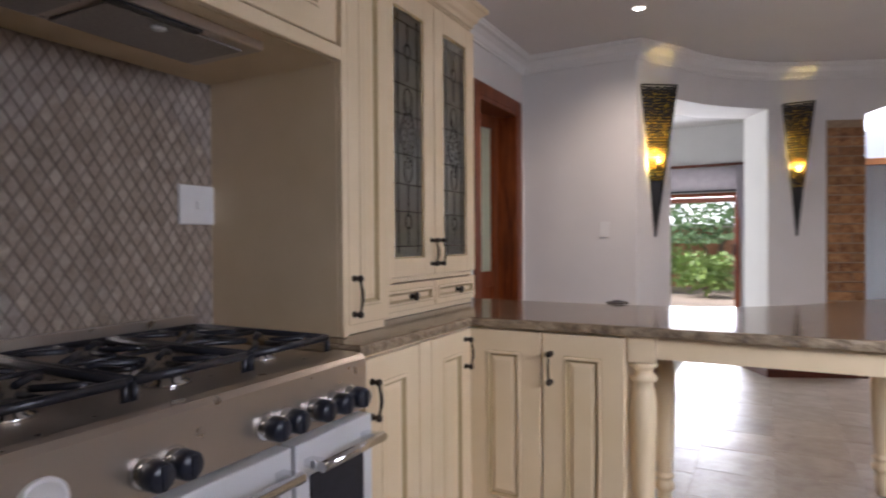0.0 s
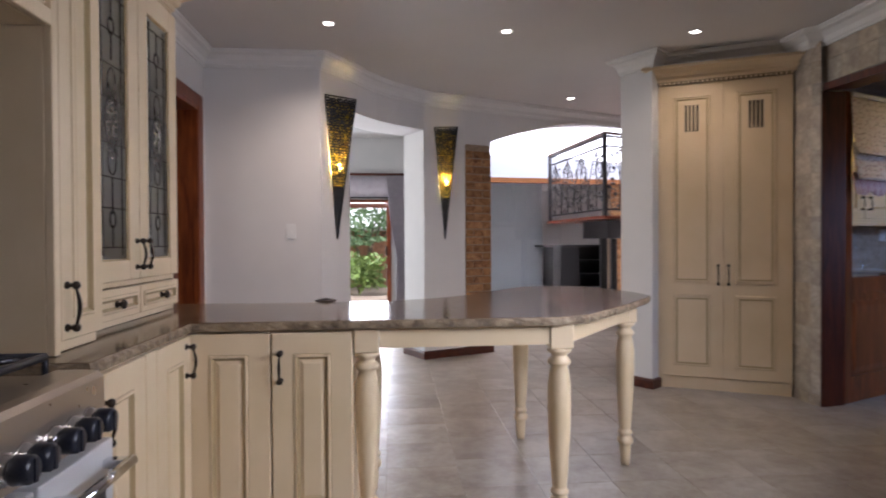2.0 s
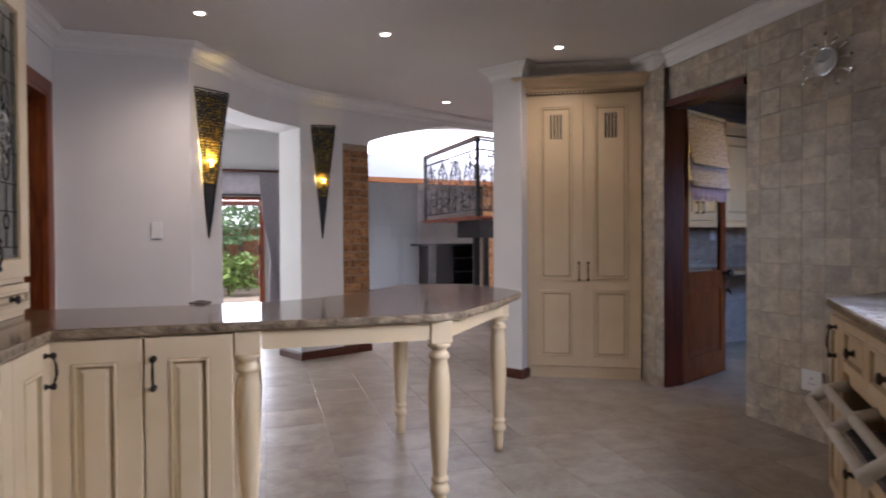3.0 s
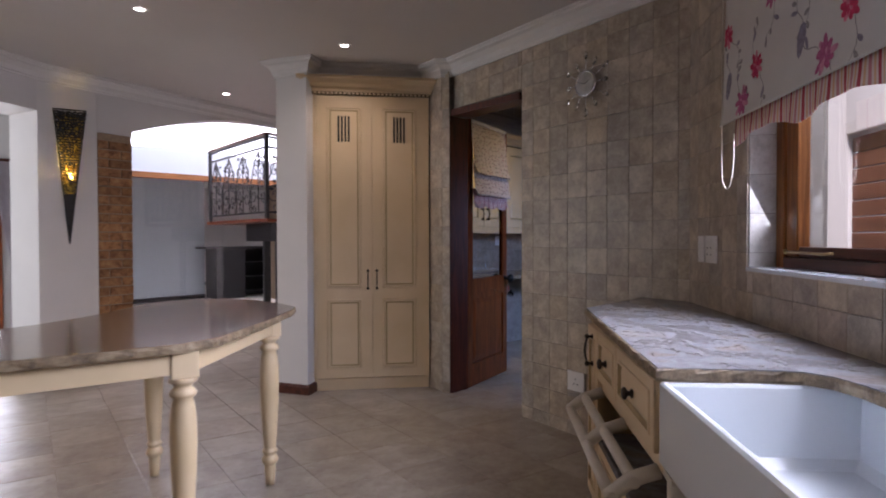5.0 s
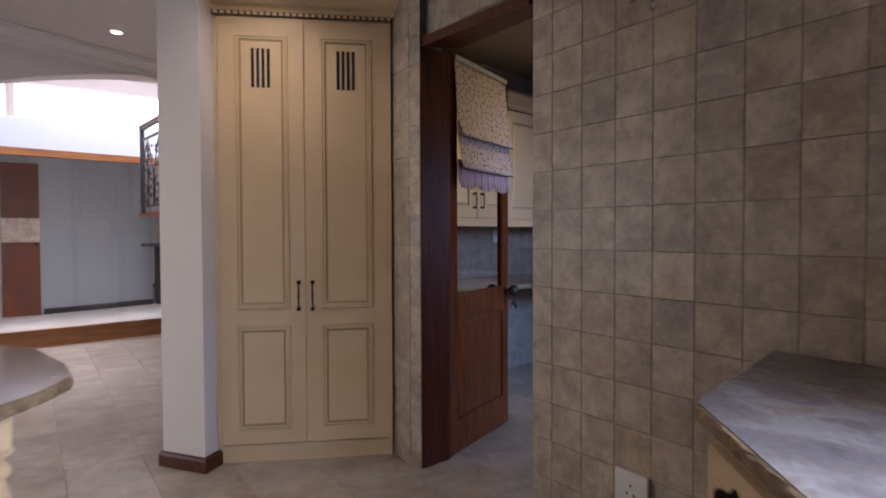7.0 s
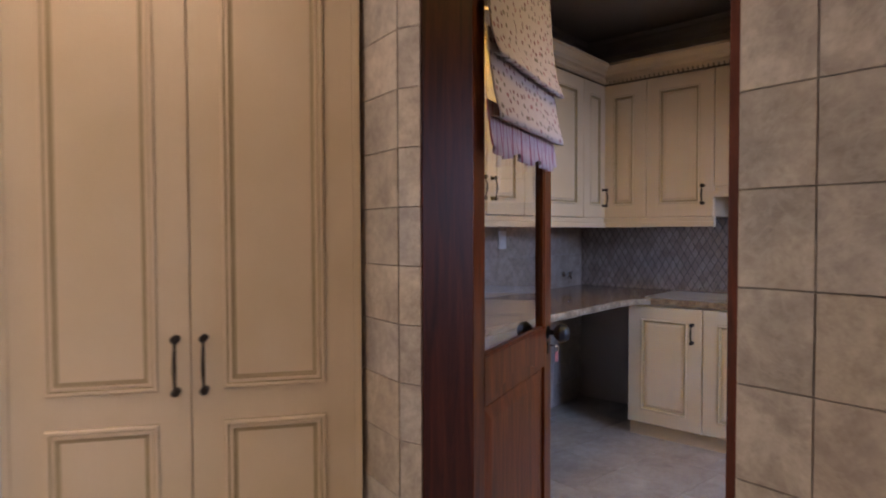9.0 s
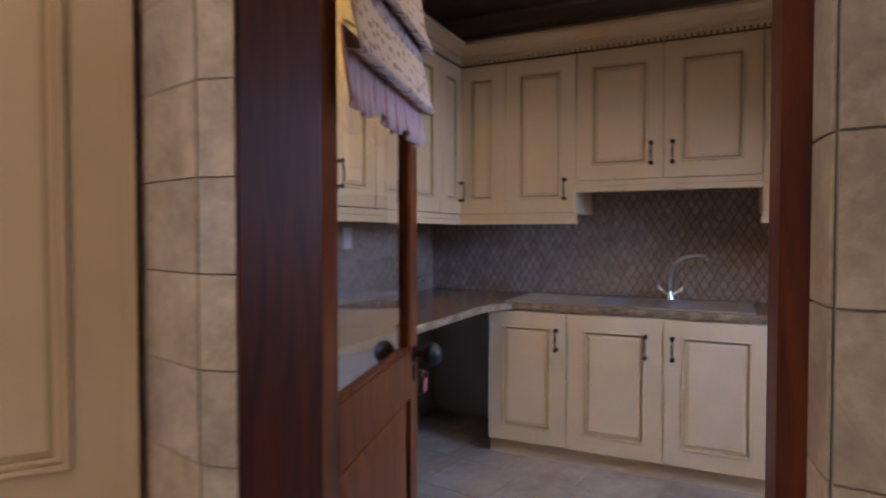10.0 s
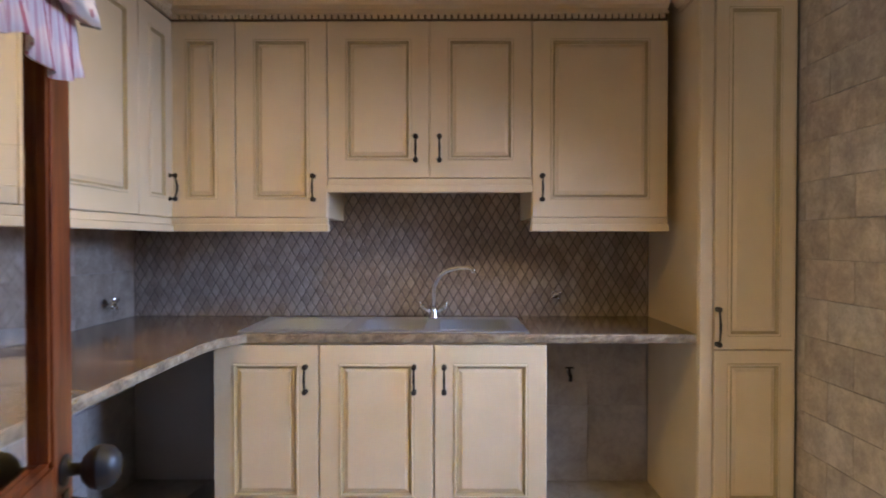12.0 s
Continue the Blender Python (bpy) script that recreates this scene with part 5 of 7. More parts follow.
bm = cloth(bmesh.new(), BWW - 0.10, [(1.77, -0.004), (1.68, -0.008), (1.605, -0.010)], -0.040, 3.5, ruffle=0.006, seg=90)
part("striped_frill", bm, M_STRIPE, BT, m=pose(0.115, 0, 0))
bm = bmesh.new()
tube(bm, [(-0.012, -0.012, 2.40), (-0.014, -0.014, 1.55), (-0.004, -0.014, 1.485), (0.022, -0.014, 1.455), (0.045, -0.014, 1.448), (0.070, -0.014, 1.458), (0.094, -0.014, 1.49), (0.104, -0.012, 1.56), (0.104, -0.012, 1.66)], 0.0026, 6)
part("bead_cord", bm, M_PIPE, BT)

for u0, u1, nm, lb in ((0.160, 0.244, "blank_plate", "narrow white blanking plate on the stone tiles"), (0.262, 0.397, "double_socket", "white double socket plate on the stone tiles")):
    s = thing(nm, pose(*w2(u0, 0.0075), 1.134, 0, 0, TH), lb, "socket")
    part("plate", boxes((0, u1 - u0, -0.010, 0, 0, 0.128), bevel=0.003), M_PLASTIC, s)
    if "double" in nm:
        for a in (0.03, 0.075):
            # Pin holes are dark discs on the plate, shade in place of depth.
            for b_ in (0.04, 0.07):
                bm = bmesh.new()
                lathe(bm, [(0.004, -0.0102), (0.004, -0.0112)], 8, (a, 0, b_), "y")
                part("pin_hole", bm, M_DARK, s)
            part("rocker", boxes((a - 0.006, a + 0.006, -0.013, -0.0102, 0.092, 0.108), bevel=0.001), M_PLASTIC, s)
s = thing("wall_socket", pose(2.8965, 2.232, 0.288, 0, 0, -90), "square white wall socket low on the stone tiles", "socket")
part("plate", boxes((0, 0.14, -0.010, 0, 0, 0.125), bevel=0.003), M_PLASTIC, s)
# Same dark discs for the shade in these pin holes.
for a, b_ in ((0.055, 0.045), (0.085, 0.045), (0.07, 0.075)):
    bm = bmesh.new()
    lathe(bm, [(0.005, -0.0102), (0.005, -0.0112)], 8, (a, 0, b_), "y")
    part("pin_hole", bm, M_DARK, s)

# ---- clock ----
clk = thing("wall_clock", pose(2.892, 2.080, 2.195, 0, 0, -90), "silver starburst wall clock with crystal drops on thin rays", "clock")
bm = bmesh.new()
lathe(bm, [(0.080, 0), (0.084, -0.006), (0.080, -0.018), (0.072, -0.020), (0.070, -0.014), (0.002, -0.014)], 32, (0, 0, 0), "y")
part("case", bm, M_CHROME, clk)
part_face = bmesh.new()
lathe(part_face, [(0.069, -0.0142), (0.069, -0.0152), (0.001, -0.0152)], 32, (0, 0, 0), "y")
part("dial", part_face, plain("pearly_dial", (0.55, 0.54, 0.52), 0.3, 0.1, 0.15, 30), clk)
for ang, ln in ((62, 0.045), (-70, 0.058)):
    a = radians(ang)
    bm = bmesh.new()
    tube(bm, [(0, -0.018, 0), (ln * math.sin(a), -0.018, ln * math.cos(a))], [0.003, 0.0015], 6)
    part("clock_pointer", bm, M_BLACK, clk)
for k in range(12):
    a = k * math.pi / 6
    r = 0.145 if k % 2 else 0.175
    bm = bmesh.new()
    tube(bm, [(0.08 * math.sin(a), -0.008, 0.08 * math.cos(a)), (r * math.sin(a), -0.008, r * math.cos(a))], 0.003, 6)
    ray_ = part("ray", bm, M_CHROME, clk)
    bm = bmesh.new()
    ball(bm, (0, 0, 0), 0.018, (0.8, 0.6, 1.4), 8)
    part("crystal", bm, M_BEVEL, ray_, m=Matrix.Translation((r * math.sin(a), -0.010, r * math.cos(a))) @ Matrix.Rotation(a, 4, "Y"))

# ---- sink run under the window ----
RZ = 0.92
pts = [(2.896, 1.40), (2.896, 1.68), w2(0.318, 0.585), w2(0.34, 0.59), w2(1.6515, 0.612), w2(1.655, 0.33), w2(1.67, 0.26), w2(1.72, 0.215), w2(1.80, 0.195), w2(1.95, 0.19), w2(3.1, 0.190), w2(3.1, 0.008), w2(0.03, 0.008)]
worktop("worktop", pts[::-1], RZ, 0.034, M_TOPR, "cloudy grey and pink granite worktop under the window", M_EDGE)
sinkc = thing("sink_cabinet", pose(*w2(0.355, 0.565), 0, 0, 0, TH), "cream glazed drawer unit with towel rails beside the butler sink", "base cabinet", "kitchen base cabinets")
part("side_panel", boxes((0.0, 0.025, 0.002, 0.54, 0.0, RZ - 0.036), bevel=0.002), M_CREAM, sinkc)
part("back_box", boxes((0.027, 1.28, 0.30, 0.54, 0.08, RZ - 0.036)), M_CREAM, sinkc)
part("top_box", boxes((0.027, 1.20, 0.002, 0.298, 0.60, RZ - 0.036)), M_CREAM, sinkc)
part("plinth", boxes((0.027, 1.26, 0.05, 0.298, 0.0, 0.08)), M_CREAM, sinkc)
bm = bmesh.new()
raised(bm, 0.25, 0.765, 0.03, 0.09, stile=0.05)
d = part("narrow_door", bm, CRM, sinkc)
handle(d, 0.165, 0.755, 0.12)
for x0, x1 in ((0.29, 0.66), (0.67, 1.17)):
    bm = bmesh.new()
    raised(bm, x1 - x0, 0.205, x0, 0.655, stile=0.04)
    d = part("drawer", bm, CRM, sinkc)
    knob(d, (x0 + x1) / 2, 0.757, r=0.02)
for x0, x1 in ((0.29, 0.66), (0.67, 1.17)):
    bm = bmesh.new()
    raised(bm, x1 - x0, 0.30, x0, 0.09, stile=0.04)
    d = part("drawer", bm, CRM, sinkc)
    knob(d, (x0 + x1) / 2, 0.30, r=0.02)
bm = bmesh.new()
lathe(bm, [(0.030, 0.0), (0.030, 0.86)], 12, (1.225, 0.03, 0))
box(bm, 1.19, 1.262, 0.0, 0.30, 0.60, RZ - 0.036, bevel=0.003)
part("end_post", bm, M_PIPE, sinkc)
for zz, yy in ((0.575, -0.075), (0.525, -0.135)):
    bm = bmesh.new()
    tube(bm, [(0.28, yy, zz), (1.18, yy, zz)], 0.018, 12)
    part("towel_rail", bm, M_PIPE, sinkc)
for x in (0.29, 0.72, 1.15):
    bm = bmesh.new()
    tube(bm, [(x, 0.0, 0.60), (x, -0.075, 0.575), (x, -0.14, 0.522)], 0.022, 10)
    part("rail_bracket", bm, M_PIPE, sinkc)
part("open_shelf", boxes((0.29, 1.26, -0.03, 0.298, 0.400, 0.425), bevel=0.004), M_TOPR, sinkc, "grey stone shelf edge")

snk = thing("butler_sink", pose(*w2(1.652, 0.605), 0, 0, 0, TH), "large white glazed butler sink with thick rim", "sink")
SWd, SDp, st_, sz0, sz1 = 0.86, 0.50, 0.022, 0.66, 0.8855
bm = bmesh.new()
def rect(i, z, q=0.0):
    return [bm.verts.new(p) for p in ((i, i, z), (SWd - i, i, z), (SWd - i, SDp - i, z), (i, SDp - i, z))]
rr_ = [rect(0.012, sz0), rect(0.0, sz0 + 0.02), rect(0.0, sz1 - 0.006), rect(0.006, sz1), rect(st_ - 0.006, sz1), rect(st_, sz1 - 0.008), rect(st_ + 0.012, sz0 + 0.05), rect(st_ + 0.04, sz0 + 0.03)]
bm.faces.new(rr_[0][::-1])
for a, b in zip(rr_, rr_[1:]):
    for j in range(4):
        bm.faces.new((a[j], a[(j + 1) % 4], b[(j + 1) % 4], b[j]))
bm.faces.new(rr_[-1])
part("basin", bm, M_PORC, snk)
bm = bmesh.new()
lathe(bm, [(0.04, sz0 + 0.031), (0.04, sz0 + 0.034), (0.03, sz0 + 0.032), (0.002, sz0 + 0.031)], 20, (SWd / 2, SDp / 2, 0))
part("waste", bm, M_CHROME, snk)
part("stand", boxes((0.03, SWd - 0.03, 0.08, 0.48, 0.0, sz0 - 0.001), bevel=0.003), M_CREAM, snk)

# ---- scullery ----
SB, SU, SL = -80.3, -80.3, 9.7
WZ = 0.87
# worktop along back and side
worktop("worktop", [s2(5.845, 1.40), s2(6.452, 1.40), s2(6.452, 4.122), s2(4.15, 4.122), s2(4.15, 3.415), s2(5.58, 3.42), s2(5.72, 3.40), s2(5.845, 3.33)][::-1], WZ, 0.038, M_TOP,
        "L-shaped brown granite worktop with a rough-hewn edge in the scullery", M_EDGE,
        [s2(5.942, 2.883), s2(6.303, 2.883), s2(6.303, 2.187), s2(5.942, 2.187)])
bu = thing("base_cabinet", S(5.872, 3.476, 0, SB), "cream glazed three-door sink base cabinet in the scullery", "base cabinet", "scullery cabinets")
carcass(bu, 1.424, 0.57, 0.085, WZ - 0.19)
for x0 in (0.0, 1.404):
    part("side_panel", boxes((x0, x0 + 0.020, 0.001, 0.57, WZ - 0.19, WZ - 0.040)), M_CREAM, bu)
part("front_rail", boxes((0.020, 1.404, 0.001, 0.030, WZ - 0.19, WZ - 0.040)), M_CREAM, bu)
part("plinth", boxes((0.0, 1.424, 0.02, 0.55, 0, 0.085)), M_CREAM, bu)
door_leaf(bu, 0.0, 0.088, 0.450, 0.738, 0.396, 0.678, "door")
door_leaf(bu, 0.453, 0.088, 0.486, 0.738, 0.857, 0.678, "door")
door_leaf(bu, 0.941, 0.088, 0.482, 0.738, 0.985, 0.678, "door")


def upper(l0, z0, z1, doors, label, d=6.04, pelmet=0.062, depth=0.415):
    w = sum(dw for dw, _ in doors)
    un = thing("wall_cabinet", S(d, l0, 0, SU), label, "wall cabinet", "scullery wall cabinets")
    part("carcass", boxes((0, w, 0.001, depth, z0, z1), bevel=0.002), M_CREAM, un)
    x = 0.0
    for dw, side in doors:
        hx = None if side is None else (x + dw - 0.062 if side == "r" else x + 0.045)
        door_leaf(un, x, z0, dw, z1 - z0 - 0.003, hx, z0 + 0.135, "door")
        x += dw
    bm = bmesh.new()
    box(bm, 0, w, -0.020, 0.02, z0 - pelmet * 0.45, z0 - 0.001, bevel=0.003)
    box(bm, -0.003, w + 0.003, -0.030, 0.02, z0 - pelmet, z0 - pelmet * 0.46, bevel=0.004)
    part("pelmet", bm, M_CREAM, un)
    return un


u1 = upper(3.742, 1.369, 2.258, [(0.308, None), (0.415, "r")], "cream glazed corner wall cabinet, panelled filler beside one door")
u2 = upper(3.018, 1.545, 2.258, [(0.460, "r"), (0.460, "l")], "short cream glazed two-door wall cabinet over the sink")
u3 = upper(2.097, 1.369, 2.258, [(0.612, "l")], "wide single-door cream glazed wall cabinet next to the tall cupboard")
lu = thing("wall_cabinet", S(4.36, 3.742, 0, SL), "run of cream glazed wall cabinets over the side worktop", "wall cabinet", "scullery wall cabinets")
part("carcass", boxes((0, 1.679, 0.001, 0.385, 1.369, 2.258), bevel=0.002), M_CREAM, lu)
x = 0.0
for dw, hx in ((0.34, 0.30), (0.345, 0.045), (0.68, None), (0.312, 0.262)):
    door_leaf(lu, x, 1.369, dw, 0.886, None if hx is None else x + hx, 1.505, "door")
    x += dw
part("pelmet", boxes((0, 1.65, -0.020, 0.02, 1.338, 1.368), (0, 1.65, -0.030, 0.02, 1.307, 1.337), bevel=0.003), M_CREAM, lu)

crown = thing("crown_moulding", pose(0, 0, 0), "cream painted crown moulding over the scullery cabinets", "moulding")
path = [s2(4.36, 3.742), s2(6.04, 3.742), s2(6.04, 1.486)]
bm = bmesh.new()
sweep(bm, path, CROWN, 2.292)
part("moulding", bm, M_CREAM, crown)
for name_, m, ln in (("dentil_band", S(4.36, 3.742, 0, SL), 1.68), ("dentil_band", S(6.04, 3.742, 0, SB), 2.256)):
    part("dentil_strip", boxes((0, ln, -0.012, 0.01, 2.2595, 2.2915)), M_GAPSHADE, crown, m=m)
    bm = bmesh.new()
    st = 0.03
    i = 0
    while i * st < ln - 0.02:
        box(bm, i * st, i * st + 0.019, -0.026, -0.0121, 2.265, 2.284)
        i += 1
    box(bm, 0, ln, -0.030, -0.0121, 2.2841, 2.2915)
    part(name_, bm, M_CREAM, crown, m=m)

tall = thing("tall_cupboard", S(5.838, 1.425, 0, SB), "tall cream glazed cupboard beside the scullery worktop", "tall cupboard")
part("carcass", boxes((0, 0.412, 0.001, 0.615, 0.0, 2.39), bevel=0.002), M_CREAM, tall)
bm = bmesh.new()
raised(bm, 0.33, 1.478, 0.062, 0.812, stile=0.058)
d = part("door", bm, CRM, tall)
handle(d, 0.072, 0.907, 0.145)
bm = bmesh.new()
raised(bm, 0.33, 0.69, 0.062, 0.118, stile=0.058)
part("door", bm, CRM, tall)
part("corner_post", boxes((0, 0.058, -0.018, 0.0, 0.0, 2.39), bevel=0.006), M_CREAM, tall)
bm = bmesh.new()
sweep(bm, [(0.0, 0.20), (0.0, 0.0), (0.412, 0.0)], CROWN, 2.292)
part("crown", bm, M_CREAM, tall)

# inset double-bowl sink
bs = thing("double_bowl_sink", S(5.895, 3.385, WZ, SB), "stainless steel double-bowl sink with drainer set in the granite", "sink")
bm = bmesh.new()
W_, D_ = 1.26, 0.49
def bowl(x0, x1, y0, y1, depth):
    prev = [bm.verts.new(p) for p in ((x0, y0, 0.004), (x1, y0, 0.004), (x1, y1, 0.004), (x0, y1, 0.004))]
    top = prev
    for i, z in ((0.006, -0.002), (0.016, -depth + 0.02), (0.035, -depth)):
        cur = [bm.verts.new(p) for p in ((x0 + i, y0 + i, z), (x1 - i, y0 + i, z), (x1 - i, y1 - i, z), (x0 + i, y1 - i, z))]
        for j in range(4):
            bm.faces.new((prev[j], prev[(j + 1) % 4], cur[(j + 1) % 4], cur[j])).smooth = True
        prev = cur
    bm.faces.new(prev)
    return top
for x0, x1, y0, y1 in ((0, 0.51, 0, D_), (0.51, W_, 0, 0.055), (0.51, W_, 0.40, D_), (0.81, 0.87, 0.055, 0.40), (1.19, W_, 0.055, 0.40)):
    box(bm, x0, x1, y0, y1, 0.0005, 0.004)
part("rim", bm, M_SINKST, bs)
for x0, x1 in ((0.51, 0.81), (0.87, 1.19)):
    bm = bmesh.new()
    bowl(x0, x1, 0.055, 0.40, 0.14)
    part("bowl", bm, M_SINKST, bs)
for k in range(7):
    part("drainer_rib", boxes((0.05, 0.44, 0.08 + k * 0.05, 0.092 + k * 0.05, 0.004, 0.0065), bevel=0.001), M_SINKST, bs)

tp = thing("mixer_tap", S(6.33, 2.545, WZ, SB), "chrome swan-neck mixer tap with two cross-head handles", "tap")
bm = bmesh.new()
lathe(bm, [(0.026, 0.0), (0.026, 0.010), (0.018, 0.022), (0.018, 0.050), (0.012, 0.060)], 16)
part("base", bm, M_CHROME, tp)
bm = bmesh.new()
spout = [(0, 0, 0.05), (0.0, 0, 0.13)] + [(0.11 - 0.11 * math.cos(math.pi * k / 20), -0.05 * k / 10, 0.13 + 0.125 * math.sin(math.pi * k / 20)) for k in range(1, 10)] + [(0.13, -0.06, 0.262), (0.18, -0.085, 0.262), (0.195, -0.092, 0.250), (0.195, -0.092, 0.238)]
tube(bm, spout, 0.012, 10)
part("spout", bm, M_CHROME, tp)
for sgn in (-1, 1):
    bm = bmesh.new()
    tube(bm, [(sgn * 0.012, 0, 0.035), (sgn * 0.05, 0, 0.062)], 0.012, 10)
    ball(bm, (sgn * 0.058, 0, 0.068), 0.014)
    for a in range(4):
        c, s_ = math.cos(a * math.pi / 2 + 0.5), math.sin(a * math.pi / 2 + 0.5)
        tube(bm, [(sgn * 0.060, 0, 0.070), (sgn * (0.060 + 0.012 * s_), 0.028 * c, 0.070 + 0.026 * s_)], 0.005, 6)
    part("cross_handle", bm, M_CHROME, tp)


def wall_tap(m, label):
    t = thing("wall_valve", m, label, "tap")
    bm = bmesh.new()
    lathe(bm, [(0.022, 0), (0.022, -0.006), (0.010, -0.010), (0.010, -0.040), (0.014, -0.044), (0.014, -0.056), (0.002, -0.058)], 14, axis="y")
    part("stem", bm, M_CHROME, t)
    bm = bmesh.new()
    for a in range(4):
        c, s_ = math.cos(a * math.pi / 2 + 0.6), math.sin(a * math.pi / 2 + 0.6)
        tube(bm, [(0, -0.050, 0), (0.036 * c, -0.052, 0.036 * s_)], [0.006, 0.007], 8)
    part("cross_handle", bm, M_CHROME, t)
    return t


wall_tap(S(6.446, 1.918, 0.985, SB), "chrome cross-head wall valve above the worktop")
wall_tap(S(6.16, 4.116, 0.965, SL), "chrome cross-head wall valve on the side wall")
for m, lb in ((S(6.453, 1.845, 0.578, SB), "brass hose tap low in the appliance space"), (S(5.6, 4.123, 0.60, SL), "small brass hose tap under the side worktop")):
    t = thing("hose_tap", m, lb, "tap")
    bm = bmesh.new()
    tube(bm, [(0, 0, 0), (0, -0.05, 0), (0, -0.07, -0.012), (0, -0.07, -0.035)], 0.010, 8)
    tube(bm, [(-0.022, -0.045, 0.03), (0.022, -0.045, 0.03)], 0.005, 6)
    tube(bm, [(0, -0.045, 0.0), (0, -0.045, 0.03)], 0.006, 6)
    part("body", bm, M_IRON, t)
s = thing("wall_socket", S(5.35, 4.122, 1.17, SL), "white socket plate under the side wall cabinets", "socket")
part("plate", boxes((0, 0.075, -0.008, 0, 0, 0.115), bevel=0.002), M_PLASTIC, s)
part("rocker", boxes((0.025, 0.045, -0.012, -0.0082, 0.045, 0.07), bevel=0.001), M_PLASTIC, s)

# ---- lanterns ----
M_MICA, _nt, _b = nodes_of("amber_liner", (0.7, 0.46, 0.08), 0.6)
_tr = _nt.nodes.new("ShaderNodeBsdfTranslucent")
_tr.inputs[0].default_value = (0.62, 0.44, 0.09, 1)
_nt.links.new(_tr.outputs[0], _nt.nodes["Material Output"].inputs[0])


def lantern(p, q, ztop, zbot, w):
    """A three-sided pierced metal lantern on the wall, pointing down: a broad front, and a narrow side at its right."""
    d = (Vector(q) - Vector(p)).normalized()
    ang = math.degrees(math.atan2(d.y, d.x))
    t = thing("wall_lantern", pose(p[0], p[1], zbot, 0, 0, ang), "tall pointed wall lantern of pierced dark metal, glowing amber", "wall lamp", "lanterns on the wall")
    H = ztop - zbot
    TIP, LT, FT_, RT = Vector((0, -0.008, 0)), Vector((-w / 2, -0.004, H)), Vector((w * 0.36, -0.125, H)), Vector((w / 2, -0.004, H))
    def face(a, b, f, g, out=0.0):
        p_ = TIP + (a + (b - a) * g - TIP) * f
        n_ = (b - a).cross(Vector((0, 0, 1))).normalized()
        return p_ + n_ * out
    rnd = random.Random(5)
    for nm, a, b, cols0 in (("front_panel", LT, FT_, 7), ("side_panel", FT_, RT, 3)):
        bm = bmesh.new()
        for g in (0.0, 1.0):
            tube(bm, [face(a, b, 0, g), face(a, b, 1, g)], 0.0055, 5)
        for f in (1.0, 0.76, 0.37):
            tube(bm, [face(a, b, f, 0), face(a, b, f, 1)], 0.006, 5)
        rows, cols = 32, (cols0 * 2) // 3 + 1
        for k in range(rows):
            f = 0.385 + 0.60 * (k + 0.5) / rows
            band = f > 0.80
            n_c = max(2, int(cols * (0.35 + 0.75 * f)))
            for c in range(n_c):
                g = (c + 0.5 + rnd.uniform(-0.25, 0.35)) / (n_c + 0.2)
                if g > 0.97:
                    continue
                rg, rf = rnd.uniform(0.34, 0.54) / n_c, rnd.uniform(0.007, 0.013)
                k0 = rnd.uniform(0, 1.5)
                pts = [face(a, b, min(0.995, f + rf * (1 + 0.3 * math.sin(3 * x_ + k)) * math.sin(x_)), min(0.99, max(0.01, g + rg * (1 + 0.3 * math.cos(2 * x_ + c)) * math.cos(x_)))) for x_ in [k0 + i * math.pi / 3.5 for i in range(8)]]
                tube(bm, pts, 0.0078 if band else 0.0058, 4)
        part(nm, bm, M_BLACK, t)
        # solid tip, and the plate behind the top band
        bm = bmesh.new()
        for f0, f1, g0_, g1_ in ((0.0, 0.37, 0, 1),):
            vs = [bm.verts.new(face(a, b, f, g, -0.004)) for f, g in ((max(0.001, f0), g0_), (max(0.001, f0), g1_), (f1, g1_), (f1, g0_))]
            vs2 = [bm.verts.new(face(a, b, f, g, -0.007)) for f, g in ((max(0.001, f0), g0_), (max(0.001, f0), g1_), (f1, g1_), (f1, g0_))]
            bm.faces.new(vs)
            bm.faces.new(vs2[::-1])
            for i in range(4):
                bm.faces.new((vs[i], vs2[i], vs2[(i + 1) % 4], vs[(i + 1) % 4]))
        part("plate", bm, M_BLACK, t)
        bm = bmesh.new()
        bm.faces.new([bm.verts.new(face(a, b, f, g, -0.009)) for f, g in ((0.372, 0.08), (0.372, 0.92), (0.97, 0.92), (0.97, 0.08))])
        part("liner", bm, M_MICA, t)
    bm = bmesh.new()
    ball(bm, (0.005, -0.035, H * 0.50), 0.014, (1, 1, 1.6), 10)
    part("bulb", bm, M_WARM, t)
    bm = bmesh.new()
    lathe(bm, [(0.011, 0.0), (0.011, 0.05)], 10, (0.005, -0.030, H * 0.50 - 0.078))
    part("lamp_holder", bm, M_BLACK, t)
    lamp = bpy.data.lights.new("lantern_light", "POINT")
    lamp.energy, lamp.color, lamp.shadow_soft_size = 26.0, (1.0, 0.70, 0.20), 0.012
    new("lantern_light", lamp).location = t.matrix_world @ Vector((0.005, -0.035, H * 0.53))
    return t


dC = (Vector(CURVE[1]) - Vector(CURVE[0])).normalized()
mid = (Vector(CURVE[0]) + Vector(CURVE[1])) / 2
nC = Vector((dC.y, -dC.x))
pc = mid + nC * 0.006
lantern(tuple(pc), tuple(pc + dC), 2.365, 1.215, 0.30)
dB = (Vector(BX) - Vector((0.155, 5.503))).normalized()
nB = Vector((dB.y, -dB.x))
pb = Vector((0.155, 5.503)) + dB * 0.235 + nB * 0.006
lantern(tuple(pb), tuple(pb + dB), 2.345, 1.215, 0.235)

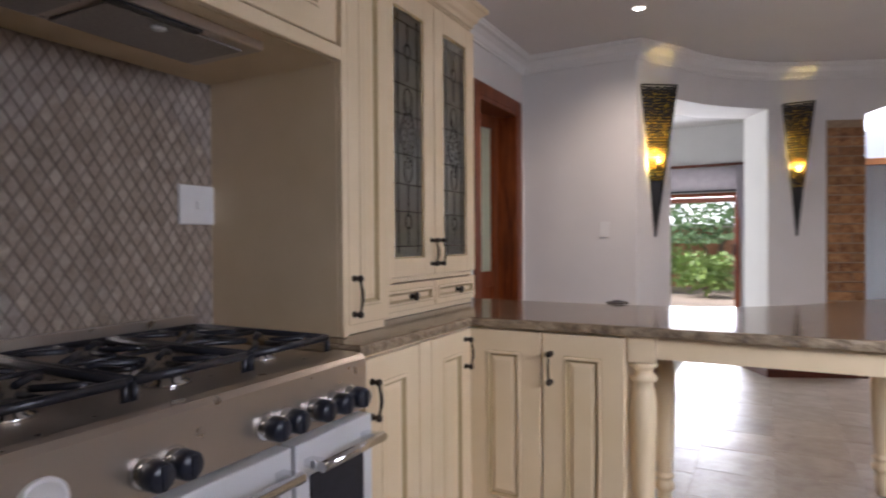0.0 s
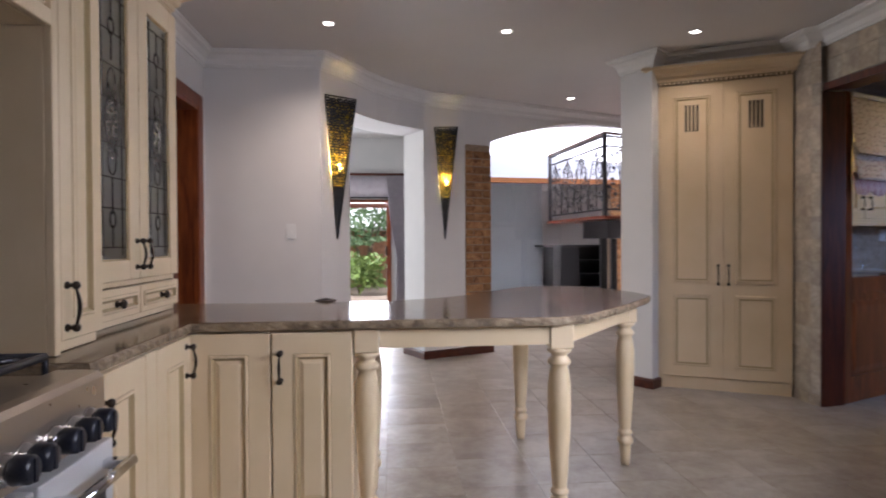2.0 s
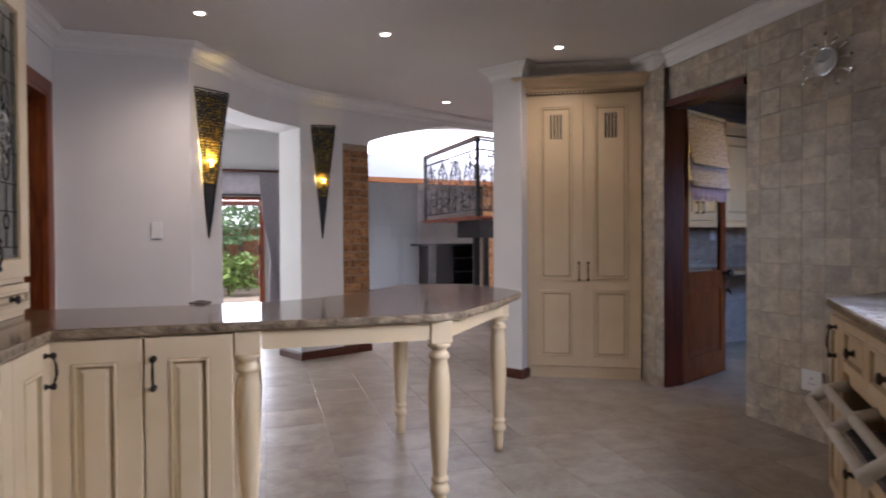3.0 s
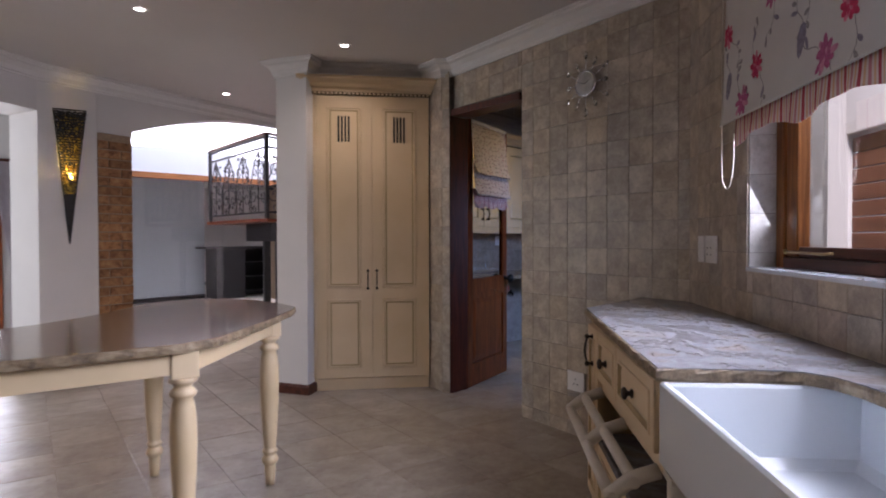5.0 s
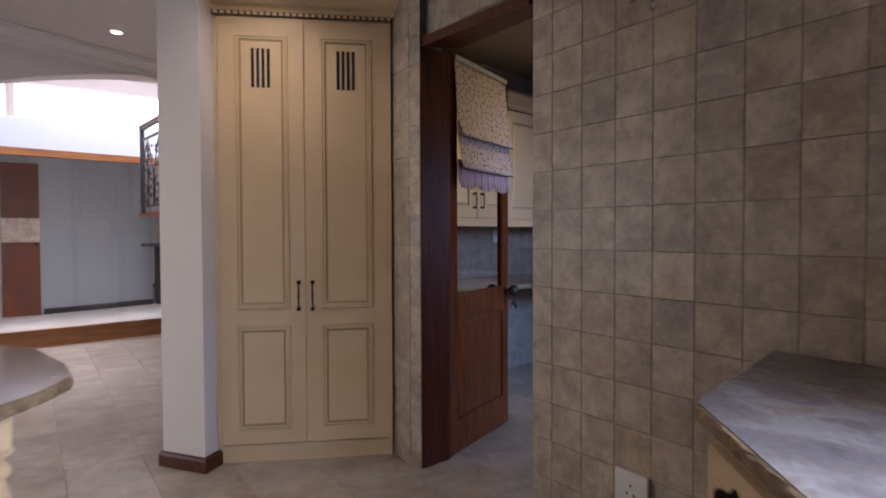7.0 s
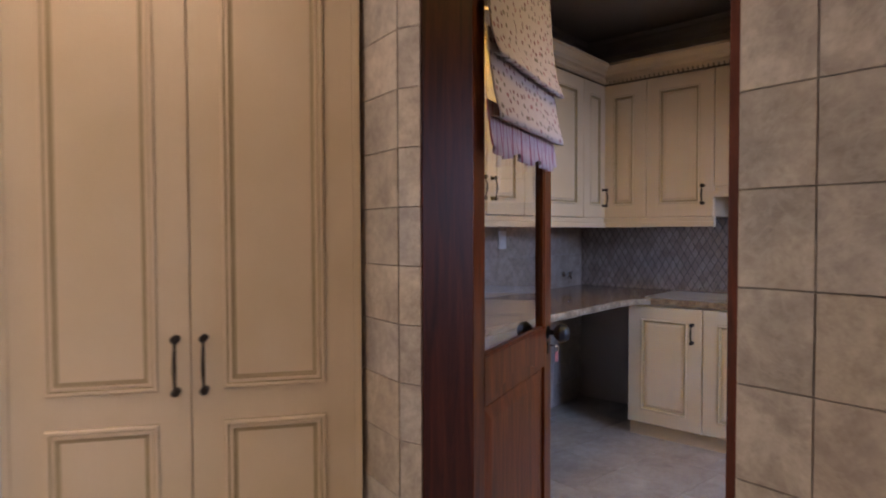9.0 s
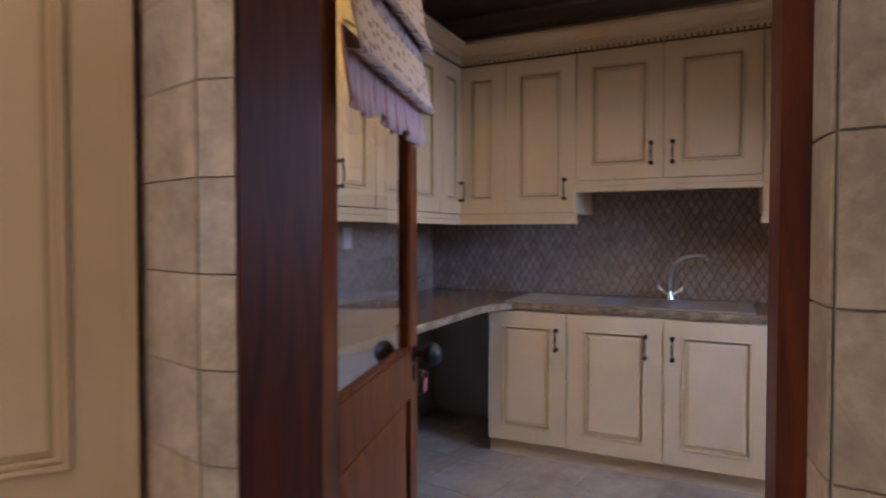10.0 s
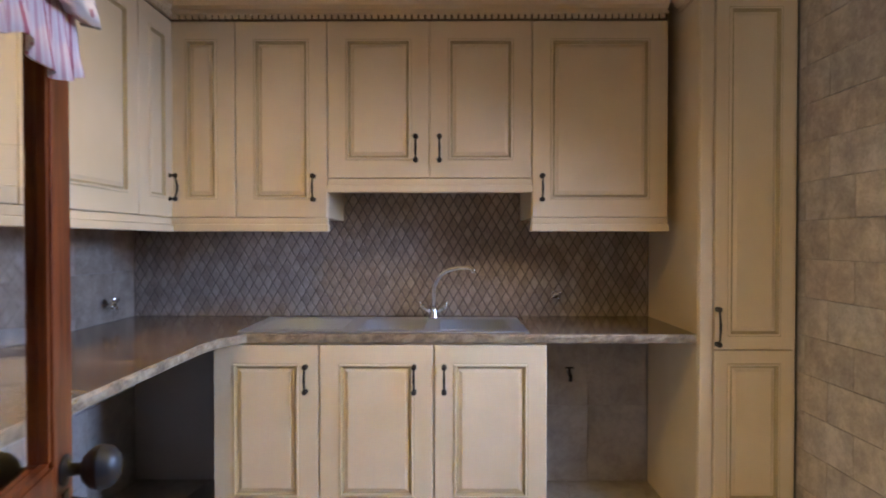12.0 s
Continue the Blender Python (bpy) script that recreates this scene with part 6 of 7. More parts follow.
# ---- brick pier ----
b0 = line((0.155, 5.503), BX, 0.600)
angB = math.degrees(math.atan2(dB.y, dB.x))
BRW = (Vector(BX) - Vector(b0)).length
pier = thing("brick_pier", pose(b0[0], b0[1], 0, 0, 0, angB), "narrow pier of rough yellow-brown face brick at the arch", "brick pier")
part("core", boxes((0.003, BRW - 0.006, 0.006, 0.30, 0, 2.205)), M_MORTAR, pier)
rnd = random.Random(3)
z, row = 0.004, 0
brick_mesh = {}
while z < 2.14:
    xs = [0.0, 0.215, BRW] if row % 2 == 0 else [0.0, 0.10, BRW]
    for xa, xb in zip(xs, xs[1:]):
        key = (round(xa, 3), round(xb, 3))
        if key not in brick_mesh:
            bm = bmesh.new()
            box(bm, 0.0, xb - xa - 0.010, -0.004, 0.10, 0, 0.071, bevel=0.004)
            me = bpy.data.meshes.new("brick")
            bm.to_mesh(me)
            bm.free()
            me.materials.append(M_BRICK)
            brick_mesh[key] = me
        o = new("brick", brick_mesh[key])
        o.parent = pier
        o.location = (xa + 0.004, rnd.uniform(-0.004, 0.003), z)
        o.rotation_euler = (0, 0, rnd.uniform(-0.008, 0.008))
    z += 0.0825
    row += 1

# ---- ceiling downlights; the last three are unseen, added to brighten both rooms ----
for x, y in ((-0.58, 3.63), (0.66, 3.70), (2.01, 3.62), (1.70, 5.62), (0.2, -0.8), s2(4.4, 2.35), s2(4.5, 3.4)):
    dl = thing("ceiling_downlight", pose(x, y, CEIL), "small round recessed ceiling downlight, lit; three of the set are added", "ceiling light", "downlights in the ceiling")
    bm = bmesh.new()
    lathe(bm, [(0.045, -0.001), (0.045, -0.006), (0.034, -0.008), (0.030, -0.003)], 24, closed=False)
    part("trim_ring", bm, M_PLASTIC, dl)
    bm = bmesh.new()
    lathe(bm, [(0.030, -0.0035), (0.001, -0.0045)], 20)
    part("lens", bm, M_LAMP, dl)
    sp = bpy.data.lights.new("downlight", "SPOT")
    inner_room = x > 3.1
    # Levels past x 3.1 and below y 2 belong to the added lamps.
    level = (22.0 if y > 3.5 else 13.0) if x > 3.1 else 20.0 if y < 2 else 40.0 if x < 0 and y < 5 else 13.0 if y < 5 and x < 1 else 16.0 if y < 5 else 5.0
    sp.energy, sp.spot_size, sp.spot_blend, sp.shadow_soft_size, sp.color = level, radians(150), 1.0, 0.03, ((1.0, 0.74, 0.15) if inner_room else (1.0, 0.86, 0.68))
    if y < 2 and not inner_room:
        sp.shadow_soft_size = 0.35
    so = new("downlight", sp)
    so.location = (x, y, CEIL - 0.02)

# ---- garden room ----
rail = thing("curtain_rail", pose(-2.2, 9.90, 2.36), "dark wooden curtain rail above the garden door", "curtain rail")
bm = bmesh.new()
tube(bm, [(0, 0, 0), (2.6, 0, 0)], 0.022, 10)
part("rod", bm, M_SKIRT, rail)
bm = bmesh.new()
def drape(x0, x1, pinch_z, pinch_x, pinch_w, ztop, label):
    c = thing("curtain", pose(0, 9.86, 0), label, "curtain")
    bm = bmesh.new()
    seg, rows = 60, 16
    grid = []
    for k in range(rows + 1):
        z = ztop - (ztop - 0.02) * k / rows
        f = min(1.0, max(0.0, (ztop - z) / (ztop - pinch_z)))
        g = 0.0 if z > pinch_z else min(1.0, (pinch_z - z) / pinch_z)
        f = f ** 2
        lo = x0 + (pinch_x - x0) * f - 0.02 * g
        hi = x1 + (pinch_x + pinch_w - x1) * f + 0.02 * g
        grid.append([(lo + (hi - lo) * i / seg, 0.03 * math.sin(i * 1.15) + 0.01 * math.sin(k * 0.9 + i * 0.3), z) for i in range(seg + 1)])
    fv = [[bm.verts.new(p) for p in r_] for r_ in grid]
    bv = [[bm.verts.new((p[0], p[1] + 0.004, p[2])) for p in r_] for r_ in grid]
    for gset in (fv, bv):
        for a, b in zip(gset, gset[1:]):
            for i in range(seg):
                bm.faces.new((a[i], a[i + 1], b[i + 1], b[i])).smooth = True
    part("cloth", bm, M_CURT, c)
    return c
drape(-0.26, 0.05, 0.95, -0.10, 0.14, 2.33, "lilac-grey curtain tied back beside the garden door")
bm = bmesh.new()
val = thing("roller_blind", pose(-2.1, 9.93, 0), "raised grey fabric blind over the garden door", "blind")
part("cloth", cloth(bm, 2.0, [(2.33, 0), (2.1, 0.004), (1.97, 0.006)], seg=10), M_CURT, val)
part("bottom_bar", boxes((0, 2.0, -0.012, 0.012, 1.945, 1.97)), M_BLACK, val)
gd = thing("garden_door_frame", pose(-1.9, 10.0, 0), "dark hardwood frame of the wide garden door", "door frame")
part("jamb", boxes((1.62, 1.70, -0.03, 0.1, 0, 1.93), bevel=0.004), M_WOOD, gd)
part("jamb", boxes((0, 0.08, -0.03, 0.1, 0, 1.93), bevel=0.004), M_WOOD, gd)
part("head", boxes((0.08, 1.62, -0.03, 0.1, 1.87, 1.93), bevel=0.004), M_WOOD, gd)
part("lock", boxes((1.60, 1.63, -0.06, -0.03, 0.95, 1.12), bevel=0.003), M_IRON, gd)

# ---- garden ----
gw = thing("garden_wall", pose(-9, 16.0, -0.05), "weathered red brick garden wall behind the shrubs", "garden wall")
part("wall", boxes((0, 10, 0, 0.25, 0, 1.55)), M_GARDENBRICK, gw)
part("coping", boxes((0, 10, -0.04, 0.29, 1.55, 1.62), bevel=0.01), M_PAVE, gw)
per = thing("patio_roof", pose(-4.6, 11.3, 0), "brown timber patio roof edge outside the garden door", "patio roof")
part("beam", boxes((0, 4.4, 0, 0.12, 1.86, 2.02), bevel=0.01), M_CLAD, per)
part("post", boxes((0, 0.10, 0, 0.10, -0.05, 1.86), bevel=0.01), M_CLAD, per)


def shrub(name, x, y, r, h, n, label, mat, trunk=False, lo=0.0):
    t = thing(name, pose(x, y, -0.05), label, name)
    rn = random.Random(int(x * 100) + n)
    bm = bmesh.new()
    base = []
    for k in range(5):
        a = rn.uniform(0, 6.28)
        tip = (math.cos(a) * r * 0.5, math.sin(a) * r * 0.5, h * rn.uniform(0.5, 0.8))
        base.append(tip)
        tube(bm, [(0, 0, 0), (tip[0] * 0.3, tip[1] * 0.3, tip[2] * 0.55), tip], [0.05 * h / 3, 0.035 * h / 3, 0.01], 6)
    part("trunk" if trunk else "stems", bm, plain("bark", (0.12, 0.09, 0.06), 0.9), t)
    bm = bmesh.new()
    for k in range(n):
        c = rn.choice(base)
        a, e, q = rn.uniform(0, 6.28), rn.uniform(-1, 1), rn.random() ** 0.5
        p = Vector((c[0] * 0.8 + math.cos(a) * r * q * 0.75, c[1] * 0.8 + math.sin(a) * r * q * 0.75, max(lo, h * (0.55 + 0.45 * e * q * 0.95))))
        u = Vector((rn.uniform(-1, 1), rn.uniform(-1, 1), rn.uniform(-1, 1))).normalized()
        v = u.cross(Vector((rn.uniform(-1, 1), rn.uniform(-1, 1), rn.uniform(-1, 1)))).normalized()
        s = rn.uniform(0.05, 0.11)
        q4 = [bm.verts.new(p + u * s), bm.verts.new(p + v * s * 0.4), bm.verts.new(p - u * s), bm.verts.new(p - v * s * 0.4)]
        bm.faces.new(q4)
    ob = part("crown", bm, mat, t)
    return t


M_LEAF2 = plain("pale_foliage", (0.16, 0.26, 0.06), 0.6, 0, 0.5, 3, 0)
shrub("tree", -2.6, 15.0, 1.7, 3.6, 2600, "leafy garden tree in front of the brick wall", M_LEAF, True, 1.2)
shrub("tree", -0.9, 15.2, 1.5, 3.3, 2200, "tall green garden tree beside the terrace", M_LEAF, True, 1.3)
shrub("tree", -4.4, 15.4, 1.6, 3.5, 1800, "dense green garden tree by the wall", M_LEAF, True, 1.2)
shrub("shrub", -0.95, 13.3, 0.55, 1.05, 900, "low bright green shrub at the terrace edge", M_LEAF2)
shrub("shrub", -1.9, 14.3, 0.7, 1.2, 800, "loose yellow-green shrub before the wall", M_LEAF2)

# ---- glazed screen in the hall ----
g0, g1 = Vector((0.87, 8.751)), Vector((3.95, 9.208))
dg = (g1 - g0).normalized()
ga = math.degrees(math.atan2(dg.y, dg.x))
GL = (g1 - g0).length
gs_ = thing("glass_screen", pose(g0.x, g0.y, 0, 0, 0, ga), "glazed hall screen with orange-brown timber rails", "glass screen")
part("riser", boxes((0, GL, -0.02, 0.0, 0, 0.175), bevel=0.003), M_HALLWOOD, gs_)
part("bottom_rail", boxes((0, GL, -0.03, 0.05, 0.1755, 0.20), bevel=0.003), M_HALLWOOD, gs_)
part("head_rail", boxes((0, GL, -0.03, 0.05, 2.115, 2.20), bevel=0.004), M_HALLWOOD, gs_)
for x0, x1 in ((0.0, 1.70),):
    p = part("pane", boxes((x0, x1, 0.008, 0.014, 0.20, 2.115)), M_GLASS, gs_)
    p.visible_shadow = False
bm = bmesh.new()
lo, hi = [], []
for k in range(17):
    s = GL * k / 16
    zt = 2.40 + 0.17 * (1 - ((s - 1.1) / 1.9) ** 2) if abs(s - 1.1) < 1.9 else 2.40
    lo.append((s, 2.202))
    hi.append((s, zt))
for y in (0.0, 0.12):
    v0, v1 = [bm.verts.new((s, y, z)) for s, z in lo], [bm.verts.new((s, y, z)) for s, z in hi]
    for k in range(16):
        bm.faces.new((v0[k], v0[k + 1], v1[k + 1], v1[k]))
    (lo_v, hi_v) = (v0, v1) if y == 0.0 else (lo_v, hi_v)
    if y:
        for k in range(16):
            bm.faces.new((hi_v[k], hi_v[k + 1], v1[k + 1], v1[k]))
            bm.faces.new((lo_v[k], lo_v[k + 1], v0[k + 1], v0[k]))
# White wall tinted grey-blue in colour to hold back the strong hall light.
structure("wall_low_arch", bm, plain("darkened_blue_white", (0.33, 0.37, 0.41), 0.7, 0, 0.02, 2, 0), "low curved white wall over the glass screen, coloured darker than it is", "wall", gs_.matrix_world.copy())
bm = bmesh.new()
prism(bm, [(0.86, 10.52), (1.32, 10.57), (2.63, 10.99), (2.75, 11.02), (2.75, 11.2), (0.86, 10.8)], 0.17, 2.45)
structure("wall_grey_inner", bm, M_GREY, "blue-grey painted inner wall behind the glass", "wall")
bm = bmesh.new()
sweep(bm, [(1.33, 10.573), (2.63, 10.99), (2.75, 11.02)], SK, 0.171)
structure("baseboard", bm, M_BLACK, "dark skirting at the foot of the grey wall", "skirting")
hd_ = thing("inner_door", pose(0.88, 10.49, 0.175, 0, 0, 6), "dark panelled hardwood door behind the glass screen", "door")
part("leaf", boxes((0, 0.42, 0, 0.03, 0, 2.03), bevel=0.004), M_WOOD, hd_)
part("panel", boxes((0.08, 0.34, -0.008, -0.001, 0.15, 0.85), bevel=0.004), M_WOOD, hd_)
part("panel", boxes((0.08, 0.34, -0.008, -0.001, 1.36, 1.92), bevel=0.004), M_WOOD, hd_)
# Band painted on the leaf for brickwork that only shows in the glass.
part("inset_band", boxes((0.0, 0.42, -0.006, -0.001, 0.98, 1.30), bevel=0.002), stone_tile("brick_glimpse_pale", [(0.40, 0.27, 0.20), (0.62, 0.50, 0.42), (0.75, 0.66, 0.58)], 0.7, 14, 0.0, 0.6), hd_, "pale rough band painted for brickwork that shows in the glass")
bm = bmesh.new()
ball(bm, (0.38, -0.04, 0.95), 0.03)
part("door_knob", bm, M_IRON, hd_)
bm = bmesh.new()
prism(bm, [(2.77, 14.3), (7.9, 14.3), (7.9, 14.5), (2.77, 14.5)], 0.17, 2.5)
structure("wall_far_room", bm, M_WHITE, "white far wall of the bar room", "wall")
bm = bmesh.new()
sweep(bm, [(2.77, 14.3), (7.9, 14.3)], SK, 0.171)
structure("baseboard", bm, M_BLACK, "dark skirting of the far room", "skirting")
br = thing("bar_counter", pose(2.86, 10.62, 0.17, 0, 0, 8), "black panelled bar counter with shelves", "bar counter")
part("front", boxes((0, 0.55, 0, 0.5, 0, 0.90), bevel=0.006), M_BLACK, br)
part("shelf_back", boxes((0.55, 2.2, 0.45, 0.5, 0, 0.90)), M_BLACK, br)
for z in (0.08, 0.35, 0.62):
    part("shelf", boxes((0.551, 2.2, 0.05, 0.449, z, z + 0.03)), M_BLACK, br)
part("divider", boxes((1.25, 1.29, 0.05, 0.449, 0.11, 0.90)), M_BLACK, br)
part("counter_top", boxes((-0.22, 2.3, -0.08, 0.55, 0.902, 0.945), bevel=0.006), M_BLACK, br)

# landing with wrought iron balustrade
pf = thing("landing", pose(0, 0, 0), "raised timber landing on black steel beams", "landing")
bm = bmesh.new()
LP = [(2.25, 8.75), (2.36, 6.93), (2.46, 6.70), (3.9, 7.35), (3.9, 8.95)]
prism(bm, LP, 1.462, 1.50)
part("deck", bm, wood("red_deck_wood", (0.16, 0.035, 0.015), (0.34, 0.09, 0.04), 0.3), pf)
bm = bmesh.new()
prism(bm, [(2.60, 8.0), (2.68, 7.2), (3.9, 7.75), (3.9, 8.7)], 1.22, 1.46)
part("beam", bm, M_BLACK, pf)
for x, y in ((2.72, 7.5), (3.15, 8.25)):
    bm = bmesh.new()
    box(bm, x - 0.04, x + 0.04, y - 0.04, y + 0.04, 0.0, 1.22)
    part("post", bm, M_BLACK, pf)
chim = thing("brick_chimney", pose(3.72, 9.9, 0.17), "chimney breast of rough brick beyond the landing", "chimney breast")
part("core", boxes((0.01, 1.19, 0.01, 0.49, 0, 2.3)), M_MORTAR, chim)
for i in range(27):
    for x0, x1 in (((0.0, 0.22), (0.23, 0.45), (0.46, 0.68)) if i % 2 else ((0.0, 0.11), (0.12, 0.34), (0.35, 0.57))):
        part("brick", boxes((x0, x1, 0.0, 0.02, i * 0.085 + 0.01, i * 0.085 + 0.083)), M_BRICK, chim)


def scroll(bm, c, r, turns, start, sgn, y, rad=0.006):
    pts = []
    n = int(turns * 14)
    for i in range(n + 1):
        a = start + sgn * 2 * math.pi * turns * i / n
        q = r * (1 - 0.85 * i / n)
        pts.append((c[0] + q * math.cos(a), y, c[1] + q * math.sin(a)))
    tube(bm, pts, rad, 5)


def railing(p, q, label, n_units):
    d = Vector(q) - Vector(p)
    ln = d.length
    t = thing("balustrade", pose(p[0], p[1], 1.50, 0, 0, math.degrees(math.atan2(d.y, d.x))), label, "balustrade", "balustrades of the landing")
    for x in (0.0, ln):
        part("post", boxes((x - 0.022, x + 0.022, -0.022, 0.022, 0, 1.02), bevel=0.003), M_BLACK, t)
    part("top_rail", boxes((0.023, ln - 0.023, -0.02, 0.02, 0.985, 1.005), bevel=0.002), M_BLACK, t)
    part("handrail", boxes((-0.02, ln + 0.02, -0.03, 0.03, 1.021, 1.045), bevel=0.006), M_HALLWOOD, t)
    part("mid_rail", boxes((0.023, ln - 0.023, -0.012, 0.012, 0.86, 0.88)), M_BLACK, t)
    part("bottom_rail", boxes((0.023, ln - 0.023, -0.012, 0.012, 0.07, 0.09)), M_BLACK, t)
    w = ln / n_units
    for k in range(n_units):
        bm = bmesh.new()
        x0 = k * w
        rn = random.Random(k + int(ln * 10))
        tube(bm, [(x0 + w / 2, 0, 0.09), (x0 + w / 2, 0, 0.86)], 0.008, 6)
        tube(bm, [(x0 + 0.03, 0, 0.09), (x0 + 0.02, 0, 0.45), (x0 + w * 0.3, 0, 0.74), (x0 + w * 0.5, 0, 0.85)], 0.007, 5)
        tube(bm, [(x0 + w - 0.03, 0, 0.09), (x0 + w - 0.02, 0, 0.45), (x0 + w * 0.7, 0, 0.74), (x0 + w * 0.5, 0, 0.85)], 0.007, 5)
        for (cx, cz, r, st0, sg) in ((0.27, 0.60, 0.10, 0.0, 1), (0.73, 0.60, 0.10, 3.14, -1), (0.25, 0.30, 0.12, 1.5, 1), (0.75, 0.28, 0.12, 1.5, -1), (0.5, 0.74, 0.08, 4.7, 1), (0.28, 0.14, 0.06, 0, -1), (0.7, 0.45, 0.07, 2, 1)):
            scroll(bm, (x0 + w * cx, cz), r, 1.3, st0, sg, rn.uniform(-0.01, 0.01))
        part("scroll_panel", bm, M_BLACK, t)
        bm = bmesh.new()
        for j in range(12):
            ball(bm, (x0 + rn.uniform(0.05, w - 0.05), rn.uniform(-0.02, 0.02), rn.uniform(0.12, 0.8)), 0.028, (1.3, 0.25, 0.7), 6)
        tagged(part("iron_leaves", bm, M_BLACK, t), kind="stuff")
    return t


railing((2.30, 8.72), (2.47, 6.74), "black wrought iron balustrade with vine scrolls and timber handrail", 4)
railing((2.47, 6.74), (3.88, 7.37), "short black wrought iron balustrade with leaf scrolls on the landing", 3)

# ---- tiles: each one an object under its wall or floor ----
def tile_mesh(name, w, h, mat, t=0.006, bevel=0.0008):
    bm = bmesh.new()
    box(bm, 0, w, -t, 0, 0, h)
    top = [e for e in bm.edges if all(v.co.y < -t + 1e-5 for v in e.verts)]
    bmesh.ops.bevel(bm, geom=top, offset=bevel, segments=1, affect="EDGES")
    me = bpy.data.meshes.new(name)
    bm.to_mesh(me)
    bm.free()
    me.materials.append(mat)
    return me


_cache = {}


def tiles(parent, m, w, z0, z1, tw, th, x_start=0.0, z_start=0.0, gap=0.0022, holes=(), mat=None, name="tile", t=0.006, stagger=0.0):
    """A field of wall tiles in the plane y = 0 of m, cut at its borders and at the holes (x0, x1, z0, z1)."""
    count = 0
    r = 0
    z = z_start
    while z < z1 - 0.004:
        a, b = max(z, z0), min(z + th, z1)
        x = x_start - (stagger * tw if r % 2 else 0.0)
        while x < w - 0.004:
            c, d = max(x, 0.0), min(x + tw, w)
            pieces = [(c, d, a, b)]
            for h in holes:
                out = []
                for p in pieces:
                    if p[0] >= h[1] or p[1] <= h[0] or p[2] >= h[3] or p[3] <= h[2]:
                        out.append(p)
                        continue
                    if p[0] < h[0]:
                        out.append((p[0], h[0], p[2], p[3]))
                    if p[1] > h[1]:
                        out.append((h[1], p[1], p[2], p[3]))
                    q0, q1 = max(p[0], h[0]), min(p[1], h[1])
                    if p[2] < h[2]:
                        out.append((q0, q1, p[2], h[2]))
                    if p[3] > h[3]:
                        out.append((q0, q1, h[3], p[3]))
                pieces = out
            for p in pieces:
                pw, ph = p[1] - p[0] - gap, p[3] - p[2] - gap
                if pw < 0.008 or ph < 0.008:
                    continue
                key = (name, round(pw, 3), round(ph, 3), mat.name, t)
                if key not in _cache:
                    _cache[key] = tile_mesh(name, pw, ph, mat, t)
                o = new(name, _cache[key])
                o.parent = parent
                o.matrix_world = m @ Matrix.Translation((p[0] + gap / 2, 0, p[2] + gap / 2))
                count += 1
            x += tw
        z += th
        r += 1
    return count


TS = 0.158
Z0 = 1.033 - 7 * TS          # courses fall at 1.033, 1.191, 1.349
# clock wall: from the doorway to the corner, seen from the west
mE = pose(2.9145, 2.680, 0, 0, 0, -90)
tiles(wall_east, mE, 1.292, 0.0, CEIL - 0.09, TS, TS, -0.045, Z0, mat=M_TILE, t=0.0075)
# over the door
tiles(wall_east, pose(2.9145, 3.490, 0, 0, 0, -90), 0.808, 2.29, CEIL - 0.09, TS, TS, -0.02, Z0, mat=M_TILE, t=0.0075)
# reveal at the right of the door
rv = Vector((2.98, 2.70)) - Vector((2.915, 2.68))
tiles(wall_east, pose(2.915, 2.6815, 0, 0, 0, math.degrees(math.atan2(rv.y, rv.x)) + 180) @ Matrix.Translation((-rv.length, 0, 0)), rv.length, 0.0, 2.287, 0.2, TS, 0.0, Z0, mat=M_TILE, t=0.003)
# narrow nib between larder and door
nib0, nib1, nib2 = Vector((2.862, 3.775)), Vector((2.842, 3.552)), Vector((2.868, 3.486))
dn = nib1 - nib0
tiles(wall_east, pose(nib0.x, nib0.y, 0, 0, 0, math.degrees(math.atan2(dn.y, dn.x))), dn.length, 0.0, CEIL - 0.09, 0.26, TS, 0.0, Z0, mat=M_TILE, t=0.006)
dn = nib2 - nib1
tiles(wall_east, pose(nib1.x, nib1.y, 0, 0, 0, math.degrees(math.atan2(dn.y, dn.x))), dn.length, 0.0, CEIL - 0.09, TS, TS, 0.0, Z0, mat=M_TILE, t=0.006)
# window wall: rows drawn from the corner along the wall
mW = pose(*w2(0.0, 0.0), 0, 0, 0, TH)
tiles(wall_south, mW, 2.9, 0.60, CEIL - 0.09, TS, TS, -0.03, Z0, holes=[(WU0, WU1, WZ0, WZ1)], mat=M_TILE, t=0.0065)
mR = pose(*w2(WU0 + 0.0035, 0.0), 0, 0, 0, TH + 90)
dR = w2(WU0 + 0.0, -0.15)
tiles(wall_south, pose(*w2(WU0 + 0.001, -0.001), 0, 0, 0, TH + 90), 0.104, WZ0 + 0.002, WZ1, 0.2, TS, 0.0, Z0, mat=stone_tile("pale_reveal_tile", [(0.42, 0.40, 0.37), (0.55, 0.53, 0.50), (0.66, 0.64, 0.61)], 0.3, 7, 0.1, 0.15), t=0.004)
# scullery right-hand wall
mS = S(5.84, 1.0, 0, 180 + 9.7)
tiles(wall_scr, mS, 2.40, 0.0, CEIL - 0.09, 0.30, TS, -0.1, Z0, holes=[(5.84 - SW1, 5.84 - SW0, 0.9, 2.1)], mat=M_TILE, t=0.005, stagger=0.5)
# painted panels under the scullery worktop
tiles(wall_back, S(6.4595, 2.05, 0, SB), 0.62, 0.0, 0.82, 0.31, 0.40, 0, 0, mat=M_DADO, t=0.005)


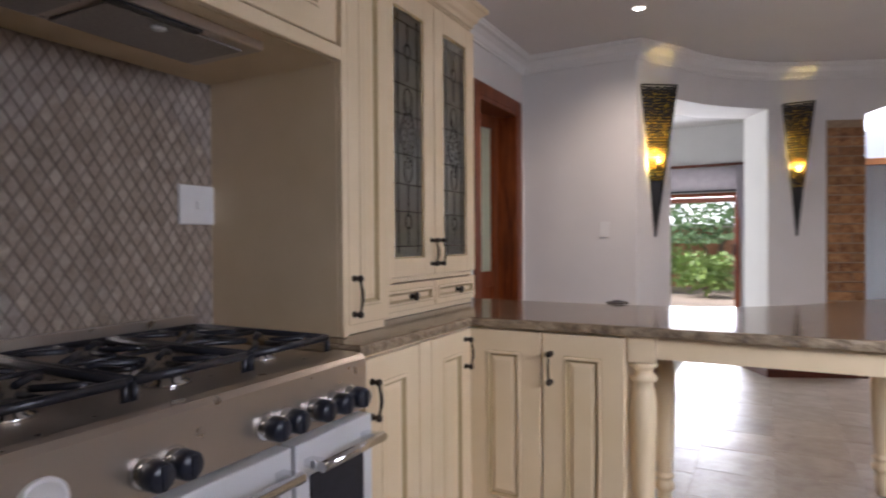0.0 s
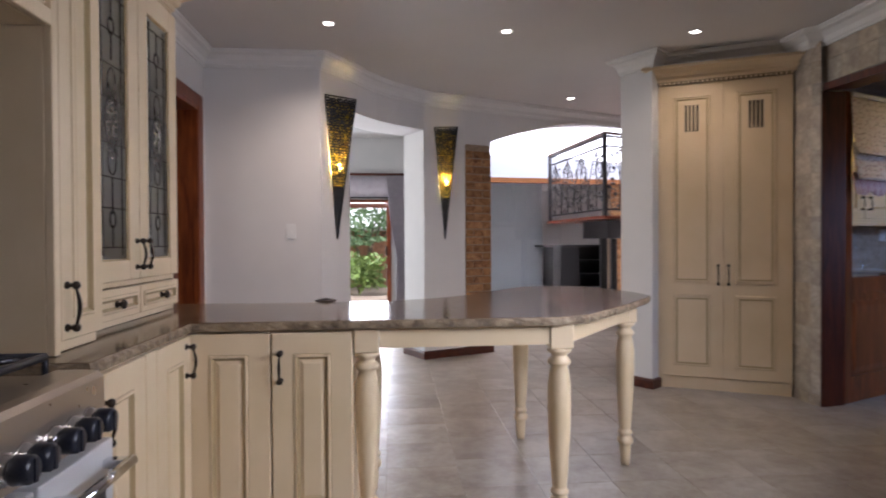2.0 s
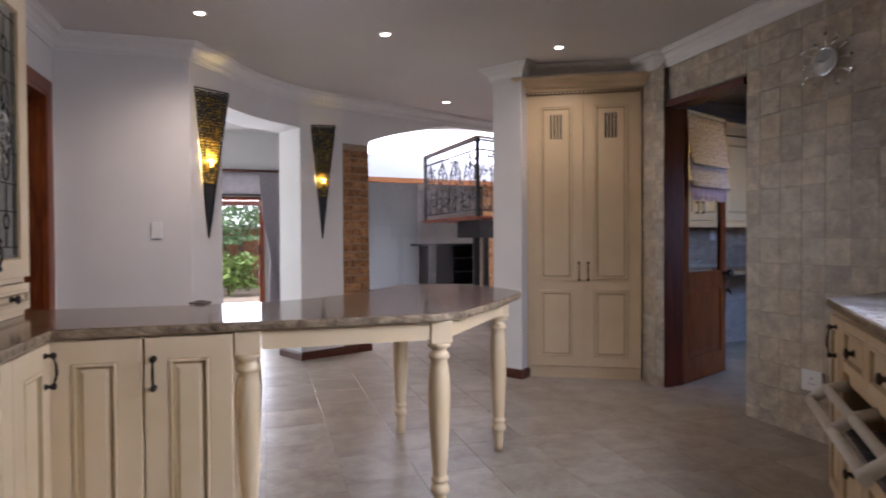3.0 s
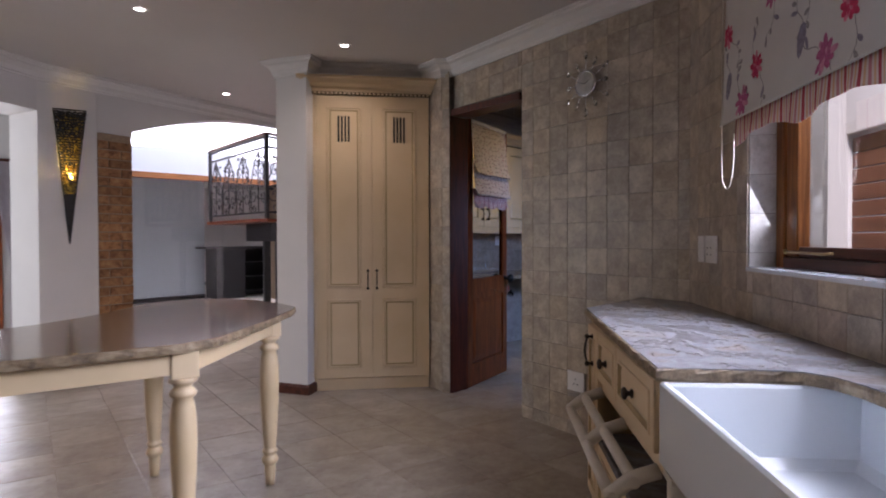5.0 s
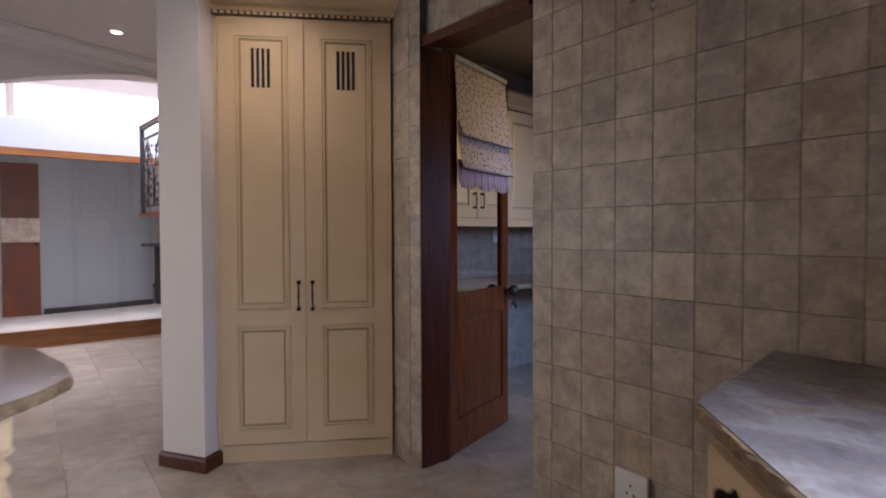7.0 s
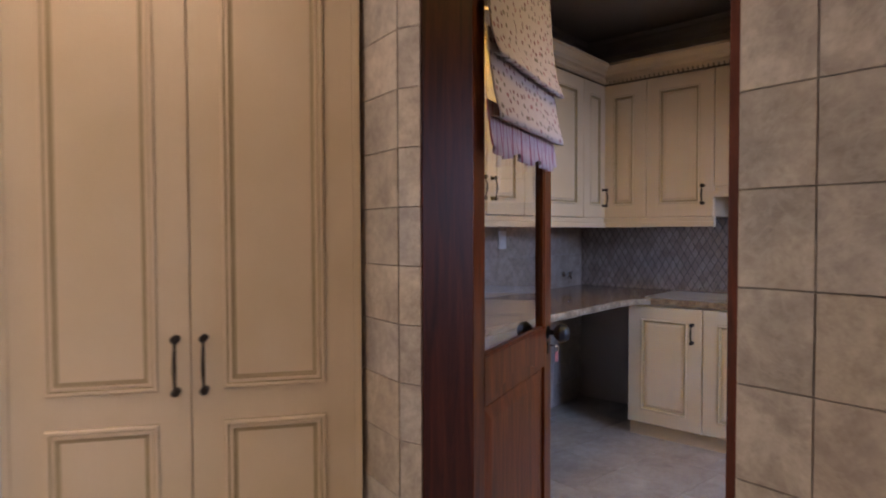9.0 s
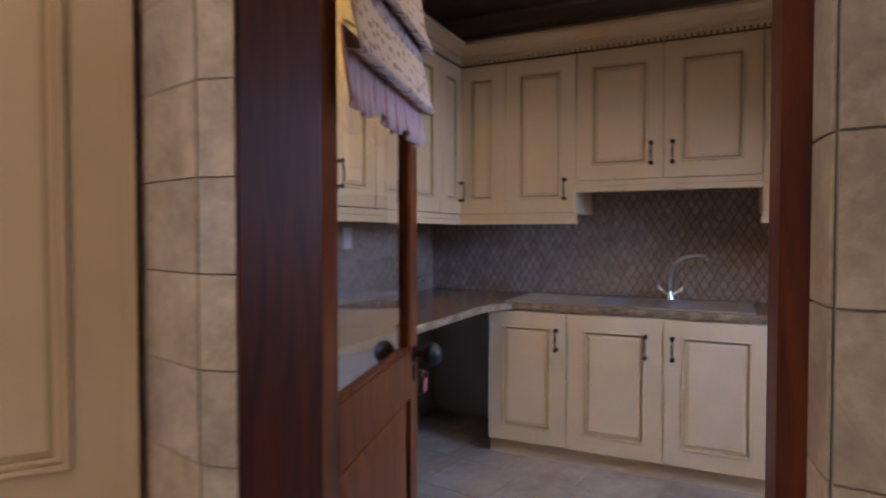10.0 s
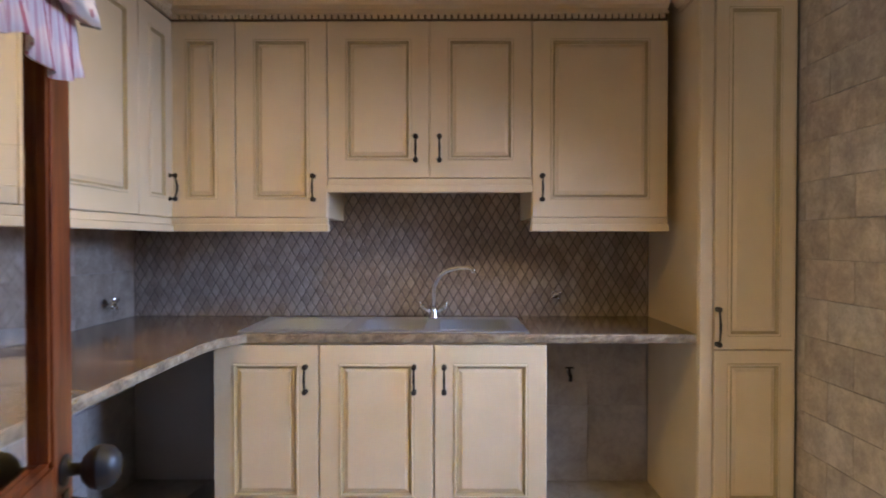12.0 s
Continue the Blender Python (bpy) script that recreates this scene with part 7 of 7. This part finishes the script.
def lozenges(parent, m, w, h, lw, lh, near, x_mid, z_mid, mat, t=0.005, gap=0.004):
    """Diamond mosaic: those nearest to (x_mid, z_mid) are parts, the rest one mesh; the border row is cut."""
    cells = []
    rows = int(h / (lh / 2)) + 2
    cols = int(w / lw) + 2
    for r in range(rows):
        for c in range(cols):
            cx, cz = c * lw + (lw / 2 if r % 2 else 0), r * lh / 2
            cells.append((cx, cz))
    cells.sort(key=lambda p: (p[0] - x_mid) ** 2 + (p[1] - z_mid) ** 2)
    a, b = lw / 2 - gap * 0.62, lh / 2 - gap * 0.75
    full = [(-a, 0), (0, -b), (a, 0), (0, b)]
    me = None
    rest = bmesh.new()
    rn = random.Random(9)
    made = 0
    def solid(bm, pts, dy):
        k = len(pts)
        sx, sz = sum(p[0] for p in pts) / k, sum(p[1] for p in pts) / k
        f0 = [bm.verts.new((x, 0, z)) for x, z in pts]
        f1 = [bm.verts.new((x, -t * 0.7 + dy, z)) for x, z in pts]
        f2 = [bm.verts.new((sx + (x - sx) * 0.88, -t + dy, sz + (z - sz) * 0.88)) for x, z in pts]
        for u, v in ((f0, f1), (f1, f2)):
            for i in range(k):
                j = (i + 1) % k
                bm.faces.new((u[i], u[j], v[j], v[i]))
        bm.faces.new(f2)
    for cx, cz in cells:
        if cx - lw / 2 > w or cz - lh / 2 > h:
            continue
        inside = cx - a >= 0 and cx + a <= w and cz - b >= 0 and cz + b <= h
        if inside and made < near:
            if me is None:
                bm = bmesh.new()
                solid(bm, full, 0.0)
                bmesh.ops.recalc_face_normals(bm, faces=bm.faces)
                me = bpy.data.meshes.new("mosaic_piece")
                bm.to_mesh(me)
                bm.free()
                me.materials.append(mat)
            o = new("mosaic_piece", me)
            o.parent = parent
            o.matrix_world = m @ pose(cx, rn.uniform(0, 0.0012), cz, rn.uniform(-1.5, 1.5), 0, rn.uniform(-2, 2))
            made += 1
        else:
            pts = [(min(w, max(0, cx + x)), min(h, max(0, cz + z))) for x, z in full]
            if max(p[0] for p in pts) - min(p[0] for p in pts) < 0.006 or max(p[1] for p in pts) - min(p[1] for p in pts) < 0.006:
                continue
            solid(rest, pts, rn.uniform(0, 0.0012))
    ob = part("mosaic", rest, M_MOSAIC_FAR if mat is M_MOSAIC else mat, parent, "small diamond-shaped tumbled marble mosaic")
    ob.matrix_world = m
    tagged(ob, kind="stuff")


def island_stone(name, cols, rough):
    mat, nt, bsdf = nodes_of(name, cols[1], rough)
    g = nt.nodes.new("ShaderNodeNewGeometry")
    a = tex(nt, "ShaderNodeTexNoise", 14, 8)
    b = tex(nt, "ShaderNodeTexNoise", 60, 6)
    r = ramp(nt, a.outputs[0], [(0.28, cols[0]), (0.5, cols[1]), (0.72, cols[2])])
    tone = ramp(nt, g.outputs["Random Per Island"], [(0.0, (0.72, 0.70, 0.68)), (1.0, (1, 1, 1))])
    c = mix(nt, "MULTIPLY", 1.0, r.outputs[0], tone.outputs[0])
    c = mix(nt, "MULTIPLY", 0.4, c, ramp(nt, b.outputs[0], [(0.35, (0.7, 0.7, 0.7)), (0.6, (1, 1, 1))]).outputs[0])
    nt.links.new(c, bsdf.inputs["Base Color"])
    bump(nt, bsdf, b.outputs[0], 0.2, 0.001)
    return mat


M_MOSAIC_FAR = island_stone("tumbled_marble_field", [(0.33, 0.27, 0.23), (0.43, 0.365, 0.32), (0.52, 0.46, 0.41)], 0.38)
bm = bmesh.new()
box(bm, -1.6195, -1.6165, -0.30, 1.2, 0.90, 1.80)
structure("wall_splashback_bed", bm, M_DARKGROUT, "dark grout bed of the mosaic splashback", "wall")
lozenges(wall_west, pose(-1.6165, -0.15, 0.90, 0, 0, 90), 1.30, 0.86, 0.044, 0.068, 300, 0.95, 0.35, M_MOSAIC, gap=0.0045)
bm = boxes((0.0, 2.70, 0.0, 0.0045, 0.871, 1.60))
structure("wall_scullery_bed", bm, M_DARKGROUT, "dark grout bed of the scullery splashback", "wall", S(6.4585, 4.125, 0, SB) @ pose(0, -0.005, 0))
lozenges(wall_back, S(6.4530, 4.12, 0.872, SB), 2.69, 0.68, 0.050, 0.086, 300, 1.55, 0.3, M_MOSAIC, gap=0.006)
# tiles under the side worktop, and side splashback of stone slabs
tiles(wall_scr, S(4.15, 4.1285, 0, SL), 2.30, 0.0, 0.825, 0.50, 0.33, -0.12, -0.17, mat=M_DADO, t=0.004)
tiles(wall_scr, S(4.15, 4.1285, 0, SL), 2.30, 0.871, 1.34, 0.30, 0.24, 0, 0.871, mat=M_MOSAIC, t=0.005)

# floor tiles in running bond
FT = 0.372
def floor_tile(w, h, key=[{}]):
    k = (round(w, 3), round(h, 3))
    if k not in key[0]:
        bm = bmesh.new()
        box(bm, 0, w, 0, h, -0.004, 0.0)
        bmesh.ops.bevel(bm, geom=[e for e in bm.edges if all(v.co.z > -1e-5 for v in e.verts)], offset=0.0012, segments=1, affect="EDGES")
        me = bpy.data.meshes.new("floor_tile")
        bm.to_mesh(me)
        bm.free()
        me.materials.append(M_FLOOR)
        key[0][k] = me
    return key[0][k]


rn = random.Random(21)
cx = -2
for c in range(-8, 14):
    x0 = 0.925 + c * FT
    off = rn.choice([0.0, 0.5, 0.25, 0.5]) * FT
    for r in range(-9, 20):
        y0 = 2.53 + r * FT * 1.0 + off
        if y0 > 8.70 or y0 < -1.6 or x0 < -1.7 or x0 > 6.0 or (y0 > 5.6 and x0 < -0.6):
            continue
        if y0 < 1.3 and x0 > 3.0 + (y0 - 1.385) * 0.833 or x0 > 2.6 and y0 + FT < 0.17 * x0 + 0.75:
            continue
        if x0 < -0.9 and y0 > 4.3:
            continue
        h = min(FT, 8.74 - y0)
        o = new("floor_tile", floor_tile(FT - 0.002, h - 0.002))
        o.parent = floor
        o.location = (x0, y0, rn.uniform(-0.0004, 0.0004))
